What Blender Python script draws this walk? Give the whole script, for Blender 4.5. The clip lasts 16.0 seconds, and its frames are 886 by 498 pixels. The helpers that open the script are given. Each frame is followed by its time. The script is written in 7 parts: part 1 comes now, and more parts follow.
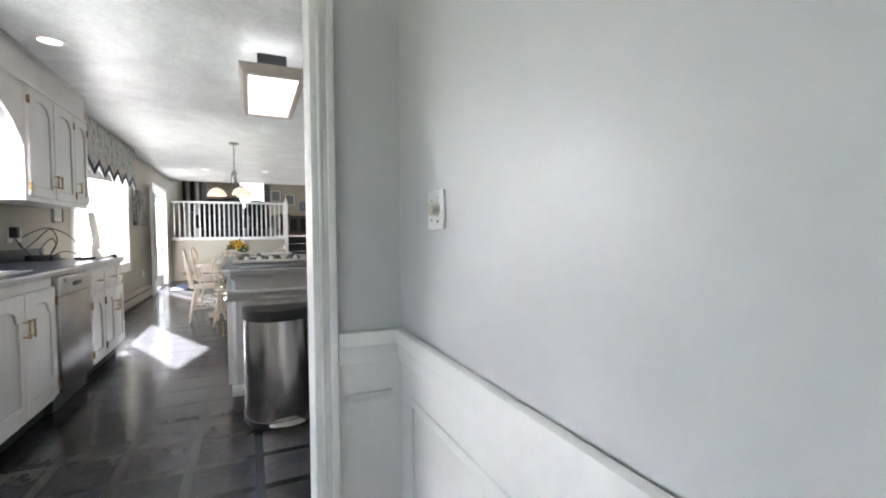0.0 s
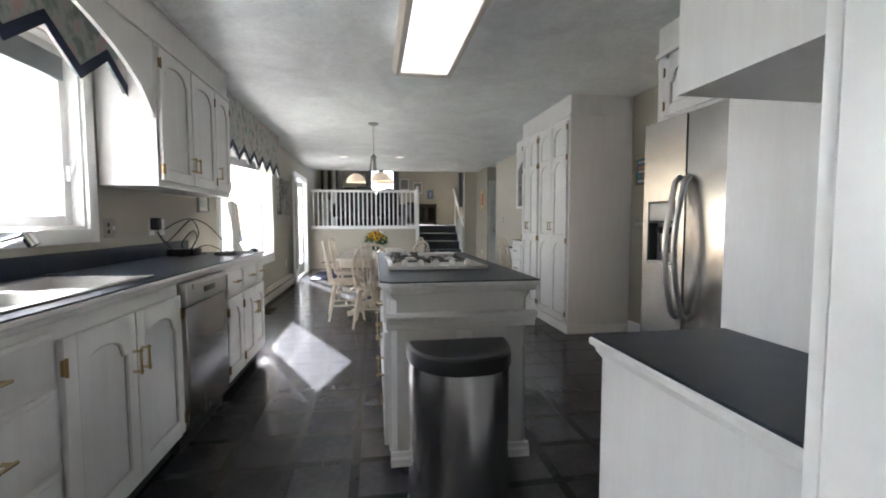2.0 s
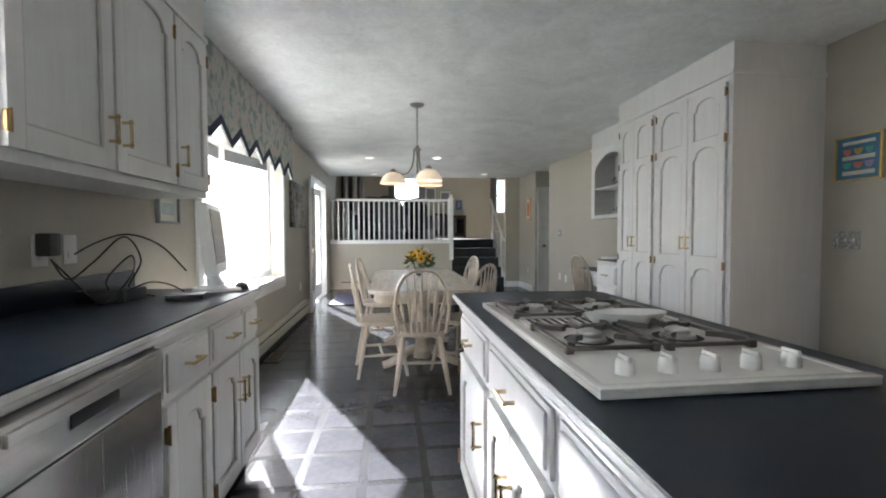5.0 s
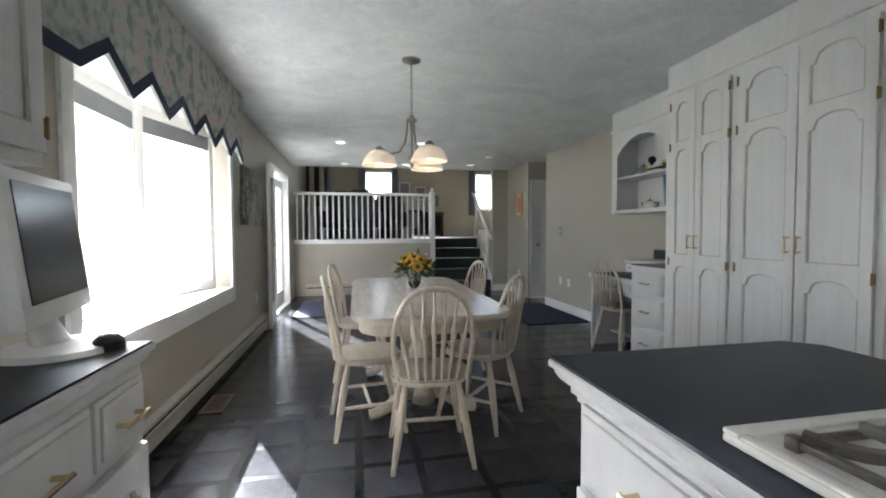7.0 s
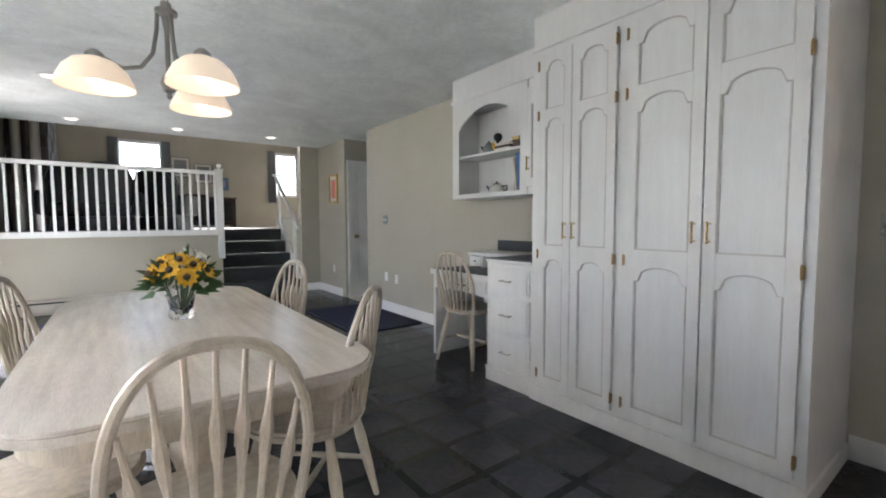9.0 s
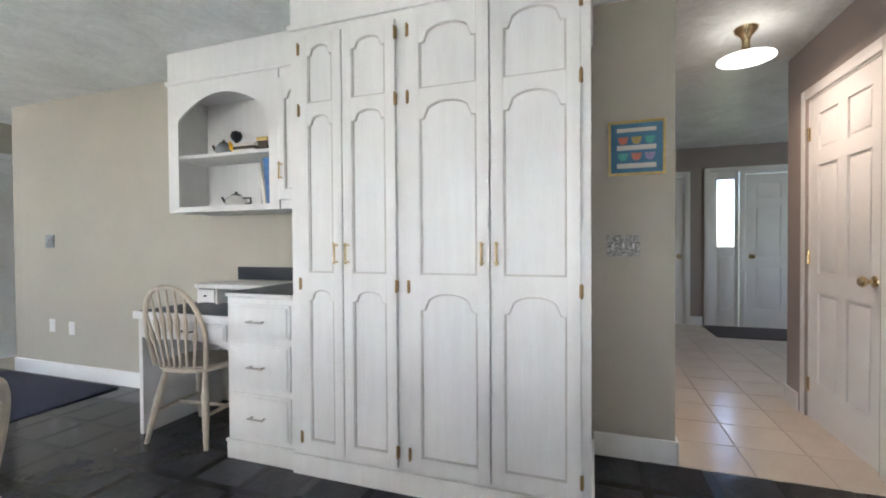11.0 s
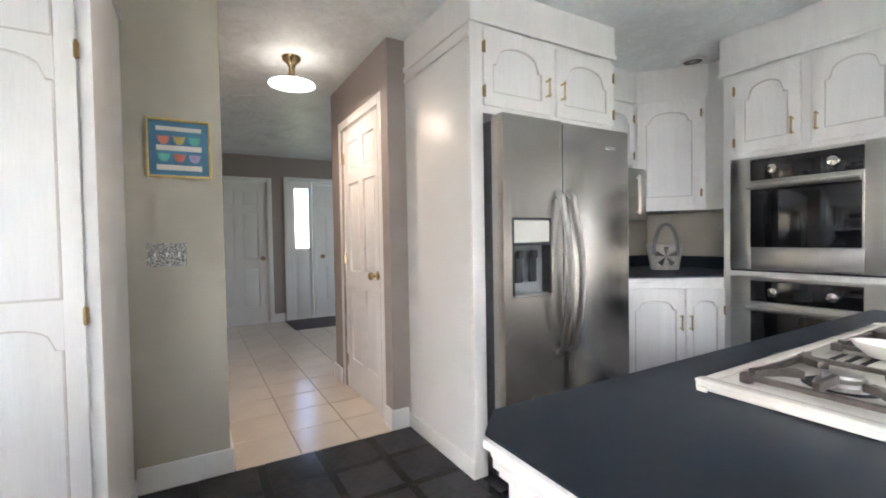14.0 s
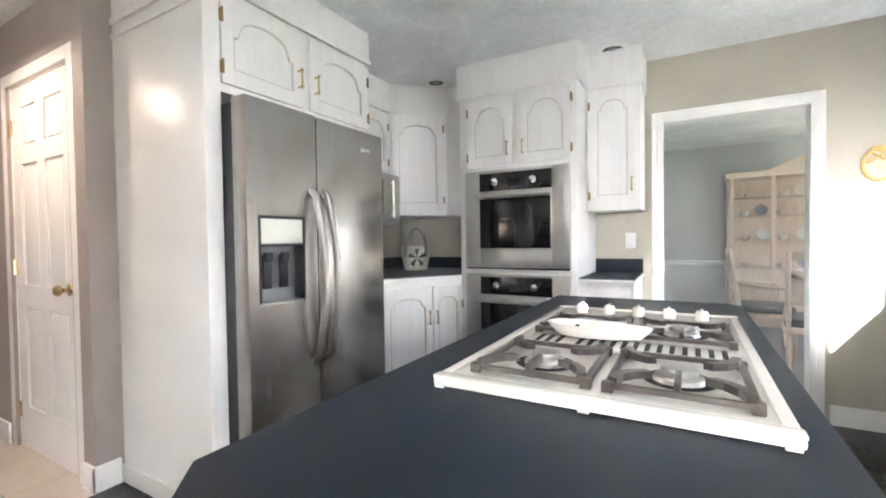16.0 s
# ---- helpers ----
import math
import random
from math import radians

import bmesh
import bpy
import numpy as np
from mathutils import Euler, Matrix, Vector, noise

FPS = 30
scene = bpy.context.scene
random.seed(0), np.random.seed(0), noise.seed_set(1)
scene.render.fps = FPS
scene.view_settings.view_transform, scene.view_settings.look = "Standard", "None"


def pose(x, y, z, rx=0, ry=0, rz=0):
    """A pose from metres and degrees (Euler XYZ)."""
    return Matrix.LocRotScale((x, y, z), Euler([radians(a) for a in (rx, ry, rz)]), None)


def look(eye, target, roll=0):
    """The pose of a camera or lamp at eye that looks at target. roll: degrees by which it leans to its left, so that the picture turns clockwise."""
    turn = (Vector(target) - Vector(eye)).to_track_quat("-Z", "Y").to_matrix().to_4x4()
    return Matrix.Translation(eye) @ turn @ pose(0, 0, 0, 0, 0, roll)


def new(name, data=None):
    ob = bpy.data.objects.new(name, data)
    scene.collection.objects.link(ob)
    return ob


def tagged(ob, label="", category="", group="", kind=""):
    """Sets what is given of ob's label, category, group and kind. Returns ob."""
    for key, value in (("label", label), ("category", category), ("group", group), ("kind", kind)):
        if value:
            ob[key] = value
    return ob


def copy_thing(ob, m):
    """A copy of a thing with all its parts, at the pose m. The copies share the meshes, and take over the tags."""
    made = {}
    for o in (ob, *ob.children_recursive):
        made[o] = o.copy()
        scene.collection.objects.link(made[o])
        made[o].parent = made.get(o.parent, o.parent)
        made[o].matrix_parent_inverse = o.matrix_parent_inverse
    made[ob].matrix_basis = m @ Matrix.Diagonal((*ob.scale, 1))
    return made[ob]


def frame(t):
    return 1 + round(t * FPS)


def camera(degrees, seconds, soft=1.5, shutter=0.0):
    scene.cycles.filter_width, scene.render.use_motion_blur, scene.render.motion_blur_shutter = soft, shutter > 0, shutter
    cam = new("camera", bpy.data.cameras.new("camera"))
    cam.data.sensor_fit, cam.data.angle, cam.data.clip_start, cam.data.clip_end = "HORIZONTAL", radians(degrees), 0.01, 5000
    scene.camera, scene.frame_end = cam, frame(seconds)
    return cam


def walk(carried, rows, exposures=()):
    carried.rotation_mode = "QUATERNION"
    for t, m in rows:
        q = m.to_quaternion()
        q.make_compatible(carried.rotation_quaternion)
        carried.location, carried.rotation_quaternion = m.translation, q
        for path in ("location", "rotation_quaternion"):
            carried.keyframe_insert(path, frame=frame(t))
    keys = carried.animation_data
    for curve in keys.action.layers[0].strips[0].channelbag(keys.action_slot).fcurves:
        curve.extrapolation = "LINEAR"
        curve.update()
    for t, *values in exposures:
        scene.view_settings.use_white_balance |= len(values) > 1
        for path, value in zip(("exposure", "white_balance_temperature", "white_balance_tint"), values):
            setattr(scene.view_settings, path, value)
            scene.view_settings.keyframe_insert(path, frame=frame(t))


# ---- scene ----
cam = camera(91.4, 16.0, soft=1.9)
PATH = [
    (0, (0.027, 3.526, 1.127), (0.842, 5.351, 1.052), -0.4),
    (0.5, (0.015, 3.91, 1.143), (0.628, 5.813, 1.078), 0.4),
    (1, (-0.031, 4.198, 1.151), (0.436, 6.14, 1.064), 0.4),
    (1.5, (-0.083, 4.467, 1.149), (0.278, 6.431, 1.043), 0.1),
    (2, (-0.153, 4.715, 1.166), (0.157, 6.687, 1.039), -0.1),
    (2.5, (-0.187, 4.972, 1.172), (0.081, 6.95, 1.053), -0.0),
    (3, (-0.211, 5.237, 1.19), (0.035, 7.218, 1.074), 0.1),
    (3.5, (-0.247, 5.5, 1.193), (-0.013, 7.484, 1.088), 0.0),
    (4, (-0.302, 5.73, 1.189), (-0.062, 7.713, 1.1), -0.0),
    (4.2, (-0.327, 5.84, 1.186), (-0.084, 7.823, 1.106), -0.1),
    (6.3, (-0.56, 6.946, 1.202), (-0.322, 8.931, 1.136), -0.3),
    (6.5, (-0.573, 7.051, 1.208), (-0.302, 9.032, 1.136), -0.3),
    (7, (-0.562, 7.34, 1.196), (-0.17, 9.299, 1.117), -0.3),
    (7.5, (-0.499, 7.675, 1.183), (0.061, 9.593, 1.091), -0.1),
    (8, (-0.466, 7.965, 1.184), (0.302, 9.808, 1.066), -0.3),
    (8.2, (-0.462, 8.06, 1.176), (0.397, 9.861, 1.05), -0.3),
    (10.3, (-0.092, 8.798, 1.162), (1.597, 9.868, 1.113), -0.5),
    (10.5, (-0.077, 8.829, 1.161), (1.679, 9.785, 1.125), -0.6),
    (11, (-0.021, 8.865, 1.163), (1.869, 9.518, 1.134), -0.4),
    (11.5, (-0.08, 8.833, 1.165), (1.895, 9.145, 1.127), -0.4),
    (12, (-0.126, 8.842, 1.179), (1.873, 8.802, 1.131), -0.6),
    (12.5, (-0.13, 8.798, 1.195), (1.848, 8.51, 1.135), -0.7),
    (13, (-0.064, 8.771, 1.208), (1.856, 8.215, 1.147), -0.7),
    (13.5, (-0.064, 8.638, 1.17), (1.787, 7.882, 1.14), -0.7),
    (14, (-0.013, 8.598, 1.196), (1.719, 7.599, 1.147), -1.0),
    (14.5, (0.018, 8.565, 1.204), (1.605, 7.349, 1.148), -1.1),
    (15, (0.032, 8.547, 1.206), (1.447, 7.135, 1.148), -1.0),
    (15.5, (0.047, 8.499, 1.192), (1.261, 6.911, 1.14), -0.8),
    (16, (0.035, 8.478, 1.178), (1.024, 6.74, 1.133), -0.8),
]
EXPOSURES = [(0.0, 4.45, 5950, 15), (1.5, 3.95, 5950, 15), (2.5, 3.8, 5900, 13), (3.5, 3.9, 5900, 13), (7.0, 3.5, 5800, 12), (8.2, 3.65, 5850, 14), (10.5, 4.55, 5850, 15), (13.2, 4.7, 5850, 15), (14.5, 5.1, 5950, 15), (16.0, 5.2, 5950, 15)]
walk(cam, [(t, look(eye, target, roll)) for t, eye, target, roll in PATH], EXPOSURES)

# ---------------- light ----------------
world = bpy.data.worlds.new("sky_world")
scene.world = world
world.use_nodes = True
_n = world.node_tree.nodes
_sky = _n.new("ShaderNodeTexSky")
_sky.sky_type = "NISHITA"
_sky.sun_disc = False
SUN_DIR = Vector((0.43, -0.90, -0.55)).normalized()
_sky.sun_elevation = math.asin(-SUN_DIR.z)
_sky.sun_rotation = math.atan2(-SUN_DIR.x, -SUN_DIR.y)
_n["Background"].inputs["Strength"].default_value = 0.05
world.node_tree.links.new(_sky.outputs[0], _n["Background"].inputs["Color"])

sun = new("sun", bpy.data.lights.new("sun", "SUN"))
sun.data.energy, sun.data.angle, sun.data.color = 5.0, radians(0.5), (1.0, 0.97, 0.92)
sun.rotation_euler = SUN_DIR.to_track_quat("-Z", "Y").to_euler()


def area(name, loc, target, w, h, watts, col=(1.0, 1.0, 1.0)):
    la = bpy.data.lights.new(name, "AREA")
    la.shape, la.size, la.size_y, la.energy, la.color = "RECTANGLE", w, h, watts, col
    o = new(name, la)
    o.matrix_world = look(loc, target)
    return o


DAY = (0.90, 0.96, 1.0)
# area lamps added at the openings in place of sky light
area("sky_fill_lamp", (-2.45, 10.45, 1.45), (0, 10.2, 1.2), 2.0, 1.3, 0.50, DAY)
area("sky_fill_lamp", (-2.0, 6.6, 1.6), (0, 6.6, 1.2), 1.4, 1.0, 0.12, DAY)
area("sky_fill_lamp", (-1.98, 14.33, 1.15), (0, 14.33, 1.0), 1.2, 1.9, 0.45, DAY)
area("sky_fill_lamp", (-3.55, 3.0, 1.5), (0, 3.2, 1.2), 1.5, 1.3, 0.24, DAY)
area("sky_fill_lamp", (0.14, 21.3, 2.5), (0.14, 15, 1.5), 0.8, 1.1, 0.7, DAY)
# foyer lamp at an invented, unseen opening, added to brighten the entry
area("sky_fill_lamp", (5.2, 4.2, 1.5), (5.2, 8, 1.0), 1.2, 1.2, 0.75, DAY)

# ---------------- materials ----------------


def mat(name, col, rough=0.5, metal=0.0, var=0.12, scale=6.0, bump=0.0, bscale=40.0, stretch=(1, 1, 1), tint=None, coat=0.0, island=0.0):
    """Two scales of noise on colour, roughness and relief, in metres."""
    m = bpy.data.materials.new(name)
    m.use_nodes = True
    nt = m.node_tree
    b = nt.nodes["Principled BSDF"]
    tc = nt.nodes.new("ShaderNodeTexCoord")
    mp = nt.nodes.new("ShaderNodeMapping")
    mp.inputs["Scale"].default_value = stretch
    nt.links.new(tc.outputs["Object"], mp.inputs["Vector"])
    n1 = nt.nodes.new("ShaderNodeTexNoise")
    n1.inputs["Scale"].default_value, n1.inputs["Detail"].default_value = scale, 4.0
    n2 = nt.nodes.new("ShaderNodeTexNoise")
    n2.inputs["Scale"].default_value, n2.inputs["Detail"].default_value = scale * 9, 3.0
    nt.links.new(mp.outputs[0], n1.inputs["Vector"])
    nt.links.new(mp.outputs[0], n2.inputs["Vector"])
    mixn = nt.nodes.new("ShaderNodeMix")
    mixn.data_type = "FLOAT"
    mixn.inputs[0].default_value = 0.4
    nt.links.new(n1.outputs["Fac"], mixn.inputs[2])
    nt.links.new(n2.outputs["Fac"], mixn.inputs[3])
    ramp = nt.nodes.new("ShaderNodeValToRGB")
    lo = [c * (1 - var) for c in (tint or col)]
    hi = [min(1.0, c * (1 + var)) for c in col]
    ramp.color_ramp.elements[0].position, ramp.color_ramp.elements[0].color = 0.32, (*lo, 1)
    ramp.color_ramp.elements[1].position, ramp.color_ramp.elements[1].color = 0.68, (*hi, 1)
    nt.links.new(mixn.outputs[0], ramp.inputs[0])
    colour = ramp.outputs[0]
    if island:
        oi = nt.nodes.new("ShaderNodeObjectInfo")
        hs = nt.nodes.new("ShaderNodeHueSaturation")
        mr = nt.nodes.new("ShaderNodeMapRange")
        mr.inputs["To Min"].default_value, mr.inputs["To Max"].default_value = 1 - island, 1 + island
        nt.links.new(oi.outputs["Random"], mr.inputs["Value"])
        nt.links.new(mr.outputs[0], hs.inputs["Value"])
        nt.links.new(colour, hs.inputs["Color"])
        colour = hs.outputs[0]
    nt.links.new(colour, b.inputs["Base Color"])
    mr2 = nt.nodes.new("ShaderNodeMapRange")
    mr2.inputs["To Min"].default_value, mr2.inputs["To Max"].default_value = max(0.02, rough * 0.8), min(1.0, rough * 1.2)
    nt.links.new(mixn.outputs[0], mr2.inputs["Value"])
    nt.links.new(mr2.outputs[0], b.inputs["Roughness"])
    b.inputs["Metallic"].default_value = metal
    b.inputs["Coat Weight"].default_value = coat
    if bump:
        n3 = nt.nodes.new("ShaderNodeTexNoise")
        n3.inputs["Scale"].default_value, n3.inputs["Detail"].default_value = bscale, 5.0
        nt.links.new(mp.outputs[0], n3.inputs["Vector"])
        bp = nt.nodes.new("ShaderNodeBump")
        bp.inputs["Strength"].default_value, bp.inputs["Distance"].default_value = bump, 0.01
        nt.links.new(n3.outputs["Fac"], bp.inputs["Height"])
        nt.links.new(bp.outputs[0], b.inputs["Normal"])
    return m


def glow(name, col, power):
    m = bpy.data.materials.new(name)
    m.use_nodes = True
    b = m.node_tree.nodes["Principled BSDF"]
    b.inputs["Base Color"].default_value = (*col, 1)
    b.inputs["Emission Color"].default_value = (*col, 1)
    b.inputs["Emission Strength"].default_value = power
    return m


def glass(name, col=(1, 1, 1), rough=0.0):
    m = bpy.data.materials.new(name)
    m.use_nodes = True
    b = m.node_tree.nodes["Principled BSDF"]
    b.inputs["Base Color"].default_value = (*col, 1)
    b.inputs["Transmission Weight"].default_value = 1.0
    b.inputs["Roughness"].default_value = rough
    b.inputs["IOR"].default_value = 1.45
    return m


M_WALL = mat("greige_wall_paint", (0.43, 0.395, 0.318), 0.6, var=0.03, scale=2.0, bump=0.06, bscale=180)
M_HALLWALL = mat("taupe_hall_paint", (0.33, 0.283, 0.255), 0.6, var=0.03, scale=2.0, bump=0.06, bscale=180)
M_BLUE = mat("pale_blue_grey_paint", (0.60, 0.60, 0.595), 0.4, var=0.025, scale=1.5, bump=0.04, bscale=160)
# colour mottling paints the light and shade of the swirled relief
M_CEIL = mat("swirl_shaded_plaster_ceiling", (0.74, 0.76, 0.745), 0.42, var=0.16, scale=1.5, bump=1.0, bscale=3.5)
for _nd in M_CEIL.node_tree.nodes:
    if _nd.bl_idname == "ShaderNodeTexNoise":
        _nd.inputs["Distortion"].default_value = 1.6
M_TRIM = mat("white_trim_paint", (0.80, 0.79, 0.76), 0.35, var=0.03, scale=5, bump=0.03, bscale=60)
M_CAB = mat("pickled_white_wood", (0.70, 0.69, 0.665), 0.4, var=0.02, scale=4, bump=0.02, bscale=30, stretch=(6, 6, 0.6), tint=(0.67, 0.65, 0.62))
M_CABPANEL = mat("white_washed_panel", (0.69, 0.685, 0.665), 0.38, var=0.022, scale=3.5, bump=0.02, bscale=30, stretch=(7, 7, 0.5), tint=(0.65, 0.635, 0.61))
M_GLOSSPANEL = mat("semi_gloss_white_panel", (0.68, 0.67, 0.64), 0.36, var=0.012, scale=1.5, bump=0.012, bscale=12, stretch=(1.5, 1.5, 0.5))
# groove glaze, darkened further to paint the shadow line round each panel
M_GLAZE = mat("glaze_and_shade_bead", (0.50, 0.47, 0.435), 0.45, var=0.15, scale=12, bump=0.03, bscale=60)
M_COUNTER = mat("dark_slate_laminate", (0.011, 0.017, 0.027), 0.38, var=0.15, scale=14, bump=0.03, bscale=400)
M_COUNTER.node_tree.nodes["Principled BSDF"].inputs["Specular IOR Level"].default_value = 0.32
M_TILE = mat("dark_vinyl_tile", (0.044, 0.044, 0.048), 0.16, var=0.15, scale=3.0, bump=0.02, bscale=10, tint=(0.034, 0.034, 0.036), island=0.06)
M_BAND = mat("black_vinyl_band", (0.019, 0.019, 0.020), 0.24, var=0.2, scale=6, bump=0.02, bscale=25)
for _m in (M_TILE, M_BAND):
    _m.node_tree.nodes["Principled BSDF"].inputs["Specular IOR Level"].default_value = 0.22
M_HTILE = mat("beige_floor_tile", (0.62, 0.55, 0.46), 0.2, var=0.06, scale=4, bump=0.03, bscale=20, island=0.04)
M_GROUT = mat("grey_grout", (0.34, 0.31, 0.27), 0.8, var=0.15, scale=20, bump=0.2, bscale=120)
M_STEEL = mat("brushed_stainless_steel", (0.42, 0.405, 0.39), 0.26, 1.0, var=0.05, scale=9, bump=0.02, bscale=60, stretch=(30, 30, 0.3))
M_STEELH = mat("brushed_steel_flat", (0.50, 0.49, 0.47), 0.3, 1.0, var=0.06, scale=3, bump=0.04, bscale=30, stretch=(0.5, 0.5, 30))
M_BINSTEEL = mat("polished_bin_steel", (0.72, 0.71, 0.70), 0.22, 1.0, var=0.04, scale=9, bump=0.01, bscale=60, stretch=(30, 30, 0.3))
M_SPECK = mat("speckled_plate_enamel", (0.62, 0.60, 0.55), 0.35, var=0.1, scale=180)
_r = M_SPECK.node_tree.nodes["Color Ramp"].color_ramp.elements
_r[0].position, _r[0].color = 0.47, (0.05, 0.05, 0.05, 1)
_r[1].position, _r[1].color = 0.53, (0.62, 0.60, 0.55, 1)
M_CHROME = mat("polished_chrome", (0.75, 0.75, 0.76), 0.08, 1.0, var=0.02)
M_BRASS = mat("polished_brass", (0.64, 0.50, 0.29), 0.25, 1.0, var=0.1, scale=20)
M_OLDBRASS = mat("aged_brass_hinge", (0.30, 0.20, 0.09), 0.35, 1.0, var=0.2, scale=20)
M_NICKEL = mat("brushed_nickel", (0.36, 0.34, 0.31), 0.3, 1.0, var=0.08, scale=20)
M_BLACK = mat("black_plastic", (0.012, 0.012, 0.013), 0.35, var=0.15, scale=10, bump=0.03, bscale=200)
M_BLKGLASS = mat("black_oven_glass", (0.008, 0.008, 0.009), 0.05, var=0.1, coat=0.5)
M_IRON = mat("cast_iron_grate", (0.10, 0.086, 0.074), 0.36, 0.3, var=0.25, scale=30, bump=0.15, bscale=150)
M_ENAMEL = mat("white_enamel", (0.69, 0.665, 0.61), 0.12, var=0.03, scale=8)
M_CHAIR = mat("bleached_oak", (0.56, 0.49, 0.38), 0.4, var=0.14, scale=6, bump=0.10, bscale=40, stretch=(6, 6, 1), tint=(0.48, 0.41, 0.31))
M_TABLE = mat("whitewashed_oak_tabletop", (0.62, 0.57, 0.49), 0.24, var=0.08, scale=3, bump=0.05, bscale=40, stretch=(10, 1, 4), tint=(0.54, 0.49, 0.41))
M_PEACH = mat("peach_bleached_wood", (0.68, 0.56, 0.46), 0.35, var=0.08, scale=5, bump=0.05, bscale=40, stretch=(5, 5, 1))
M_NAVY = mat("navy_woven_rug", (0.022, 0.025, 0.055), 0.95, var=0.3, scale=40, bump=0.5, bscale=300)
M_GREYMAT = mat("charcoal_door_mat", (0.085, 0.075, 0.08), 0.95, var=0.25, scale=40, bump=0.5, bscale=300)
M_CARPET = mat("dark_stair_carpet", (0.035, 0.038, 0.042), 0.95, var=0.3, scale=30, bump=0.5, bscale=250)
M_UPCARPET = mat("grey_carpet", (0.30, 0.28, 0.26), 0.95, var=0.2, scale=30, bump=0.4, bscale=250)
M_NAVYTRIM = mat("navy_fabric_band", (0.015, 0.02, 0.05), 0.85, var=0.25, scale=40, bump=0.3, bscale=300)
M_WHITEPL = mat("white_plastic", (0.78, 0.77, 0.74), 0.35, var=0.03, scale=10)
M_SCREEN = mat("dark_lcd_screen", (0.02, 0.022, 0.026), 0.2, var=0.1)
M_HEATER = mat("enamelled_heater_metal", (0.46, 0.41, 0.34), 0.4, 0.2, var=0.05, scale=5)
# near black that paints in the shade of gaps, slots and toe recesses
M_DARK = mat("gap_shade_black", (0.01, 0.01, 0.01), 0.8, var=0.1)
M_BROWN = mat("brown_metal_vent", (0.10, 0.07, 0.045), 0.45, 0.3, var=0.2, scale=20)
M_LEATHER = mat("black_leather", (0.012, 0.012, 0.014), 0.4, var=0.3, scale=8, bump=0.2, bscale=120)
M_STONE = mat("dark_fireplace_stone", (0.10, 0.085, 0.075), 0.8, var=0.45, scale=5, bump=0.6, bscale=12)
M_DARKWOOD = mat("espresso_wood", (0.035, 0.024, 0.018), 0.35, var=0.25, scale=6, stretch=(1, 1, 8))
M_GRASS = mat("lawn_grass", (0.10, 0.12, 0.05), 0.9, var=0.4, scale=3, bump=0.4, bscale=50)
M_DECK = mat("weathered_deck", (0.42, 0.38, 0.33), 0.8, var=0.2, scale=4, stretch=(1, 10, 1))
M_GREEN = mat("leaf_green", (0.05, 0.10, 0.03), 0.5, var=0.35, scale=30)
M_YELLOW = mat("sunflower_petal", (0.75, 0.42, 0.02), 0.6, var=0.2, scale=40)
M_WHITEFL = mat("white_petal", (0.75, 0.72, 0.62), 0.6, var=0.1, scale=40)
M_BLUEFR = mat("blue_mat_board", (0.07, 0.19, 0.30), 0.6, var=0.15, scale=12)
M_PAPER = mat("cream_paper", (0.66, 0.62, 0.54), 0.7, var=0.08, scale=12)
M_RED = mat("coral_paint", (0.62, 0.20, 0.13), 0.6, var=0.2, scale=30)
M_TEAL = mat("teal_paint", (0.10, 0.38, 0.33), 0.6, var=0.2, scale=30)
M_TEALPALE = mat("pale_teal_print", (0.42, 0.50, 0.46), 0.6, var=0.25, scale=20)
M_LILAC = mat("lilac_paint", (0.35, 0.28, 0.45), 0.6, var=0.2, scale=30)
M_GOLD = mat("gilt_frame", (0.55, 0.40, 0.15), 0.35, 0.8, var=0.2, scale=25)
M_BLUEBOOK = mat("blue_binder", (0.04, 0.13, 0.33), 0.45, var=0.15, scale=12)
M_BASKET = mat("pale_wicker", (0.50, 0.48, 0.44), 0.8, var=0.3, scale=50, bump=0.6, bscale=90)
M_GREYMETAL = mat("grey_painted_metal", (0.24, 0.25, 0.26), 0.4, 0.4, var=0.1, scale=10)
M_PALEPANEL = mat("glossy_silver_plastic", (0.62, 0.62, 0.56), 0.15, 0.0, var=0.04, scale=6)
M_DARKMETAL = mat("charcoal_painted_metal", (0.045, 0.045, 0.047), 0.4, 0.3, var=0.1, scale=10)
M_FIXFRAME = mat("whitewashed_light_frame", (0.60, 0.53, 0.46), 0.5, var=0.08, scale=8)
M_CANVAS = mat("abstract_painted_canvas", (0.40, 0.38, 0.33), 0.75, var=0.1, scale=2.6, bump=0.15, bscale=200, stretch=(1.6, 1, 0.8))
_r = M_CANVAS.node_tree.nodes["Color Ramp"].color_ramp.elements
_r[0].position, _r[0].color = 0.40, (0.03, 0.035, 0.035, 1)
_r[1].position, _r[1].color = 0.56, (0.40, 0.38, 0.33, 1)
M_GLASS = glass("clear_glass")
M_DIFF = glow("lit_diffuser", (1.0, 0.97, 0.92), 0.12)
M_BULB = glow("lit_bulb", (1.0, 0.85, 0.66), 0.4)
M_SHADE = glow("lit_alabaster_shade", (1.0, 0.80, 0.58), 0.025)
M_SHADEHALL = glow("lit_glass_dish", (1.0, 0.92, 0.78), 0.13)
M_CANLIT = glow("lit_recessed_bulb", (1.0, 0.88, 0.7), 0.3)


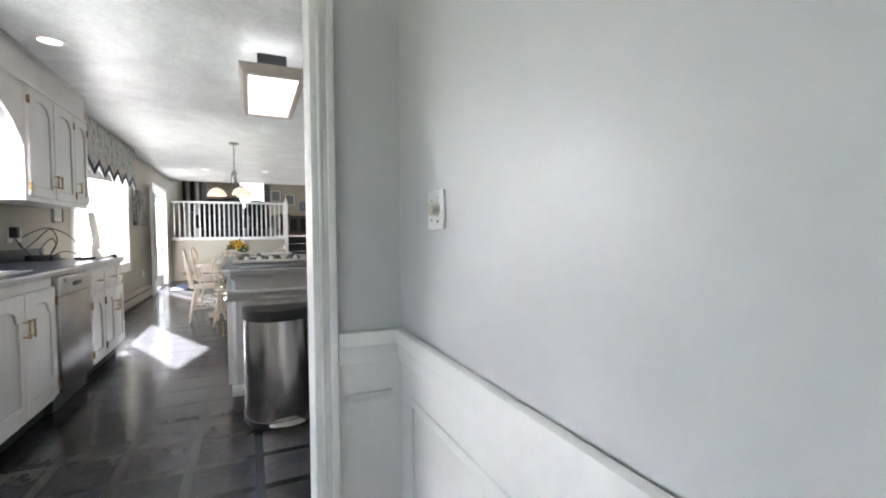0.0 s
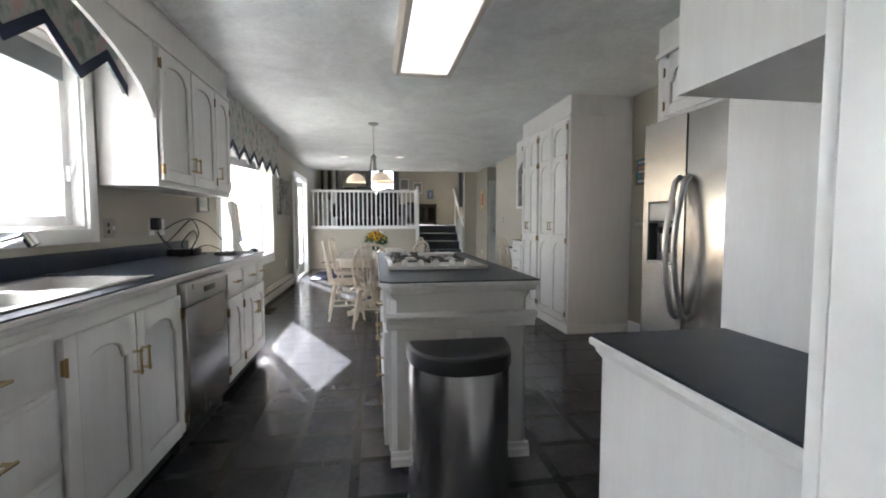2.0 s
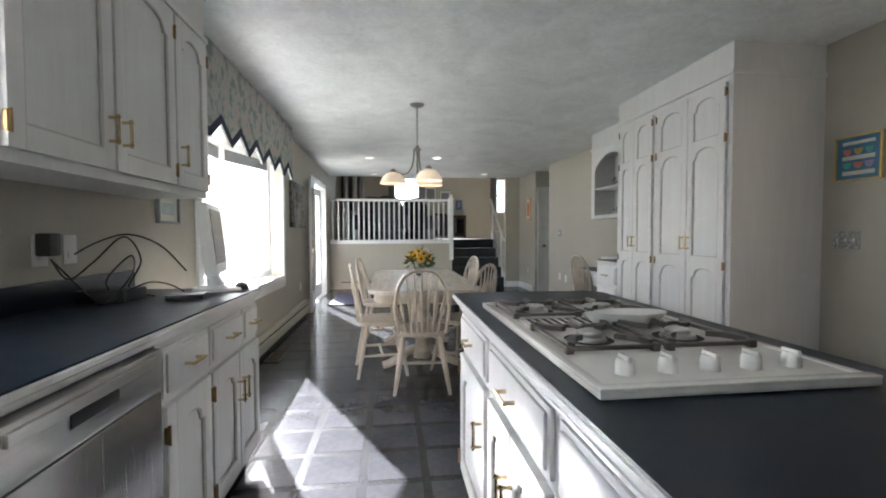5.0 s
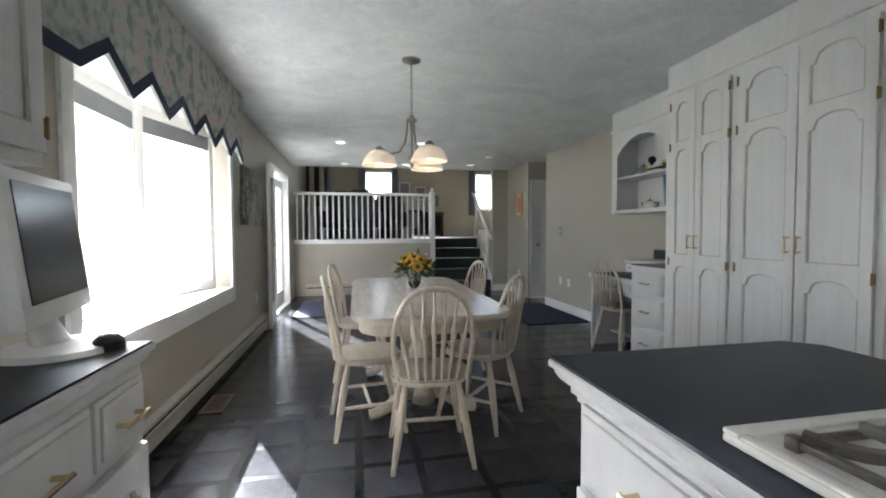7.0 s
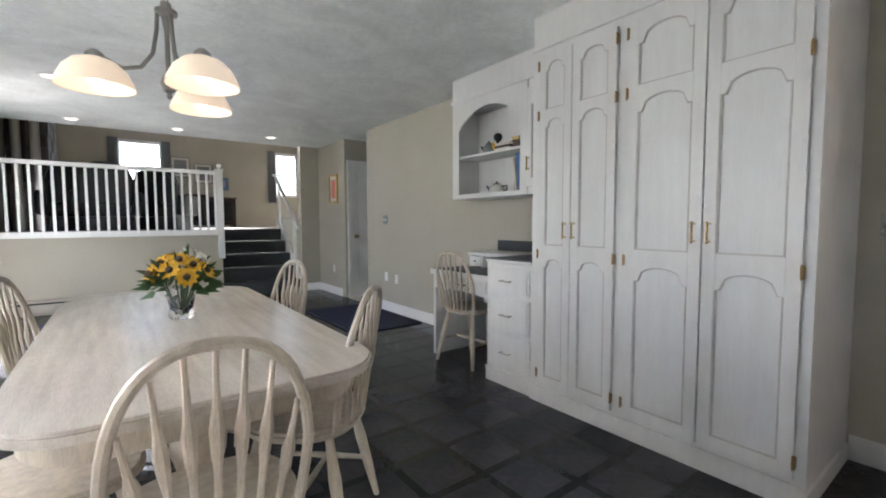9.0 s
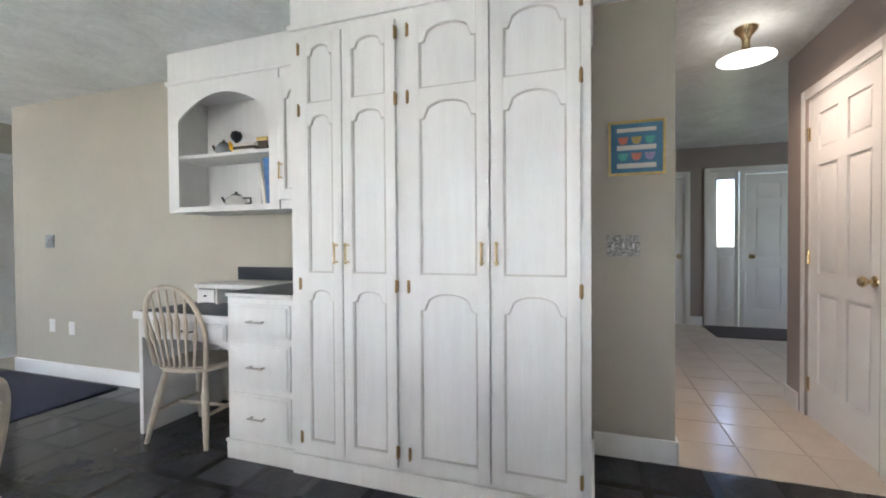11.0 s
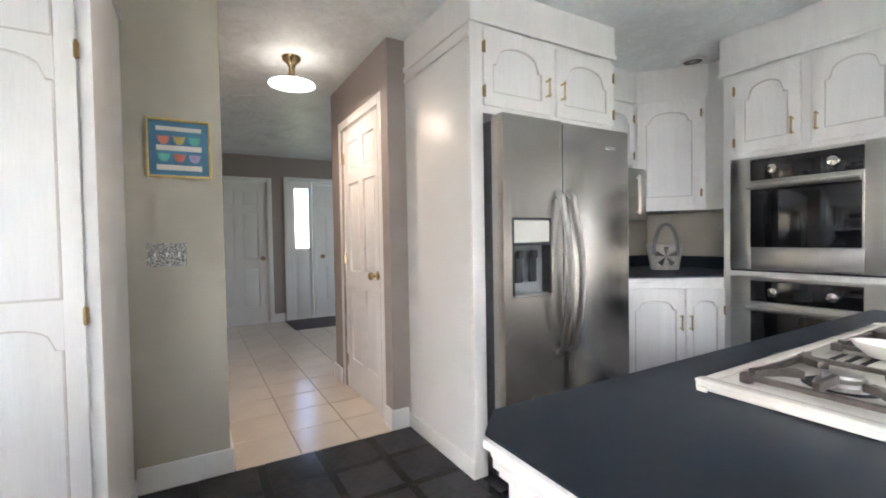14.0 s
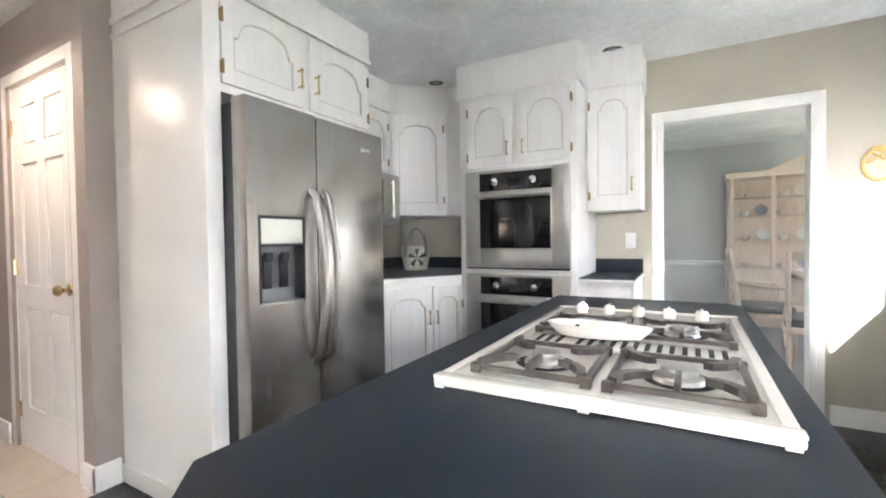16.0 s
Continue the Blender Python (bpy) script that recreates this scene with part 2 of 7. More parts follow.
def floral(name):
    m = mat(name, (0.36, 0.38, 0.36), 0.85, var=0.1, scale=30, bump=0.25, bscale=250)
    nt = m.node_tree
    b = nt.nodes["Principled BSDF"]
    src = b.inputs["Base Color"].links[0].from_socket
    tc = nt.nodes["Texture Coordinate"]
    v = nt.nodes.new("ShaderNodeTexNoise")
    v.inputs["Scale"].default_value, v.inputs["Detail"].default_value = 11.0, 3.0
    nt.links.new(tc.outputs["Object"], v.inputs["Vector"])
    r = nt.nodes.new("ShaderNodeValToRGB")
    e = r.color_ramp.elements
    e[0].position, e[0].color = 0.38, (0.16, 0.21, 0.17, 1)
    e[1].position, e[1].color = 0.66, (0.55, 0.33, 0.31, 1)
    k = r.color_ramp.elements.new(0.52)
    k.color = (0.45, 0.46, 0.42, 1)
    nt.links.new(v.outputs["Fac"], r.inputs[0])
    mx = nt.nodes.new("ShaderNodeMix")
    mx.data_type = "RGBA"
    mx.inputs[0].default_value = 0.7
    nt.links.new(src, mx.inputs[6])
    nt.links.new(r.outputs[0], mx.inputs[7])
    nt.links.new(mx.outputs[2], b.inputs["Base Color"])
    return m


M_FLORAL = floral("grey_floral_fabric")

# ---------------- mesh helpers ----------------


def box(bm, x0, x1, y0, y1, z0, z1, bevel=0.0):
    r = bmesh.ops.create_cube(bm, size=1.0)
    vs = r["verts"]
    for v in vs:
        v.co = Vector(((x0 + x1) / 2 + v.co.x * (x1 - x0), (y0 + y1) / 2 + v.co.y * (y1 - y0), (z0 + z1) / 2 + v.co.z * (z1 - z0)))
    if bevel:
        es = list({e for v in vs for e in v.link_edges})
        bmesh.ops.bevel(bm, geom=es, offset=bevel, segments=2, affect="EDGES", profile=0.6)


def rod(bm, p0, p1, r0, r1=None, seg=10):
    r1 = r0 if r1 is None else r1
    p0, p1 = Vector(p0), Vector(p1)
    d = p1 - p0
    m = Matrix.Translation((p0 + p1) / 2) @ d.to_track_quat("Z", "Y").to_matrix().to_4x4()
    bmesh.ops.create_cone(bm, cap_ends=True, segments=seg, radius1=r0, radius2=r1, depth=d.length, matrix=m)


def tube(bm, pts, r, seg=8, flat=1.0):
    """A round bar along a line of points."""
    pts = [Vector(p) for p in pts]
    rings = []
    for i, p in enumerate(pts):
        d = (pts[min(i + 1, len(pts) - 1)] - pts[max(i - 1, 0)]).normalized()
        a = d.cross(Vector((0, 1, 0)))
        if a.length < 0.1:
            a = d.cross(Vector((1, 0, 0)))
        a.normalize()
        b = d.cross(a).normalized()
        rr = r[i] if isinstance(r, (list, tuple)) else r
        rings.append([bm.verts.new(p + a * (rr * math.cos(2 * math.pi * k / seg)) + b * (rr * flat * math.sin(2 * math.pi * k / seg))) for k in range(seg)])
    for q, w in zip(rings, rings[1:]):
        for k in range(seg):
            bm.faces.new((q[k], q[(k + 1) % seg], w[(k + 1) % seg], w[k]))
    bm.faces.new(rings[0][::-1])
    bm.faces.new(rings[-1])


def lathe(bm, prof, seg=24, centre=(0, 0, 0), a0=0.0, a1=2 * math.pi):
    c = Vector(centre)
    full = abs(a1 - a0 - 2 * math.pi) < 1e-6
    n = seg if full else seg + 1
    rings = [[bm.verts.new(c + Vector((r * math.cos(a0 + (a1 - a0) * k / seg), r * math.sin(a0 + (a1 - a0) * k / seg), z))) for k in range(n)] for r, z in prof]
    for q, w in zip(rings, rings[1:]):
        for k in range(seg):
            bm.faces.new((q[k], q[(k + 1) % n], w[(k + 1) % n], w[k]))


def prism(bm, poly, axis, a, b):
    """A flat outline pushed along an axis from a to b; poly in the two other axes, in order."""
    def at(u, v, w):
        return {"x": (w, u, v), "y": (u, w, v), "z": (u, v, w)}[axis]
    lo = [bm.verts.new(at(u, v, a)) for u, v in poly]
    hi = [bm.verts.new(at(u, v, b)) for u, v in poly]
    n = len(poly)
    fs = [bm.faces.new(lo), bm.faces.new(hi)]
    for k in range(n):
        fs.append(bm.faces.new((lo[k], lo[(k + 1) % n], hi[(k + 1) % n], hi[k])))
    bmesh.ops.recalc_face_normals(bm, faces=fs)


def mesh_of(name, bm, material, smooth=False):
    me = bpy.data.meshes.new(name)
    bmesh.ops.recalc_face_normals(bm, faces=bm.faces[:])
    bm.to_mesh(me)
    bm.free()
    me.materials.append(material)
    if smooth:
        me.polygons.foreach_set("use_smooth", [True] * len(me.polygons))
        me.set_sharp_from_angle(angle=radians(35))
    return me


def thing(name, loc, rz=0.0, label="", category="", group="", kind=""):
    o = new(name)
    o.matrix_basis = pose(loc[0], loc[1], loc[2], 0, 0, rz)
    return tagged(o, label, category, group, kind)


def part(name, bm, material, parent, label="", smooth=False, kind=""):
    o = new(name, mesh_of(name, bm, material, smooth))
    o.parent = parent
    return tagged(o, label, kind=kind)


def pbox(name, parent, material, x0, x1, y0, y1, z0, z1, bevel=0.0, label=""):
    bm = bmesh.new()
    box(bm, x0, x1, y0, y1, z0, z1, bevel)
    return part(name, bm, material, parent, label, smooth=bevel > 0)


def solid(name, bm, material, label="", category="", kind="structure", smooth=False, group=""):
    return tagged(new(name, mesh_of(name, bm, material, smooth)), label, category, group, kind)


def sbox(name, material, x0, x1, y0, y1, z0, z1, label="", category="", bevel=0.0):
    bm = bmesh.new()
    box(bm, x0, x1, y0, y1, z0, z1, bevel)
    return solid(name, bm, material, label, category, smooth=bevel > 0)


def wall(name, material, boxes, label):
    bm = bmesh.new()
    for b in boxes:
        box(bm, *b)
    return solid(name, bm, material, label, "wall")


# ---------------- setting ----------------
H = 2.44
WX, EX = -1.70, 2.48
# window wall with the sink window, the bay opening and the french door opening
wall("wall_west", M_WALL, [
    (WX - 0.14, WX, 5.0, 5.88, 0, H), (WX - 0.14, WX, 5.88, 7.36, 0, 1.12), (WX - 0.14, WX, 5.88, 7.36, 2.10, H),
    (WX - 0.14, WX, 7.36, 9.38, 0, H), (WX - 0.14, WX, 9.38, 11.60, 0, 0.66), (WX - 0.14, WX, 9.38, 11.60, 2.12, H),
    (WX - 0.14, WX, 11.60, 13.60, 0, H), (WX - 0.14, WX, 13.60, 15.0, 2.08, H), (WX - 0.14, WX, 15.0, 21.0, 0, 4.2)],
    "greige painted wall with window and door openings")
wall("wall_south", M_WALL, [(WX - 0.14, -0.635, 4.94, 5.0, 0, H), (-0.635, 0.212, 4.94, 5.0, 2.0, H), (0.212, 2.62, 4.94, 5.0, 0, H)],
     "greige painted kitchen wall with a cased doorway")
wall("wall_dining_north", M_BLUE, [(-3.4, -0.635, 4.88, 4.94, 0, H), (-0.635, 0.212, 4.88, 4.94, 2.0, H), (0.212, 0.6, 4.88, 4.94, 0, H)],
     "pale blue grey wall beside the doorway")
wall("wall_dining_east", M_BLUE, [(0.48, 0.60, 1.2, 4.88, 0, H)], "pale blue grey painted dining room wall")
wall("wall_dining_south", M_BLUE, [(-3.5, 0.60, 1.08, 1.2, 0, H)], "pale blue grey painted dining room wall")
wall("wall_dining_west", M_BLUE, [(-3.52, -3.4, 1.08, 2.2, 0, H), (-3.52, -3.4, 3.8, 4.94, 0, H), (-3.52, -3.4, 2.2, 3.8, 0, 0.8), (-3.52, -3.4, 2.2, 3.8, 2.1, H)],
     "pale blue grey wall with a window opening")
wall("wall_east_kitchen", M_WALL, [(EX, EX + 0.12, 5.0, 7.42, 0, H)], "greige painted kitchen wall")
wall("wall_closet", M_HALLWALL, [(EX, 2.66, 7.42, 7.54, 0, H), (2.66, 3.45, 7.46, 7.54, 2.09, H), (3.45, 3.72, 7.42, 7.54, 0, H), (3.60, 3.72, 4.4, 7.42, 0, H), (2.60, 3.46, 7.35, 7.38, 0, H)],
     "taupe painted hall wall round a closet door")
wall("wall_picture", M_WALL, [(EX, EX + 0.14, 8.46, 13.95, 0, H)], "greige painted wall behind pantry and desk")
wall("wall_hall_north", M_HALLWALL, [(EX + 0.14, 4.2, 8.46, 8.58, 0, H), (4.08, 4.2, 8.58, 9.3, 0, H), (4.2, 6.9, 9.18, 9.3, 0, H)], "taupe painted hall wall")
# the gap in the south side is invented for the foyer fill lamp
wall("wall_foyer", M_HALLWALL, [(6.75, 6.87, 8.42, 9.3, 0, H), (6.75, 6.87, 7.66, 8.42, 2.06, H), (6.75, 6.87, 7.40, 7.66, 0, H), (6.75, 6.87, 6.0, 7.40, 2.10, H), (6.75, 6.87, 4.4, 6.0, 0, H), (3.6, 4.55, 4.28, 4.4, 0, H), (5.85, 6.87, 4.28, 4.4, 0, H), (4.55, 5.85, 4.28, 4.4, 0, 0.85), (4.55, 5.85, 4.28, 4.4, 2.1, H)],
     "taupe painted entry wall")
wall("wall_back_hall", M_WALL, [(2.62, 4.0, 13.83, 13.95, 0, H), (3.9, 4.0, 13.95, 14.66, 0, H), (3.36, 4.0, 14.66, 14.78, 0, H), (2.56, 3.36, 14.66, 14.78, 2.06, H), (2.46, 2.56, 14.66, 15.72, 0, H), (2.14, 2.56, 15.72, 15.84, 0, 4.2), (2.46, 2.56, 15.84, 16.95, 0, 1.05), (2.56, 4.32, 15.84, 15.9, 0.9, 4.2), (4.2, 4.32, 15.9, 21.0, 0.9, 4.2)],
     "greige painted wall beside the stair")
wall("wall_stage", M_WALL, [(WX, 0.93, 15.78, 15.88, 0, 0.98), (0.87, 0.95, 15.88, 17.0, 0, 1.0)], "greige half wall below the railing")
wall("wall_upper", M_WALL, [
    (WX, -0.24, 21.0, 21.12, 1.0, 4.2), (-0.24, 0.52, 21.0, 21.12, 1.0, 1.95), (-0.24, 0.52, 21.0, 21.12, 3.05, 4.2), (0.52, 3.27, 21.0, 21.12, 1.0, 4.2),
    (3.27, 3.78, 21.0, 21.12, 1.0, 1.95), (3.27, 3.78, 21.0, 21.12, 3.05, 4.2), (3.78, 4.32, 21.0, 21.12, 1.0, 4.2), (WX - 0.14, 4.32, 15.84, 15.9, H + 0.12, 4.2)], "greige painted upper room wall with windows")
sbox("floor_kitchen", M_BAND, WX - 0.14, 4.0, 5.0, 15.9, -0.12, 0.0, "black vinyl bands between dark floor tiles", "floor")
sbox("floor_dining", M_UPCARPET, -3.52, 0.6, 1.08, 5.0, -0.12, 0.001, "grey carpeted dining room floor", "floor")
sbox("floor_upper", M_UPCARPET, WX, 4.2, 16.95, 21.0, 0.93, 1.05, "grey carpeted raised floor", "floor")
sbox("floor_upper_edge", M_UPCARPET, WX, 0.87, 15.88, 16.95, 0.93, 1.05, "grey carpeted raised floor behind the railing", "floor")
sbox("floor_upper_side", M_UPCARPET, 2.56, 4.2, 15.9, 16.95, 0.93, 1.05, "grey carpeted raised floor beside the stair", "floor")
bm = bmesh.new()
box(bm, WX - 0.14, 7.0, 5.0, 15.84, H, H + 0.12)
box(bm, -3.52, 7.0, 1.08, 5.0, H, H + 0.12)
solid("ceiling", bm, M_CEIL, "off-white swirled plaster ceiling", "ceiling")
sbox("ceiling_upper", M_CEIL, WX - 0.14, 4.32, 15.84, 21.12, 4.2, 4.32, "off-white plaster ceiling of the raised room", "ceiling")
bm = bmesh.new()
box(bm, -60, 60, -60, 80, -0.5, -0.35)
solid("ground", bm, M_GRASS, "sunlit lawn outside the house", "ground")
sbox("deck", M_DECK, -6.0, WX - 0.15, 12.5, 18.0, -0.35, -0.06, "weathered wooden deck outside the door", "deck")


def trim(name, boxes, label="white painted trim", material=None, bevel=0.004):
    bm = bmesh.new()
    for b in boxes:
        box(bm, *b, bevel)
    return solid(name, bm, material or M_TRIM, label, "trim", smooth=True)


BB = 0.125
trim("baseboard", [(EX - 0.016, EX - 0.001, 8.46, 8.86, 0, BB), (EX - 0.016, EX - 0.001, 11.5, 13.95, 0, BB), (EX - 0.016, EX - 0.001, 7.435, 7.556, 0, BB), (EX - 0.016, 2.58, 7.541, 7.556, 0, BB),
                   (3.53, 3.736, 7.541, 7.556, 0, BB), (EX - 0.016, 4.2, 8.444, 8.459, 0, BB), (2.444, 2.459, 14.78, 15.72, 0, BB), (2.145, 2.444, 15.704, 15.719, 0, BB),
                   (WX, -0.72, 5.001, 5.016, 0, BB), (6.734, 6.749, 7.44, 7.6, 0, BB), (6.734, 6.749, 8.48, 9.1, 0, BB), (0.95, 0.967, 15.3, 15.78, 0, 0.01)],
     "white painted baseboard")
# doorway casing, both sides, with a moulded outer bead
for nm, y0, y1, s in (("doorway_trim_kitchen", 5.0, 5.014, 1), ("doorway_trim_dining", 4.862, 4.88, -1)):
    yb0, yb1 = (y1, y1 + 0.008) if s > 0 else (y0 - 0.008, y0)
    trim(nm, [(0.197, 0.265, y0, y1, 0, 2.055), (-0.69, -0.62, y0, y1, 0, 2.055), (-0.62, 0.197, y0, y1, 1.985, 2.055),
              (0.245, 0.267, yb0, yb1, 0, 2.057), (-0.692, -0.67, yb0, yb1, 0, 2.057), (-0.67, 0.245, yb0, yb1, 2.035, 2.057),
              (0.217, 0.230, yb0, yb1, 0, 2.035), (-0.653, -0.64, yb0, yb1, 0, 2.035)], "white moulded doorway casing")
trim("doorway_jamb", [(0.197, 0.212, 4.88, 5.0, 0, 2.0), (-0.635, -0.62, 4.88, 5.0, 0, 2.0), (-0.62, 0.197, 4.88, 5.0, 1.985, 2.0)], "white painted door jamb")
# dining wainscot and chair rail
trim("wainscot", [(0.268, 0.48, 4.872, 4.879, 0, 0.78), (0.472, 0.479, 1.2, 4.872, 0, 0.78), (-3.4, 0.47, 1.201, 1.208, 0, 0.78), (-3.4, -0.69, 4.872, 4.879, 0, 0.78)], "white painted wainscot panelling", bevel=0)
trim("chair_rail", [(0.268, 0.48, 4.845, 4.871, 0.775, 0.82), (0.445, 0.471, 1.2, 4.85, 0.775, 0.82), (-3.4, 0.47, 1.209, 1.235, 0.775, 0.82),
                    (0.268, 0.48, 4.858, 4.871, 0.72, 0.775), (0.458, 0.471, 1.2, 4.86, 0.72, 0.775), (-3.4, 0.47, 1.209, 1.222, 0.72, 0.775)], "white moulded chair rail", bevel=0.006)
trim("wainscot_moulding", [(0.462, 0.471, 1.5, 4.76, 0.60, 0.625), (0.462, 0.471, 4.74, 4.765, 0.18, 0.60), (0.29, 0.44, 4.862, 4.871, 0.60, 0.62)], "white panel moulding", bevel=0.003)

# ---------------- cabinets ----------------


def bar_handle(parent, x, z, vertical=True, length=0.10, y=-0.022, material=None, off=0.028):
    bm = bmesh.new()
    h = length / 2
    if vertical:
        rod(bm, (x, y - off, z - h), (x, y - off, z + h), 0.0055)
        for s in (-0.8, 0.8):
            rod(bm, (x, y, z + s * h), (x, y - off, z + s * h), 0.006, 0.005)
            lathe(bm, [(0.0, -0.002), (0.011, 0.0), (0.007, 0.006)], 8, (x, y - off, z + s * h))
    else:
        rod(bm, (x - h, y - off, z), (x + h, y - off, z), 0.0055)
        for s in (-0.8, 0.8):
            rod(bm, (x + s * h, y, z), (x + s * h, y - off, z), 0.006, 0.005)
    return part("handle", bm, material or M_BRASS, parent, "polished brass bar handle", smooth=True)


def hinge(parent, x, z, y=-0.024):
    bm = bmesh.new()
    box(bm, x - 0.008, x + 0.008, y, y + 0.012, z - 0.026, z + 0.026, 0.003)
    rod(bm, (x, y - 0.002, z - 0.03), (x, y - 0.002, z + 0.03), 0.005, seg=8)
    return part("hinge", bm, M_OLDBRASS, parent, "aged brass hinge", smooth=True)


def door_leaf(parent, x0, x1, z0, z1, panels, y=-0.001, stile=0.06, arch=0.06, handle=None, hinges=None, th=0.021):
    """A framed cabinet door whose sunk panels have arched tops. panels: pairs of heights."""
    bm = bmesh.new()
    beads = []
    f, b = y - th, y
    box(bm, x0, x0 + stile, f, b, z0, z1, 0.003)
    box(bm, x1 - stile, x1, f, b, z0, z1, 0.003)
    lows = [z0] + [p[1] for p in panels]
    highs = [p[0] for p in panels] + [z1]
    for lo, hi in zip(lows, highs):
        box(bm, x0 + stile, x1 - stile, f, b, lo, hi)
    xa, xb = x0 + stile, x1 - stile
    for p0, p1 in panels:
        n = 12
        a = min(arch, (p1 - p0) * 0.5)
        poly = [(xa, p1), (xa, p1 - a)]
        sh = min(0.02, (xb - xa) * 0.1)
        for k in range(n + 1):
            u = k / n
            poly.append((xa + sh + (xb - xa - 2 * sh) * u, p1 - a + 0.004 + (a - 0.012) * math.sqrt(max(0.0, 1 - (2 * u - 1) ** 2)) ** 0.8))
        poly += [(xb, p1 - a), (xb, p1)]
        prism(bm, poly, "y", f, b)
        beads.append((p0, p1, a, poly))
    d = part("door", bm, M_CAB, parent, "pickled white door with arched panels", smooth=True)
    for p0, p1, a, poly in beads:
        # bead colour holds both the glaze and the groove's shadow line
        bm = bmesh.new()
        pts = [(xa + 0.004, f + 0.008, p0 + 0.004), (xa + 0.004, f + 0.008, p1 - a)] + [(u, f + 0.008, w - 0.002) for u, w in poly[2:-2]] + [(xb - 0.004, f + 0.008, p1 - a), (xb - 0.004, f + 0.008, p0 + 0.004)]
        tube(bm, pts, 0.006, 5)
        box(bm, xa, xb, f + 0.004, f + 0.013, p0, p0 + 0.008)
        part("panel_bead", bm, M_GLAZE, d, "grey panel bead with glaze and painted groove shade", smooth=True)
        bm = bmesh.new()
        box(bm, xa - 0.002, xb + 0.002, f + 0.011, b - 0.002, p0 - 0.002, p1 - 0.002)
        part("panel", bm, M_CABPANEL, d)
    if handle:
        bar_handle(d, handle[0], handle[1], True, y=f)
    for hx, hz in hinges or ():
        hinge(d, hx, hz, f - 0.003)
    return d


def drawer_front(parent, x0, x1, z0, z1, y=-0.001, pulls=1, material=None):
    bm = bmesh.new()
    box(bm, x0, x1, y - 0.012, y, z0, z1, 0.004)
    box(bm, x0 + 0.014, x1 - 0.014, y - 0.021, y - 0.010, z0 + 0.014, z1 - 0.014, 0.006)
    d = part("drawer", bm, M_CAB, parent, "pickled white drawer front", smooth=True)
    bar_handle(d, (x0 + x1) / 2, (z0 + z1) / 2, False, 0.10, y - 0.021, material)
    return d


def base_cabinet(x0w, y0w, rz, w, depth, label, fill, z1=0.875, toe=True, group="kitchen base cabinets"):
    c = thing("base_cabinet", (x0w, y0w, 0), rz, label, "cabinet", group)
    bm = bmesh.new()
    box(bm, 0, w, 0, depth, 0.10 if toe else 0.0, z1)
    part("body", bm, M_CAB, c)
    # toe kick coloured with the shade of its recess
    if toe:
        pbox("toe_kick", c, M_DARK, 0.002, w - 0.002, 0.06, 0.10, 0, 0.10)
    fill(c, w)
    return c


# west run: front face at x = -1.115, local x runs along +y
FX = -1.115
D = 0.575


def fill_drawers(c, w):
    for z0, z1 in ((0.69, 0.84), (0.44, 0.665), (0.15, 0.415)):
        drawer_front(c, 0.02, w - 0.015, z0, z1)


def fill_sink(c, w):
    m = w / 2
    door_leaf(c, 0.012, m - 0.004, 0.13, 0.81, [(0.20, 0.745)], arch=0.085, handle=(m - 0.03, 0.62), hinges=[(0.014, 0.20), (0.014, 0.72)])
    door_leaf(c, m + 0.004, w - 0.012, 0.13, 0.81, [(0.20, 0.745)], arch=0.085, handle=(m + 0.03, 0.62), hinges=[(w - 0.014, 0.20), (w - 0.014, 0.72)])


def fill_one(c, w):
    drawer_front(c, 0.02, w - 0.008, 0.69, 0.84)
    door_leaf(c, 0.02, w - 0.008, 0.13, 0.665, [(0.20, 0.60)], arch=0.07, hinges=[(0.022, 0.2), (0.022, 0.58)])


def fill_two(c, w):
    drawer_front(c, 0.01, 0.36, 0.69, 0.84)
    drawer_front(c, 0.375, w - 0.02, 0.69, 0.84)
    door_leaf(c, 0.01, 0.295, 0.13, 0.665, [(0.20, 0.60)], arch=0.05, stile=0.045, handle=(0.27, 0.5), hinges=[(0.012, 0.2), (0.012, 0.58)])
    door_leaf(c, 0.303, w - 0.02, 0.13, 0.665, [(0.20, 0.60)], arch=0.05, stile=0.045, handle=(0.328, 0.5))


base_cabinet(FX, 5.02, 90, 0.60, D, "white washed drawer base cabinet with brass pulls", fill_drawers)
base_cabinet(FX, 5.62, 90, 0.54, D, "white washed drawer base cabinet beside the sink", fill_drawers)
base_cabinet(FX, 6.16, 90, 0.83, D, "white washed sink cabinet with arched double doors", fill_sink)
base_cabinet(FX, 7.63, 90, 0.35, D, "white washed cabinet with one drawer and one door", fill_one)
base_cabinet(FX, 7.98, 90, 0.60, D, "white washed end cabinet with drawer and narrow doors", fill_two)

# dishwasher
dwr = thing("dishwasher", (FX, 7.0, 0), 90, "stainless steel dishwasher between white cabinets", "dishwasher")
pbox("body", dwr, M_BLACK, 0.0, 0.62, 0.02, 0.57, 0.0, 0.87)
bm = bmesh.new()
box(bm, 0.015, 0.605, -0.03, 0.018, 0.115, 0.735, 0.006)
dd = part("door", bm, M_STEEL, dwr, "brushed stainless steel door", smooth=True)
bm = bmesh.new()
box(bm, 0.015, 0.605, -0.034, 0.018, 0.74, 0.86, 0.008)
cp = part("control_panel", bm, M_STEELH, dwr, "brushed steel control strip", smooth=True)
pbox("handle_pocket", cp, M_BLACK, 0.24, 0.40, -0.037, -0.03, 0.785, 0.815, 0.002)
pbox("steel_lip", cp, M_STEELH, 0.08, 0.56, -0.046, -0.034, 0.822, 0.848, 0.004)


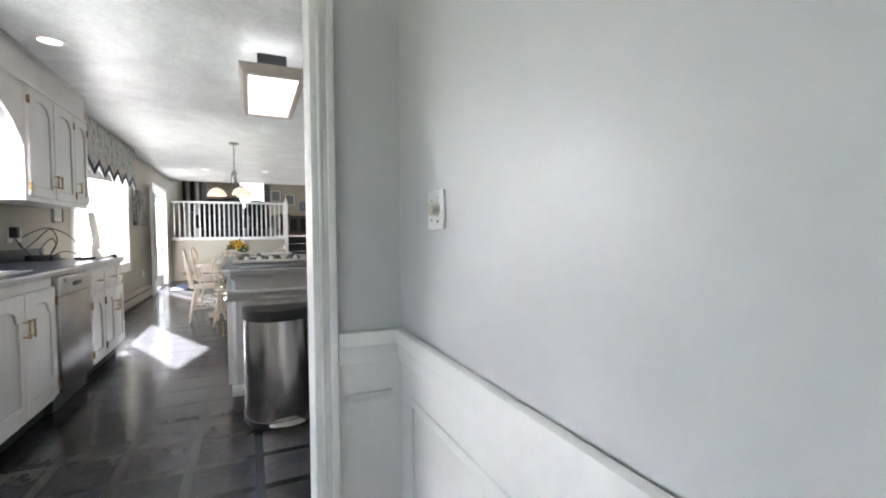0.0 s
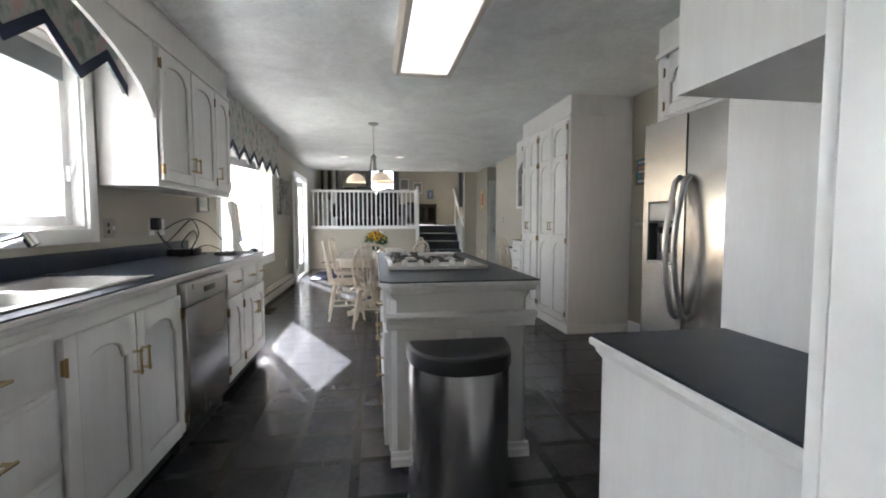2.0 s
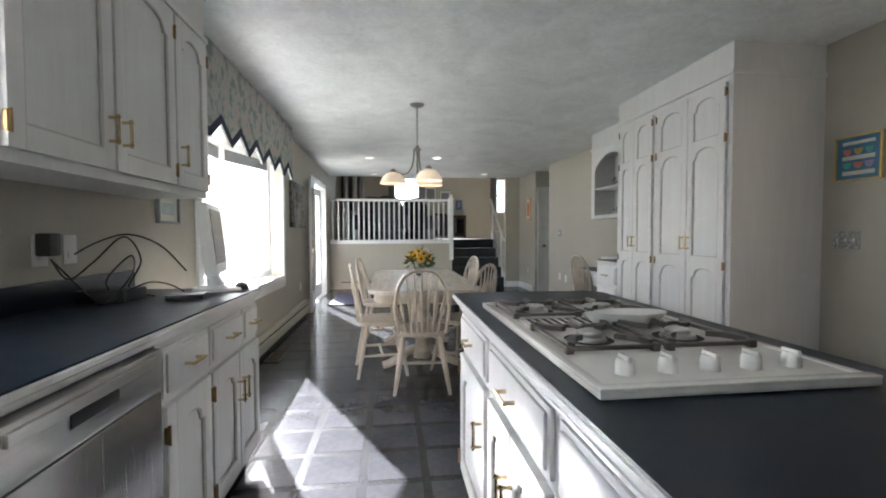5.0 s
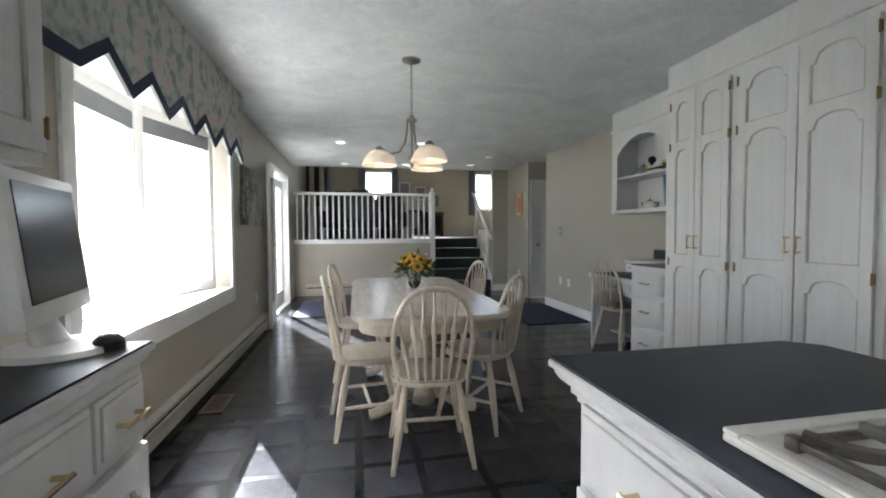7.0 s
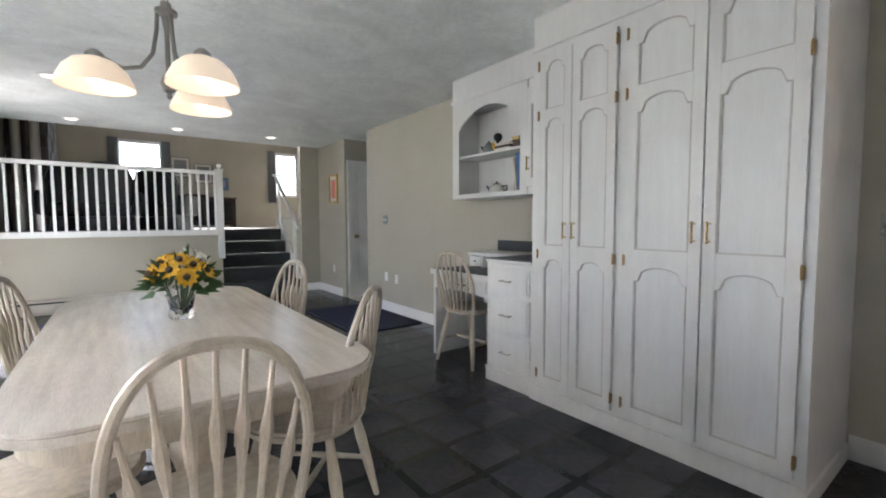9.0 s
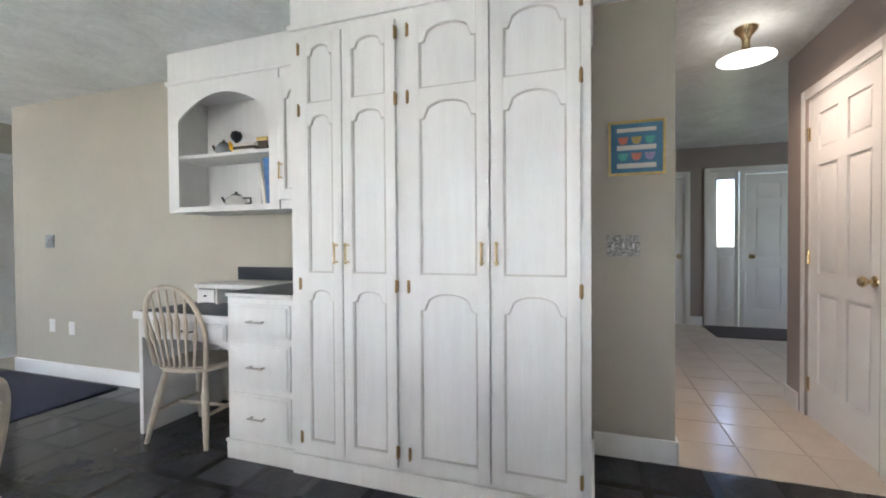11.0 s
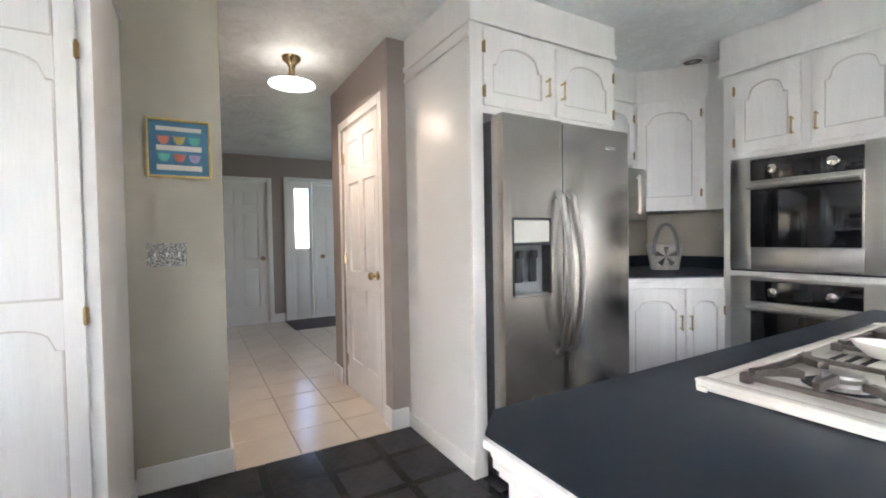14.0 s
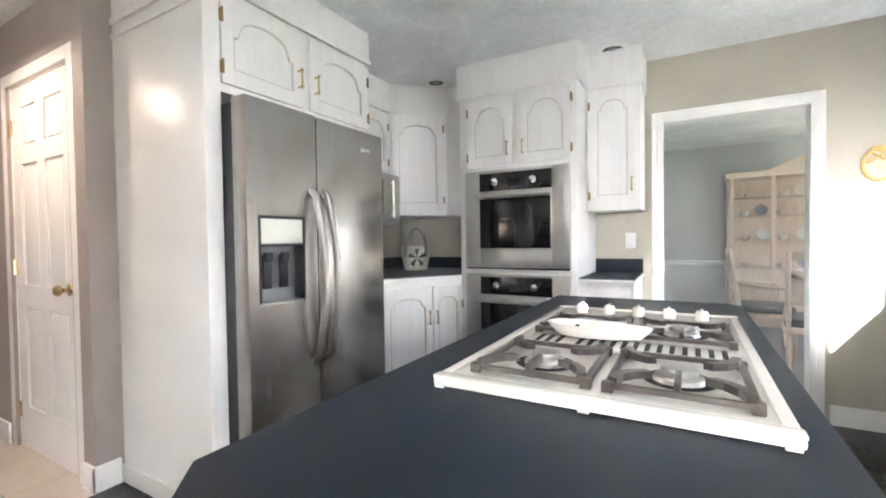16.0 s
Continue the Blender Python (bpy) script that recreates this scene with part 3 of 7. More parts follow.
def worktop(name, outline, z1, label):
    """A thin dark laminate slab cut to an outline (counter-clockwise)."""
    w = thing(name, (0, 0, 0), 0, label, "countertop")
    bm = bmesh.new()
    prism(bm, outline, "z", z1 - 0.006, z1)
    part("slab", bm, M_COUNTER, w)
    return w


def nosing(parent, pts, z1, closed=False):
    """Stepped wooden edge along a line of plan points, outward on its right side."""
    prof = [(-0.02, -0.006), (-0.001, -0.006), (0.003, -0.010), (0.003, -0.022), (-0.006, -0.028), (-0.008, -0.036), (-0.016, -0.048), (-0.024, -0.052)]
    pts = [Vector((*p, 0)) for p in pts]
    n = len(pts)
    bm = bmesh.new()
    rings = []
    for i, p in enumerate(pts):
        a = pts[(i - 1) % n] if (closed or i) else None
        b = pts[(i + 1) % n] if (closed or i < n - 1) else None
        ns = []
        for q, r in ((a, p), (p, b)):
            if q is not None and r is not None:
                d = (r - q).normalized()
                ns.append(Vector((d.y, -d.x, 0)))
        m = sum(ns, Vector()).normalized()
        m /= max(0.3, m.dot(ns[0]))
        rings.append([bm.verts.new(p + m * o + Vector((0, 0, z1 + dz))) for o, dz in prof])
    loops = list(zip(rings, rings[1:] + rings[:1])) if closed else list(zip(rings, rings[1:]))
    for q, w in loops:
        for k in range(len(prof) - 1):
            bm.faces.new((q[k], q[k + 1], w[k + 1], w[k]))
    if not closed:
        bm.faces.new(rings[0])
        bm.faces.new(rings[-1][::-1])
    return part("nosing", bm, M_CAB, parent, "white washed wooden edge moulding", smooth=True)


CZ = 0.915
# west counter with a sink cut-out (four slabs in one mesh)
wc = thing("countertop", (0, 0, 0), 0, "long dark slate laminate countertop on white cabinets", "countertop")
SX0, SX1, SY0, SY1 = -1.58, -1.18, 5.98, 6.86
for qa in ((WX + 0.002, -1.092, 5.002, SY0), (WX + 0.002, -1.092, SY1, 8.598), (WX + 0.002, SX0, SY0, SY1), (SX1, -1.092, SY0, SY1)):
    pbox("slab", wc, M_COUNTER, *qa, 0.909, CZ)
for qa in ((WX + 0.002, -1.118, 5.002, 5.97), (WX + 0.002, -1.118, 6.88, 8.57)):
    pbox("substrate", wc, M_CAB, *qa, 0.876, 0.908)
nosing(wc, [(-1.09, 5.003), (-1.09, 8.60), (WX + 0.004, 8.60)], CZ)
pbox("backsplash", wc, M_COUNTER, WX + 0.001, WX + 0.02, 5.002, 8.58, CZ + 0.001, CZ + 0.10, 0.003)
# sink: rim, two bowls
sink = thing("sink", (0, 0, 0), 0, "double bowl stainless steel sink set in the countertop", "sink")
bm = bmesh.new()
for a in ((SX0 - 0.02, SX0 + 0.02, SY0 - 0.02, SY1 + 0.02), (SX1 - 0.02, SX1 + 0.02, SY0 - 0.02, SY1 + 0.02), (SX0 + 0.02, SX1 - 0.02, SY0 - 0.02, SY0 + 0.02), (SX0 + 0.02, SX1 - 0.02, SY1 - 0.02, SY1 + 0.02), (SX0 + 0.02, SX1 - 0.02, 6.40, 6.44)):
    box(bm, *a, CZ + 0.001, CZ + 0.009, 0.003)
part("rim", bm, M_STEELH, sink, smooth=True)
for ya, yb in ((SY0 + 0.01, 6.41), (6.43, SY1 - 0.01)):
    bm = bmesh.new()
    prism(bm, [(SX0 + 0.01, ya), (SX1 - 0.01, ya), (SX1 - 0.01, yb), (SX0 + 0.01, yb)], "z", CZ - 0.17, CZ + 0.003)
    bm.faces.ensure_lookup_table()
    top = [f for f in bm.faces if all(v.co.z > CZ for v in f.verts)]
    bmesh.ops.delete(bm, geom=top, context="FACES")
    part("bowl", bm, M_STEELH, sink)
fau = thing("faucet", (-1.62, 6.42, CZ + 0.001), 0, "chrome pull-out kitchen faucet behind the sink", "faucet")
bm = bmesh.new()
lathe(bm, [(0.0, 0.0), (0.035, 0.0), (0.035, 0.012), (0.022, 0.02), (0.022, 0.10), (0.0, 0.11)], 16)
part("base", bm, M_CHROME, fau, smooth=True)
bm = bmesh.new()
tube(bm, [(0.0, 0, 0.07), (0.08, 0.02, 0.13), (0.16, 0.05, 0.18), (0.22, 0.07, 0.20)], [0.018, 0.017, 0.017, 0.02], 12)
rod(bm, (0.22, 0.07, 0.21), (0.245, 0.075, 0.165), 0.021, 0.019, 12)
part("spout", bm, M_CHROME, fau, smooth=True)
bm = bmesh.new()
rod(bm, (-0.01, -0.10, 0.0), (-0.01, -0.10, 0.10), 0.02, 0.013, 12)
rod(bm, (-0.03, -0.10, 0.105), (0.05, -0.11, 0.115), 0.009, seg=8)
part("lever", bm, M_CHROME, fau, smooth=True)
bm = bmesh.new()
rod(bm, (-0.0, 0.14, 0.0), (0.0, 0.14, 0.06), 0.016, 0.012, 12)
part("soap_pump", bm, M_CHROME, fau, smooth=True)
bm = bmesh.new()
lathe(bm, [(0.0, 0.012), (0.02, 0.013), (0.034, 0.006), (0.036, 0.0)], 16, (-1.62, 6.95, CZ + 0.001))
solid("sink_stopper", bm, M_BLACK, "black rubber sink stopper on the counter", "stopper", kind="", smooth=True)


def soffit(name, boxes, label="white boxed soffit above the cabinets"):
    bm = bmesh.new()
    for b in boxes:
        box(bm, *b)
    return solid(name, bm, M_CAB, label, "soffit")


# upper cabinets west: y 7.46 .. 8.58
UX = -1.385


def upper_cabinet(loc, rz, w, depth, z0, z1, leaves, label, arch=0.075, stile=0.055):
    c = thing("wall_cabinet", (loc[0], loc[1], 0), rz, label, "cabinet", "kitchen wall cabinets")
    bm = bmesh.new()
    box(bm, 0, w, 0, depth, z0, z1)
    part("body", bm, M_CAB, c)
    for x0, x1, hside in leaves:
        hx = x1 - 0.03 if hside == "r" else x0 + 0.03
        hg = x0 + 0.002 if hside == "r" else x1 - 0.002
        door_leaf(c, x0, x1, z0 + 0.035, z1 - 0.03, [(z0 + 0.10, z1 - 0.085)], arch=arch, stile=stile, handle=(hx, z0 + 0.17), hinges=[(hg, z0 + 0.10), (hg, z1 - 0.12)])
    return c


upper_cabinet((UX, 7.46), 90, 1.24, 0.31, 1.375, 2.20, [(0.02, 0.445, "r"), (0.46, 0.88, "l"), (0.895, 1.22, "l")], "white washed wall cabinet with three arched doors")
soffit("soffit_west", [(WX + 0.002, UX - 0.004, 5.002, 8.72, 2.202, H - 0.002)])
trim("soffit_moulding", [(UX - 0.004, UX + 0.012, 5.002, 8.732, 2.19, 2.215), (UX - 0.004, UX + 0.008, 5.002, 8.728, 2.405, H - 0.003)], "white washed crown strip", M_CAB)
# arched board over the sink
bm = bmesh.new()
poly = [(5.02, 2.20), (5.02, 1.70), (5.70, 1.70)]
for k in range(17):
    u = k / 16
    poly.append((5.74 + 1.68 * u, 1.80 + 0.32 * math.sin(math.pi * u) ** 0.7))
poly += [(7.458, 1.76), (7.458, 2.20)]
prism(bm, poly, "x", UX - 0.022, UX - 0.002)
solid("sink_arch_board", bm, M_CAB, "white washed arched board above the sink window", "trim")


def window_unit(name, label, y0, y1, z0, z1, x, sashes, sill=True):
    """A wooden window in the west wall: casing, sashes with panes."""
    w = thing(name, (x, (y0 + y1) / 2, z0), 0, label, "window", kind="structure")
    oy, oz = -(y0 + y1) / 2, -z0
    bm = bmesh.new()
    c = 0.075
    box(bm, 0.001, 0.02, y0 - c + oy, y0 + oy, -c, z1 + oz + c, 0.004)
    box(bm, 0.001, 0.02, y1 + oy, y1 + c + oy, -c, z1 + oz + c, 0.004)
    box(bm, 0.001, 0.02, y0 + oy, y1 + oy, z1 + oz, z1 + oz + c, 0.004)
    box(bm, 0.001, 0.026, y0 + oy, y1 + oy, -c, 0.0, 0.004)
    part("casing", bm, M_TRIM, w, "white moulded window casing", smooth=True)
    bm = bmesh.new()
    for a in ((y0, y0 + 0.015, z0, z1), (y1 - 0.015, y1, z0, z1), (y0, y1, z1 - 0.015, z1), (y0, y1, z0, z0 + 0.015)):
        box(bm, -0.14, 0.0, a[0] + oy, a[1] + oy, a[2] + oz, a[3] + oz)
    part("frame", bm, M_TRIM, w)
    n = sashes
    wy = (y1 - y0 - 0.03) / n
    for i in range(n):
        a, b = y0 + 0.015 + i * wy + oy, y0 + 0.015 + (i + 1) * wy + oy
        bm = bmesh.new()
        s = 0.055
        for q in ((a, a + s, 0.015, z1 + oz - 0.015), (b - s, b, 0.015, z1 + oz - 0.015), (a + s, b - s, 0.015, 0.015 + s), (a + s, b - s, z1 + oz - 0.015 - s, z1 + oz - 0.015)):
            box(bm, -0.10, -0.055, q[0], q[1], q[2], q[3], 0.005)
        sh = part("sash", bm, M_TRIM, w, smooth=True)
        bm = bmesh.new()
        box(bm, -0.08, -0.075, a + s, b - s, 0.015 + s, z1 + oz - 0.015 - s)
        p = part("pane", bm, M_GLASS, sh)
        p.visible_shadow = False
        bm = bmesh.new()
        box(bm, -0.052, -0.035, b - 0.04, b - 0.022, 0.25, 0.33, 0.004)
        rod(bm, (-0.03, b - 0.03, 0.30), (0.0, b - 0.045, 0.36), 0.006, seg=8)
        part("latch", bm, M_WHITEPL, sh, "white casement latch", smooth=True)
        pbox("rolled_shade", sh, M_GREYMETAL, -0.054, -0.03, a + s, b - s, z1 + oz - 0.19, z1 + oz - 0.072, 0.004, "grey blue rolled insect screen")
    return w


window_unit("window_1", "white wooden casement window above the sink", 5.93, 7.34, 1.13, 2.08, WX, 2)


def valance(name, x, y0, y1, ztop, zlow, n, label, depth=0.02, flat=0.0, rise=0.16):
    """A fabric valance with a zigzag navy hem: n points downwards."""
    v = thing(name, (x, y0, ztop), 0, label, "valance")
    L = y1 - y0
    pts = [(0.0, zlow - ztop)] if flat else []
    for k in range(2 * n + 1):
        pts.append((flat + (L - flat) * k / (2 * n), (zlow - ztop) + (rise if k % 2 else 0.0)))
    bm = bmesh.new()
    prism(bm, [(0, 0), (L, 0)] + pts[::-1], "x", -depth, 0.0)
    part("fabric", bm, M_FLORAL, v)
    bm = bmesh.new()
    prism(bm, [(a, b - 0.012) for a, b in pts] + [(a, b + 0.048) for a, b in pts[::-1]], "x", 0.0005, 0.006)
    part("navy_hem", bm, M_NAVYTRIM, v, "navy zigzag fabric band")
    return v


va = valance("valance", WX + 0.17, 5.75, 7.50, 2.36, 1.86, 4, "grey floral valance with navy zigzag hem above the sink")
vb = valance("valance", WX + 0.15, 8.71, 11.50, H - 0.02, 1.82, 6, "long grey floral valance with navy zigzag hem at the bay window", flat=0.47, rise=0.13)
for v, L in ((va, 1.75), (vb, 2.79)):
    pbox("return", v, M_FLORAL, -0.15 if v is vb else -0.165, -0.001, L - 0.012, L, -0.5, 0.0)
    pbox("mounting_board", v, M_FLORAL, -0.15 if v is vb else -0.165, -0.021, 0.0, L - 0.013, -0.02, -0.003)

# bay window: centre at x = -2.06, angled sides
bay = thing("bay_window", (WX, 10.49, 0.66), 0, "white wooden bay window with a deep sill and three sashes", "window", kind="structure")
BAYOUT = [(-0.14, 1.09), (-0.40, 0.30), (-0.40, -0.58), (-0.14, -1.09)]
bm = bmesh.new()
prism(bm, [(0.03, -1.13), (0.03, 1.13), (0.0, 1.11), (-0.14, 1.10), (-0.39, 0.31), (-0.39, -0.57), (-0.14, -1.10), (0.0, -1.11)], "z", 0.0, 0.045)
part("window_sill", bm, M_TRIM, bay, "deep white painted sill")
for nm, z0, z1 in (("head", 1.46, 1.54), ("apron", -0.12, -0.001)):
    bm = bmesh.new()
    prism(bm, [(-0.001, 1.11), (-0.14, 1.11), (-0.45, 0.32), (-0.45, -0.60), (-0.14, -1.11), (-0.001, -1.11)], "z", z0, z1)
    part(nm, bm, M_TRIM, bay)
bm = bmesh.new()
for a in ((-1.19, -1.11), (1.11, 1.19)):
    box(bm, 0.001, 0.022, a[0], a[1], -0.09, 1.54, 0.004)
box(bm, 0.001, 0.022, -1.11, 1.11, 1.46, 1.54, 0.004)
box(bm, 0.001, 0.02, -1.11, 1.11, -0.09, -0.003, 0.004)
part("casing", bm, M_TRIM, bay, "white moulded window casing", smooth=True)


def bay_sash(p, q, latch=True):
    p, q = Vector((*p, 0)), Vector((*q, 0))
    L = (q - p).length
    bm = bmesh.new()
    w, z0, z1 = 0.06, 0.046, 1.46
    for a in ((0, w, z0, z1), (L - w, L, z0, z1), (w, L - w, z0, z0 + 0.08), (w, L - w, z1 - 0.08, z1)):
        box(bm, a[0], a[1], -0.03, 0.03, a[2], a[3], 0.006)
    box(bm, w - 0.004, L - w + 0.004, 0.0, 0.045, z0 + 0.075, z0 + 0.09)
    s = part("sash", bm, M_TRIM, bay, smooth=True)
    s.matrix_basis = Matrix.Translation(p) @ pose(0, 0, 0, 0, 0, math.degrees(math.atan2(q.y - p.y, q.x - p.x)))
    bm = bmesh.new()
    box(bm, w, L - w, -0.004, 0.004, z0 + 0.08, z1 - 0.08)
    g = part("pane", bm, M_GLASS, s)
    g.visible_shadow = False
    bm = bmesh.new()
    box(bm, L * 0.5 - 0.05, L * 0.5 + 0.05, -0.05, -0.03, z0 + 0.02, z0 + 0.045, 0.004)
    rod(bm, (L * 0.5 + 0.02, -0.05, z0 + 0.04), (L * 0.5 - 0.05, -0.065, z0 + 0.05), 0.006, seg=8)
    part("crank", bm, M_WHITEPL, s, "white casement crank", smooth=True)
    bm = bmesh.new()
    box(bm, w, L - w, -0.028, -0.012, z1 - 0.20, z1 - 0.082, 0.003)
    part("rolled_shade", bm, M_GREYMETAL, s, "grey rolled insect screen")


for a, b in zip(BAYOUT[::-1], BAYOUT[::-1][1:]):
    bay_sash(a, b)
bm = bmesh.new()
for x, y in BAYOUT[1:3]:
    rod(bm, (x, y, 0.046), (x, y, 1.459), 0.05, seg=8)
part("corner_post", bm, M_TRIM, bay)

# ---------------- island ----------------
IX0, IX1, IY0, IY1 = -0.136, 0.555, 6.50, 8.24
CH = 0.045


def chamfered(x0, x1, y0, y1, c):
    return [(x0 + c, y0), (x1 - c, y0), (x1, y0 + c), (x1, y1 - c), (x1 - c, y1), (x0 + c, y1), (x0, y1 - c), (x0, y0 + c)]


isl = thing("kitchen_island", (0, 0, 0), 0, "white washed kitchen island with panelled end and brass handles", "kitchen island")
bm = bmesh.new()
prism(bm, chamfered(-0.085, 0.525, 6.575, 8.19, 0.02), "z", 0.09, 0.873)
part("body", bm, M_CAB, isl)
# island toe kick takes the painted recess shade too
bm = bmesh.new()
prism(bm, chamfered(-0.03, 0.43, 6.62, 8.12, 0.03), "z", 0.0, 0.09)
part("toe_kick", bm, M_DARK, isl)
bm = bmesh.new()
prism(bm, [(6.575, 0.695), (6.565, 0.70), (6.563, 0.724), (6.552, 0.729), (6.548, 0.742), (6.534, 0.748), (6.530, 0.756), (6.532, 0.765), (6.575, 0.769)], "x", -0.11, 0.56)
part("end_moulding", bm, M_CAB, isl, "stepped white ledge moulding")
bm = bmesh.new()
prism(bm, [(6.575, 0.092), (6.553, 0.092), (6.553, 0.125), (6.560, 0.133), (6.564, 0.150), (6.575, 0.153)], "x", -0.095, 0.535)
part("base_moulding", bm, M_CAB, isl, "white base moulding")
outl = thing("outlet", (0.235, 6.5735, 0.625), 0, "white duplex outlet on the island end", "outlet")
pbox("plate", outl, M_WHITEPL, -0.036, 0.036, -0.006, 0.0, -0.058, 0.058, 0.003)
for dz in (-0.022, 0.022):
    pbox("socket", outl, M_WHITEPL, -0.016, 0.016, -0.008, -0.006, dz - 0.014, dz + 0.014, 0.001)
    for dx in (-0.006, 0.006):
        pbox("slot", outl, M_BLACK, dx - 0.0015, dx + 0.0015, -0.0085, -0.008, dz - 0.006, dz + 0.006)
# west side: three drawer-and-door bays; faces -x, local x runs along -y
def island_front(ya, w, doors):
    bm = bmesh.new()
    box(bm, 0, w, -0.012, 0.001, 0.12, 0.86)
    f = part("front_frame", bm, M_CAB, isl)
    f.matrix_basis = pose(-0.086, ya, 0, 0, 0, -90)
    d = drawer_front(f, 0.02, w - 0.02, 0.69, 0.84, -0.012)
    if doors == 2:
        door_leaf(f, 0.02, w / 2 - 0.003, 0.14, 0.665, [(0.20, 0.60)], -0.012, 0.045, 0.05, handle=(w / 2 - 0.025, 0.5))
        door_leaf(f, w / 2 + 0.003, w - 0.02, 0.14, 0.665, [(0.20, 0.60)], -0.012, 0.045, 0.05, handle=(w / 2 + 0.025, 0.5))
    else:
        door_leaf(f, 0.02, w - 0.02, 0.14, 0.665, [(0.20, 0.60)], -0.012, 0.055, 0.06, handle=(w - 0.05, 0.5), hinges=[(0.022, 0.2), (0.022, 0.6)])


island_front(8.17, 0.52, 1)
island_front(7.63, 0.56, 2)
island_front(7.06, 0.42, 1)
ITOP = [(IX0 + CH, IY0), (IX1, IY0), (IX1, IY1 - 0.06), (IX1 - 0.06, IY1), (IX0, IY1), (IX0, IY0 + CH)]
it = worktop("island_countertop", ITOP, CZ, "dark slate laminate island top with clipped corners")
nosing(it, ITOP, CZ, True)
bm = bmesh.new()
prism(bm, chamfered(-0.108, 0.53, 6.545, 8.212, 0.015), "z", 0.846, 0.866)
prism(bm, chamfered(-0.098, 0.528, 6.56, 8.202, 0.015), "z", 0.83, 0.846)
part("cove_moulding", bm, M_CAB, it, "white washed cove moulding under the top")

# ---------------- cooktop ----------------
ct = thing("cooktop", (0.172, 7.372, CZ + 0.002), 0, "white enamel gas cooktop with four burners and centre grill", "cooktop")
bm = bmesh.new()
box(bm, -0.262, 0.262, -0.448, 0.448, 0.0, 0.014, 0.006)
part("top", bm, M_ENAMEL, ct, smooth=True)
for s in (-1, 1):
    pbox("rim", ct, M_ENAMEL, -0.262, 0.262, s * 0.436 - 0.012, s * 0.436 + 0.012, 0.0125, 0.020, 0.003)
    pbox("rim", ct, M_ENAMEL, s * 0.25 - 0.01, s * 0.25 + 0.01, -0.423, 0.423, 0.0125, 0.018, 0.003)
for x in (-0.255, 0.0, 0.255):
    pbox("clip_tab", ct, M_ENAMEL, x * 0.97 - 0.009, x * 0.97 + 0.009, 0.446, 0.453, -0.001, 0.008, 0.002)
pbox("divider", ct, M_ENAMEL, -0.014, -0.002, 0.14, 0.42, 0.0125, 0.0165, 0.002)
pbox("divider", ct, M_ENAMEL, -0.014, -0.002, -0.24, 0.022, 0.0125, 0.0165, 0.002)


def burner(x, y):
    bm = bmesh.new()
    # flat near-black disc, painted shade of the burner opening
    lathe(bm, [(0.058, 0.0155), (0.045, 0.0150), (0.0, 0.0150)], 24, (x, y, 0.0))
    part("burner_well", bm, M_DARK, ct, "dark burner opening")
    bm = bmesh.new()
    lathe(bm, [(0.042, 0.0155), (0.039, 0.022), (0.029, 0.026), (0.029, 0.034), (0.025, 0.037), (0.0, 0.037)], 24, (x, y, 0.0))
    part("burner", bm, M_STEELH, ct, "steel gas burner cap", smooth=True)
    a, b, h = 0.098, 0.112, 0.030
    g = bmesh.new()
    for s in (-1, 1):
        box(g, x - a, x + a, y + s * b - 0.006, y + s * b + 0.006, h - 0.010, h, 0.003)
        box(g, x + s * a - 0.006, x + s * a + 0.006, y - b, y + b, h - 0.010, h, 0.003)
    grate = part("grate", g, M_IRON, ct, "dark cast iron burner grate", smooth=True)
    for sx, sy in ((-1, -1), (1, -1), (1, 1), (-1, 1)):
        bm = bmesh.new()
        box(bm, x + sx * a - 0.009, x + sx * a + 0.009, y + sy * b - 0.009, y + sy * b + 0.009, 0.0145, h + 0.002, 0.003)
        part("grate_foot", bm, M_IRON, grate, smooth=True)
        bm = bmesh.new()
        pts = [(x + sx * a * u, y + sy * b * w) for u, w in ((1.0, 0.98), (0.93, 0.72), (0.76, 0.52), (0.52, 0.40))]
        prism(bm, [(p, q - sy * 0.004) for p, q in pts] + [(p - sx * 0.014, q + sy * 0.004) for p, q in pts[::-1]], "z", h - 0.004, h + 0.009)
        part("grate_arm", bm, M_IRON, grate)
    bm = bmesh.new()
    box(bm, x - 0.005, x + 0.005, y + 0.035, y + b, h - 0.004, h + 0.012, 0.002)
    part("grate_arm", bm, M_IRON, grate, smooth=True)


for bx in (-0.122, 0.108):
    for by in (-0.115, 0.272):
        burner(bx, by)
# slots are near-black bars carrying the shade of the openings
for k in range(17):
    x = -0.20 + 0.0235 * k
    if k in (13,):
        continue
    pbox("grill_slot", ct, M_DARK, x - 0.005, x + 0.005, 0.045, 0.115, 0.0180, 0.0215)
bm = bmesh.new()
box(bm, -0.225, 0.205, 0.028, 0.132, 0.0135, 0.0205, 0.003)
part("grill_plate", bm, M_ENAMEL, ct, "white slotted centre vent", smooth=True)
for k in range(5):
    bm = bmesh.new()
    kx, ky = -0.17 + 0.085 * k, -0.36
    lathe(bm, [(0.0, 0.042), (0.013, 0.042), (0.017, 0.036), (0.018, 0.014)], 14, (kx, ky, 0.0))
    box(bm, kx - 0.004, kx + 0.004, ky - 0.018, ky + 0.018, 0.036, 0.048, 0.002)
    part("knob", bm, M_ENAMEL, ct, "white control knob", smooth=True)
sr = thing("spoon_rest", (0.235, 7.40, CZ + 0.026), 0, "white ceramic boat shaped dish on the cooktop", "dish")
bm = bmesh.new()
lathe(bm, [(0.0, 0.006), (0.07, 0.008), (0.10, 0.032), (0.106, 0.034), (0.10, 0.022), (0.08, 0.0), (0.0, 0.0)], 28)
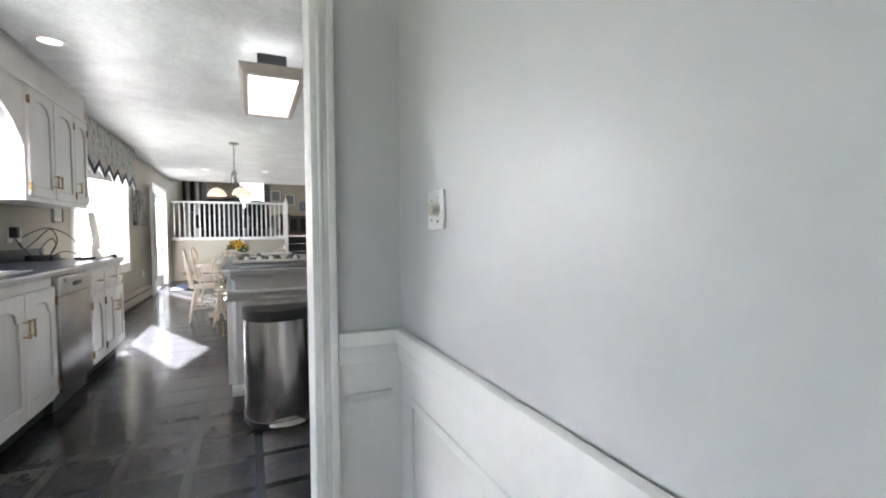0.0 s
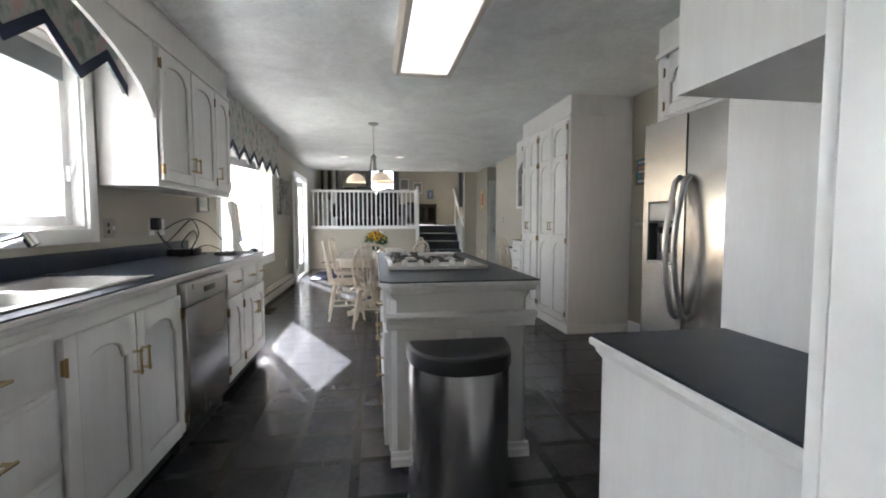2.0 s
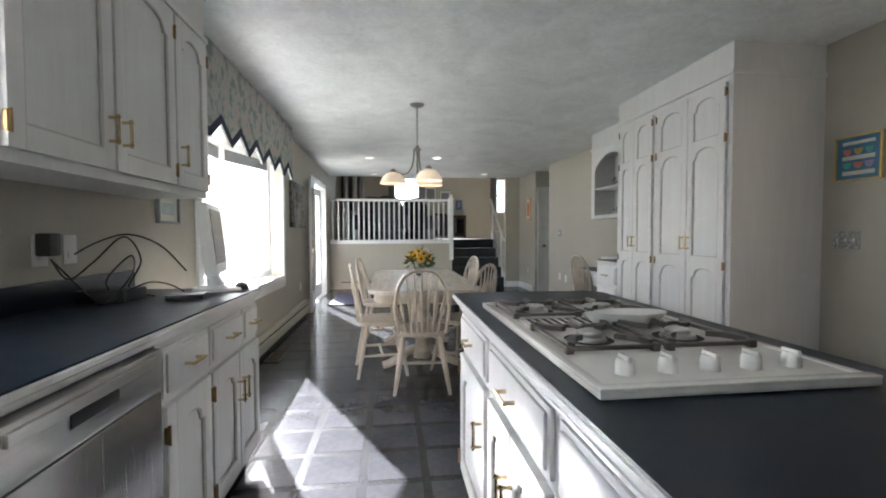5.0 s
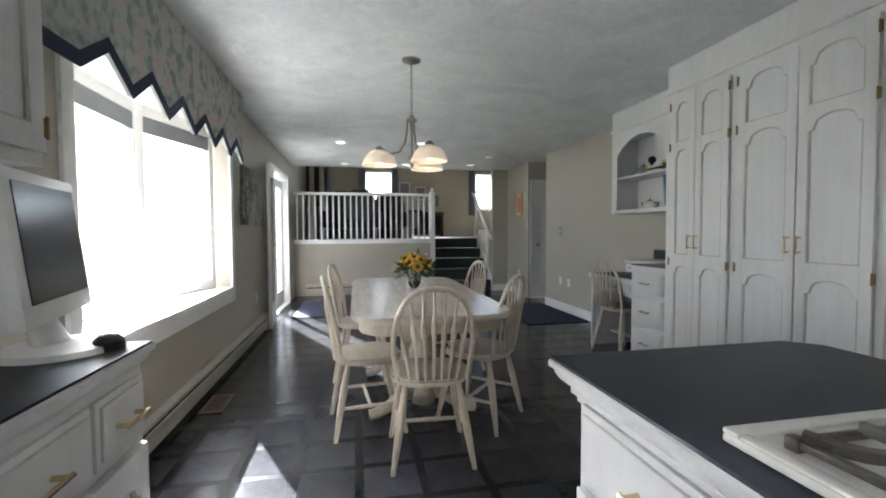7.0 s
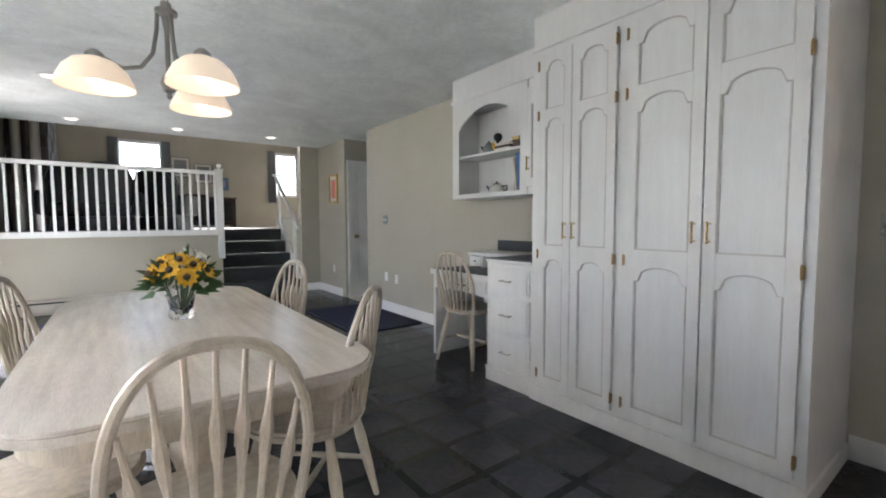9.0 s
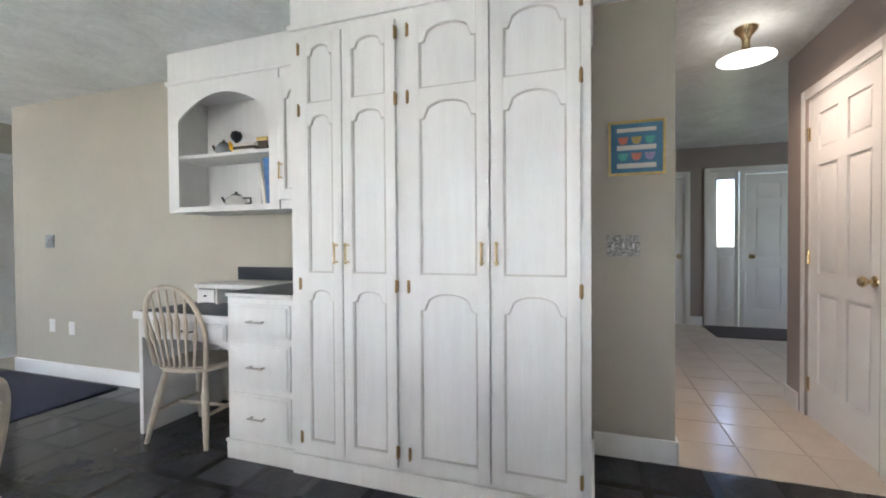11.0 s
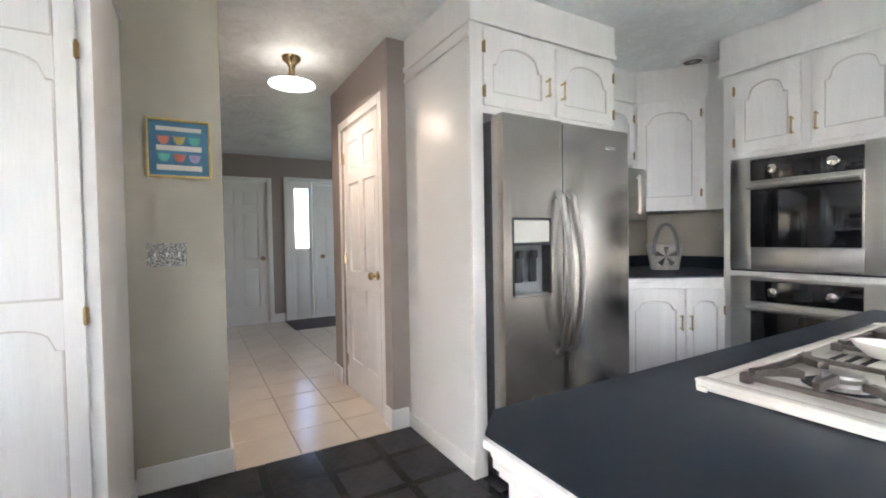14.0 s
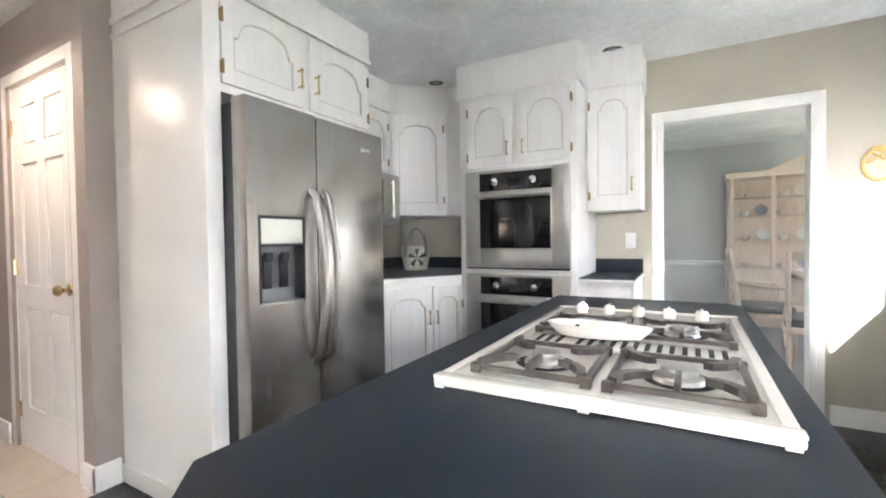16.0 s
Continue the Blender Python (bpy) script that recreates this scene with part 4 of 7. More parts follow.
for v in bm.verts:
    v.co.x *= 1.05
    v.co.y *= 0.48
    v.co.z *= 0.85
    if v.co.x < -0.06:
        v.co.y *= 0.5
        v.co.x -= 0.02
part("dish", bm, M_ENAMEL, sr, smooth=True)

# ---------------- step bin ----------------
tb = thing("trash_can", (0.175, 6.45, 0), 0, "half-round stainless steel step bin with black lid", "trash can")


def dshape(w, d, n=18, y0=0.0):
    pts = []
    for k in range(n + 1):
        a = math.pi * k / n
        x, y = -math.cos(a), -math.sin(a)
        pts.append((w * math.copysign(abs(x) ** 0.8, x), y0 + d * math.copysign(abs(y) ** 0.85, y)))
    return pts


for nm, w, d, z0, z1, m, lab in (("base", 0.205, 0.285, 0.0, 0.035, M_BLACK, "black plastic base"), ("body", 0.2, 0.28, 0.035, 0.62, M_BINSTEEL, "brushed stainless body"), ("lid", 0.207, 0.287, 0.622, 0.685, M_BLACK, "black plastic lid")):
    bm = bmesh.new()
    prism(bm, dshape(w, d), "z", z0, z1)
    if nm == "lid":
        es = [e for e in bm.edges if all(v.co.z > z1 - 0.001 for v in e.verts)]
        bmesh.ops.bevel(bm, geom=es, offset=0.022, segments=3, affect="EDGES", profile=0.6)
    part(nm, bm, m, tb, lab, smooth=True)
bm = bmesh.new()
lathe(bm, [(0.0, 0.022), (0.09, 0.02), (0.10, 0.012), (0.0, 0.008)], 20, (0.03, -0.285, 0.012))
for v in bm.verts:
    v.co.y = -0.285 + (v.co.y + 0.285) * 0.5
part("pedal", bm, M_STEELH, tb, "steel foot pedal", smooth=True)

# ---------------- ceiling lights ----------------
cf = thing("ceiling_light", (0.205, 7.31, H - 0.001), 0, "boxed fluorescent ceiling light with whitewashed wooden frame", "ceiling light")
# black box, set back, fills the gap between frame and ceiling
pbox("recessed_box", cf, M_BLACK, -0.10, 0.10, -0.34, 0.34, -0.17, 0.0, 0.004, "black recessed box above the frame")
for x0, x1, y0, y1, nx, ny in ((-0.225, -0.165, -0.62, 0.62, 1, 0), (0.165, 0.225, -0.62, 0.62, -1, 0), (-0.165, 0.165, -0.62, -0.53, 0, 1), (-0.165, 0.165, 0.53, 0.62, 0, -1)):
    bm = bmesh.new()
    box(bm, x0, x1, y0, y1, -0.232, -0.171, 0.006)
    for v in bm.verts:
        if v.co.z < -0.2:
            if ny == 1 and v.co.y < -0.575 or nx and v.co.y < -0.575:
                v.co.y += 0.03
            if ny == -1 and v.co.y > 0.575 or nx and v.co.y > 0.575:
                v.co.y -= 0.03
            if nx == 1 and v.co.x < -0.195:
                v.co.x += 0.025
            if nx == -1 and v.co.x > 0.195:
                v.co.x -= 0.025
    part("frame_rail", bm, M_FIXFRAME, cf, smooth=True)
pbox("diffuser", cf, M_DIFF, -0.164, 0.164, -0.529, 0.529, -0.222, -0.20, label="lit white acrylic diffuser")


def can_light(x, y, lit=True):
    c = thing("recessed_light", (x, y, H - 0.0005), 0, "lit recessed ceiling light with white ring" if lit else "recessed ceiling light with black baffle, switched off", "ceiling light", "recessed ceiling lights" if lit else "dark recessed lights")
    bm = bmesh.new()
    lathe(bm, [(0.062, -0.002), (0.066, -0.010), (0.092, -0.007), (0.096, 0.0)], 24)
    part("ring", bm, M_TRIM, c, smooth=True)
    bm = bmesh.new()
    lathe(bm, [(0.062, -0.003), (0.055, -0.0015), (0.0, -0.001)], 24)
    part("baffle", bm, M_CANLIT if lit else M_BLACK, c)
    if not lit:
        bm = bmesh.new()
        lathe(bm, [(0.0, -0.009), (0.018, -0.008), (0.026, -0.0035)], 20)
        part("bulb", bm, M_GREYMETAL, c, smooth=True)
    return c


for x, y in ((-1.17, 7.30), (-0.76, 13.5), (0.35, 13.4), (-0.75, 15.4), (0.36, 15.35), (1.54, 15.2)):
    can_light(x, y)
can_light(0.48, 5.36, False)
can_light(1.80, 5.45, False)
sd = thing("smoke_detector", (1.62, 14.28, H - 0.001), 0, "white round smoke detector on the ceiling", "smoke detector")
bm = bmesh.new()
lathe(bm, [(0.065, 0.0), (0.065, -0.02), (0.05, -0.035), (0.0, -0.037)], 20)
part("body", bm, M_WHITEPL, sd, smooth=True)

# chandelier over the table
ch = thing("chandelier", (-0.157, 10.5, H - 0.001), -22, "brushed nickel chandelier with three lit alabaster glass shades", "chandelier")
bm = bmesh.new()
lathe(bm, [(0.0, -0.03), (0.03, -0.028), (0.065, -0.012), (0.068, 0.0)], 24)
part("canopy", bm, M_NICKEL, ch, smooth=True)
for k in range(15):
    bm = bmesh.new()
    z = -0.045 - 0.024 * k
    pts = [(0.008 * math.cos(a), 0.0, z + 0.016 * math.sin(a)) for a in [2 * math.pi * i / 8 for i in range(9)]]
    tube(bm, pts, 0.0025, 5)
    lk = part("chain_link", bm, M_NICKEL, ch)
    lk.matrix_basis = pose(0, 0, 0, 0, 0, 90 * (k % 2))
bm = bmesh.new()
lathe(bm, [(0.0, -0.390), (0.018, -0.395), (0.022, -0.420), (0.040, -0.425), (0.040, -0.440), (0.018, -0.450), (0.012, -0.490), (0.009, -0.510), (0.009, -0.670), (0.0, -0.670)], 16)
part("stem", bm, M_NICKEL, ch, smooth=True)
bm = bmesh.new()
lathe(bm, [(0.0, -0.670), (0.02, -0.680), (0.03, -0.710), (0.022, -0.740), (0.008, -0.750), (0.010, -0.765), (0.0, -0.775)], 16)
part("finial", bm, M_NICKEL, ch, smooth=True)
for k in range(3):
    a = radians(120 * k + 75)
    c, s = math.cos(a), math.sin(a)
    bm = bmesh.new()
    tube(bm, [(c * r, s * r, z) for r, z in ((0.03, -0.430), (0.035, -0.510), (0.05, -0.600), (0.09, -0.660), (0.15, -0.675), (0.20, -0.650), (0.235, -0.635))], 0.008, 8)
    lathe(bm, [(0.012, -0.620), (0.03, -0.635), (0.034, -0.660), (0.0, -0.660)], 14, (c * 0.235, s * 0.235, 0))
    part("arm", bm, M_NICKEL, ch, smooth=True)
    bm = bmesh.new()
    lathe(bm, [(0.032, -0.650), (0.07, -0.665), (0.10, -0.695), (0.122, -0.740), (0.127, -0.760), (0.121, -0.758), (0.094, -0.700), (0.03, -0.660)], 28, (c * 0.235, s * 0.235, 0))
    sh = part("shade", bm, M_SHADE, ch, "lit alabaster glass bell shade", smooth=True)
    bm = bmesh.new()
    lathe(bm, [(0.0, -0.665), (0.015, -0.670), (0.03, -0.710), (0.024, -0.740), (0.0, -0.750)], 14, (c * 0.235, s * 0.235, 0))
    part("bulb", bm, M_BULB, sh, "lit bulb", smooth=True)

# hall ceiling lamp
hl = thing("hall_lamp", (3.05, 7.99, H - 0.001), 0, "brass semi-flush ceiling lamp with lit glass dish", "ceiling lamp")
bm = bmesh.new()
lathe(bm, [(0.065, 0.0), (0.06, -0.02), (0.03, -0.05), (0.022, -0.075), (0.022, -0.13), (0.035, -0.14), (0.0, -0.145)], 20)
part("stem", bm, M_BRASS, hl, smooth=True)
bm = bmesh.new()
lathe(bm, [(0.03, -0.14), (0.08, -0.155), (0.15, -0.18), (0.152, -0.186), (0.09, -0.178), (0.07, -0.20), (0.0, -0.215)], 32)
part("dish", bm, M_SHADEHALL, hl, "lit white glass dish", smooth=True)
area("hall_lamp_light", (3.05, 7.99, H - 0.24), (3.05, 7.99, 0), 0.2, 0.2, 0.40, (1.0, 0.75, 0.54))

# ---------------- pantry ----------------
pa = thing("pantry_cabinet", (1.80, 10.30, 0), -90, "tall white washed pantry cabinet with four arched panel doors", "pantry")
PW = 1.43
bm = bmesh.new()
box(bm, 0, PW, 0, 0.677, 0.0, 2.235)
part("body", bm, M_CAB, pa)
bm = bmesh.new()
box(bm, -0.004, PW + 0.006, -0.012, 0.0, 0.0, 0.085, 0.003)
box(bm, -0.004, PW + 0.006, -0.018, 0.0, 0.086, 0.104, 0.004)
box(bm, PW, PW + 0.012, -0.012, 0.66, 0.0, 0.085, 0.003)
part("base_moulding", bm, M_CAB, pa, smooth=True)
pn = [(0.185, 0.945), (1.02, 1.80), (1.85, 2.14)]
for x0, x1, hs in ((0.065, 0.303, "r"), (0.309, 0.585, "l"), (0.65, 1.021, "r"), (1.029, 1.392, "l")):
    hx = x1 - 0.028 if hs == "r" else x0 + 0.028
    hg = x0 - 0.002 if hs == "r" else x1 + 0.002
    door_leaf(pa, x0, x1, 0.125, 2.185, pn, stile=0.054 if x1 - x0 > 0.3 else 0.05, arch=0.085 if x1 - x0 > 0.3 else 0.06, handle=(hx, 1.115), hinges=[(hg, z) for z in (0.20, 0.965, 1.82, 2.12)])
soffit("soffit_pantry", [(1.802, EX - 0.002, 8.872, 10.30, 2.237, H - 0.002), (2.14, EX - 0.002, 10.30, 11.565, 2.237, H - 0.002)])
trim("pantry_moulding", [(1.784, 1.80, 8.858, 10.31, 2.225, 2.252), (1.80, EX - 0.002, 8.858, 8.871, 2.225, 2.252), (2.126, 2.14, 10.312, 11.577, 2.225, 2.252), (2.14, EX - 0.002, 11.566, 11.577, 2.225, 2.252)], "white washed crown strip", M_CAB)

# hutch over the desk: open arched shelf plus a door
hu = thing("wall_hutch", (2.14, 11.565, 0), -90, "white wall hutch with arched open shelf and narrow door", "hutch")
W2 = 1.263
for nm, a in (("side", (0, 0.02, 0.012, 0.335, 1.40, 2.235)), ("side", (0.85, 0.87, 0.012, 0.335, 1.40, 2.235)), ("back", (0.02, 0.85, 0.30, 0.335, 1.40, 2.18)), ("bottom", (0.0, W2, 0.012, 0.335, 1.375, 1.3995)), ("top", (0.02, 0.85, 0.012, 0.335, 2.18, 2.235)), ("cupboard_body", (0.87, W2, 0.012, 0.335, 1.40, 2.235))):
    pbox(nm, hu, M_CAB, *a)
bm = bmesh.new()
poly = [(0.0, 1.375), (0.905, 1.375), (0.905, 2.235), (0.0, 2.235), (0.0, 1.376), (0.088, 1.412), (0.088, 1.975)]
for k in range(21):
    u = k / 20
    poly.append((0.092 + 0.736 * u, 1.985 + 0.153 * math.sin(math.pi * u) ** 0.8))
poly += [(0.832, 1.975), (0.832, 1.412), (0.089, 1.4115), (0.0005, 1.3755)]
prism(bm, poly, "y", 0.0, 0.012)
part("face_frame", bm, M_CAB, hu, "arched white washed face frame")
pbox("shelf", hu, M_CAB, 0.02, 0.85, 0.02, 0.30, 1.735, 1.755, 0.002)
door_leaf(hu, 0.912, 1.235, 1.43, 2.16, [(1.49, 2.105)], stile=0.05, arch=0.075, handle=(0.945, 1.60))

# things on the hutch shelves
def pot(name, loc, label, material, r=0.06, h=0.09, spout=True, category="teapot", lid=None):
    t = thing(name, loc, 0, label, category)
    bm = bmesh.new()
    lathe(bm, [(0.0, 0.0), (r * 0.75, 0.0), (r, h * 0.35), (r * 0.95, h * 0.7), (r * 0.55, h), (0.0, h)], 18)
    part("body", bm, material, t, smooth=True)
    bm = bmesh.new()
    lathe(bm, [(r * 0.55, h), (r * 0.4, h * 1.12), (r * 0.1, h * 1.18), (r * 0.16, h * 1.3), (0.0, h * 1.36)], 14)
    part("lid", bm, lid or material, t, smooth=True)
    bm = bmesh.new()
    tube(bm, [(0, -r * 0.9, h * 0.8), (0, -r * 1.7, h * 0.8), (0, -r * 1.75, h * 0.4), (0, -r * 0.9, h * 0.25)], 0.007, 6)
    part("handle", bm, lid or material, t, smooth=True)
    if spout:
        bm = bmesh.new()
        tube(bm, [(0, r * 0.8, h * 0.4), (0, r * 1.4, h * 0.6), (0, r * 1.75, h * 0.95)], [0.016, 0.011, 0.007], 8)
        part("spout", bm, lid or material, t, smooth=True)
    return t


pot("teapot", (2.27, 11.12, 1.4005), "white ceramic teapot with dark handle on hutch shelf", M_ENAMEL, 0.07, 0.085, lid=M_BLACK)
pot("teapot", (2.27, 11.22, 1.7555), "grey speckled teapot with black handle on hutch shelf", M_GREYMETAL, 0.055, 0.085, lid=M_BLACK)
pot("moka_pot", (2.26, 10.78, 1.7555), "steel stovetop coffee pot on hutch shelf", M_STEELH, 0.05, 0.15, False, "coffee pot")
gl = thing("drinking_glass", (2.27, 10.87, 1.4005), 0, "small clear glass beside the books", "glass")
bm = bmesh.new()
lathe(bm, [(0.0, 0.0), (0.032, 0.0), (0.036, 0.13), (0.033, 0.13), (0.029, 0.006), (0.0, 0.006)], 16)
part("cup", bm, M_GREYMETAL, gl, smooth=True)
for i, (y, h, t, m, lab, ang) in enumerate(((10.80, 0.27, 0.022, M_PAPER, "cream paperback leaning on hutch shelf", 8), (10.755, 0.30, 0.05, M_BLUEBOOK, "blue ring binder on hutch shelf", 6), (10.715, 0.26, 0.02, M_PAPER, "white slim book on hutch shelf", 5), (10.69, 0.22, 0.02, M_BLUEBOOK, "dark blue book on hutch shelf", 5))):
    bk = thing("book", (2.26, y, 1.4005), 0, lab, "book", "books on the hutch")
    bm = bmesh.new()
    box(bm, -0.09, 0.09, -t / 2, t / 2, 0.0, h, 0.003)
    o = part("cover", bm, m, bk, smooth=True)
    o.matrix_basis = pose(0, 0, 0.004, -ang, 0, 0)
for i in range(3):
    bk = thing("book", (2.27, 10.99, 1.7555 + 0.021 * i), 0, "flat stacked book on hutch shelf", "book", "stacked books")
    pbox("cover", bk, (M_PAPER, M_DARKWOOD, M_PAPER)[i], -0.07, 0.07, -0.085, 0.085, 0.0, 0.020, 0.003)
bt = thing("tin_box", (2.27, 10.88, 1.7555), 0, "small brown and gold tin on hutch shelf", "tin")
pbox("body", bt, M_BROWN, -0.03, 0.03, -0.04, 0.04, 0, 0.075, 0.004)
pbox("lid", bt, M_GOLD, -0.031, 0.031, -0.041, 0.041, 0.076, 0.10, 0.004)
bn = thing("banana_ornament", (2.24, 11.10, 1.7555), 0, "yellow ceramic ornament on hutch shelf", "ornament")
bm = bmesh.new()
tube(bm, [(0, -0.05, 0.012), (0, -0.02, 0.02), (0, 0.02, 0.045), (0, 0.04, 0.085)], [0.01, 0.02, 0.02, 0.008], 8)
part("body", bm, M_YELLOW, bn, smooth=True)
bn = thing("round_ornament", (2.31, 11.15, 1.7555), 0, "tall black ornament with round head on hutch shelf", "ornament")
bm = bmesh.new()
lathe(bm, [(0.0, 0.0), (0.035, 0.0), (0.015, 0.02), (0.012, 0.10), (0.03, 0.115), (0.04, 0.14), (0.03, 0.168), (0.0, 0.18)], 14)
part("body", bm, M_BLACK, bn, smooth=True)

# desk with drawer pedestal
dp = thing("drawer_pedestal", (1.82, 10.745, 0), -90, "white washed three drawer desk pedestal", "drawers")
pbox("body", dp, M_CAB, 0, 0.443, 0, 0.655, 0.0, 0.899)
bm = bmesh.new()
box(bm, -0.006, 0.443, -0.012, 0.0, 0, 0.09, 0.003)
box(bm, -0.010, 0.443, -0.018, 0.0, 0.091, 0.106, 0.004)
part("base_moulding", bm, M_CAB, dp, smooth=True)
for z0, z1 in ((0.665, 0.845), (0.395, 0.635), (0.13, 0.365)):
    drawer_front(dp, 0.02, 0.415, z0, z1, material=M_NICKEL)
dt = worktop("pedestal_top", [(1.812, 10.32), (EX - 0.002, 10.32), (EX - 0.002, 10.75), (1.812, 10.75)], 0.905, "dark laminate top on the drawer pedestal")
nosing(dt, [(EX - 0.004, 10.75), (1.812, 10.75), (1.812, 10.32)], 0.905)
pbox("backsplash", dt, M_COUNTER, EX - 0.022, EX - 0.002, 10.32, 11.30, 0.906, 1.0, 0.003)
dk = thing("desk", (1.86, 11.50, 0), -90, "white washed desk with dark laminate top and drawer", "desk")
pbox("top", dk, M_COUNTER, 0.0, 0.75, 0.0, 0.61, 0.735, 0.76, 0.004, "dark laminate desk top")
pbox("nosing", dk, M_CAB, -0.01, 0.75, -0.02, 0.0, 0.715, 0.762, 0.006)
pbox("side_panel", dk, M_CAB, 0.0, 0.03, 0.01, 0.61, 0.0, 0.735, 0.003)
bm = bmesh.new()
poly = [(0.03, 0.735), (0.03, 0.60)]
for k in range(9):
    u = k / 8
    poly.append((0.10 + 0.58 * u, 0.585 + 0.02 * math.sin(math.pi * u)))
poly += [(0.72, 0.55), (0.75, 0.50), (0.75, 0.735)]
prism(bm, poly, "y", 0.01, 0.03)
part("apron", bm, M_CAB, dk)
drawer_front(dk, 0.15, 0.70, 0.615, 0.71, 0.009, material=M_NICKEL)
pbox("modesty_panel", dk, M_CAB, 0.03, 0.75, 0.58, 0.60, 0.3, 0.734)
lh = thing("desk_organizer", (2.22, 11.42, 0.761), -90, "white desk organizer shelf with small drawers", "organizer")
pbox("top", lh, M_CAB, -0.01, 0.70, -0.015, 0.24, 0.105, 0.135, 0.006)
for x in (0.0, 0.16, 0.68):
    pbox("upright", lh, M_CAB, x, x + 0.015, 0.0, 0.235, 0.0, 0.104)
pbox("back", lh, M_CAB, 0.015, 0.68, 0.225, 0.235, 0.0, 0.104)
q = pbox("drawer", lh, M_CAB, 0.018, 0.157, -0.008, 0.01, 0.01, 0.098, 0.004)
bm = bmesh.new()
lathe(bm, [(0.0, -0.008), (0.012, 0.0), (0.0, 0.008)], 10, (0.088, -0.018, 0.055))
part("knob", bm, M_BLACK, q)

# ---------------- fridge and its surround ----------------
fr = thing("refrigerator", (1.69, 7.342, 0), -90, "stainless steel side-by-side refrigerator with ice dispenser", "refrigerator")
FW = 0.91
pbox("body", fr, M_DARKMETAL, 0.005, FW - 0.005, 0.0, 0.76, 0.02, 1.765, 0.006)
pbox("grille", fr, M_BLACK, 0.01, FW - 0.01, -0.04, 0.0, 0.02, 0.10, 0.004)
for k in range(2):
    x0, x1 = ((0.003, 0.384), (0.392, FW - 0.003))[k]
    bm = bmesh.new()
    if k == 0:
        for a in ((x0, 0.055, 0.11, 1.78), (0.305, x1, 0.11, 1.78), (0.055, 0.305, 0.11, 0.90), (0.055, 0.305, 1.29, 1.78)):
            box(bm, a[0], a[1], -0.09, -0.005, a[2], a[3])
    else:
        box(bm, x0, x1, -0.09, -0.005, 0.11, 1.78, 0.012)
    d = part("door", bm, M_STEEL, fr, "brushed stainless steel door", smooth=k == 1)
    hx = x1 - 0.035 if k == 0 else x0 + 0.035
    bm = bmesh.new()
    pts = [(hx, -0.09, 0.60), (hx, -0.125, 0.63)] + [(hx, -0.130 - 0.05 * math.sin(math.pi * u / 8), 0.66 + 0.70 * u / 8) for u in range(9)] + [(hx, -0.125, 1.39), (hx, -0.09, 1.42)]
    tube(bm, pts, 0.017, 10)
    part("handle", bm, M_STEELH, d, "curved steel bar handle", smooth=True)
    if k == 0:
        bm = bmesh.new()
        box(bm, 0.055, 0.305, -0.02, -0.006, 0.90, 1.29)
        part("dispenser_recess", bm, M_GREYMETAL, d, "grey plastic dispenser recess")
        bm = bmesh.new()
        box(bm, 0.066, 0.294, -0.092, -0.03, 1.168, 1.278, 0.008)
        part("dispenser_panel", bm, M_PALEPANEL, d, "glossy pale silver dispenser control panel", smooth=True)
        for nm, q in (("bezel", (0.056, 0.065)), ("bezel", (0.295, 0.304))):
            pbox(nm, d, M_DARKMETAL, q[0], q[1], -0.094, -0.03, 0.913, 1.289, 0.002)
        pbox("bezel", d, M_DARKMETAL, 0.066, 0.294, -0.094, -0.03, 1.28, 1.289, 0.002)
        pbox("bezel", d, M_DARKMETAL, 0.066, 0.294, -0.094, -0.03, 1.155, 1.166, 0.002)
        for x in (0.13, 0.22):
            bm = bmesh.new()
            box(bm, x - 0.022, x + 0.022, -0.05, -0.035, 0.97, 1.12, 0.005)
            rod(bm, (x, -0.055, 1.13), (x, -0.055, 1.09), 0.02, seg=12)
            part("dispenser_paddle", bm, M_BLACK, d, smooth=True)
        pbox("drip_tray", d, M_STEELH, 0.06, 0.30, -0.09, -0.02, 0.90, 0.912, 0.003)
pbox("badge", fr, M_CHROME, FW - 0.20, FW - 0.12, -0.093, -0.09, 1.665, 1.685, 0.001)
uc = upper_cabinet((1.75, 7.345), -90, 0.955, 0.725, 1.815, 2.25, [(0.0, 0.437, "r"), (0.487, 0.945, "l")], "white washed refrigerator surround with double door cabinet on top", arch=0.11)
pbox("side_panel", uc, M_GLOSSPANEL, -0.073, -0.002, 0.012, 0.727, 0.0, 2.25, 0.002, "tall white washed side panel")
pbox("front_stile", uc, M_CAB, -0.076, -0.002, -0.012, 0.011, 0.0, 2.25, 0.004)
pbox("base_moulding", uc, M_CAB, -0.087, -0.074, -0.012, 0.725, 0.0, 0.09, 0.004)
pbox("top_moulding", uc, M_CAB, -0.085, -0.074, -0.010, 0.725, 2.17, 2.195, 0.004)
pbox("side_panel", uc, M_CAB, 0.957, 0.968, -0.012, 0.727, 0.0, 2.25, 0.002)
soffit("soffit_fridge", [(1.735, EX - 0.002, 6.376, 7.418, 2.252, H - 0.002)])
trim("fridge_moulding", [(1.719, 1.735, 6.376, 7.43, 2.24, 2.27), (1.735, EX - 0.002, 7.419, 7.43, 2.24, 2.27)], "white washed crown strip", M_CAB)

# ---------------- corner run ----------------
cb = base_cabinet(1.88, 6.41, -90, 0.30, 0.595, "narrow white washed base cabinet beside the refrigerator", lambda c, w: (drawer_front(c, 0.012, w - 0.006, 0.69, 0.84), door_leaf(c, 0.012, w - 0.006, 0.13, 0.665, [(0.2, 0.6)], arch=0.05, stile=0.045, handle=(0.25, 0.5))))
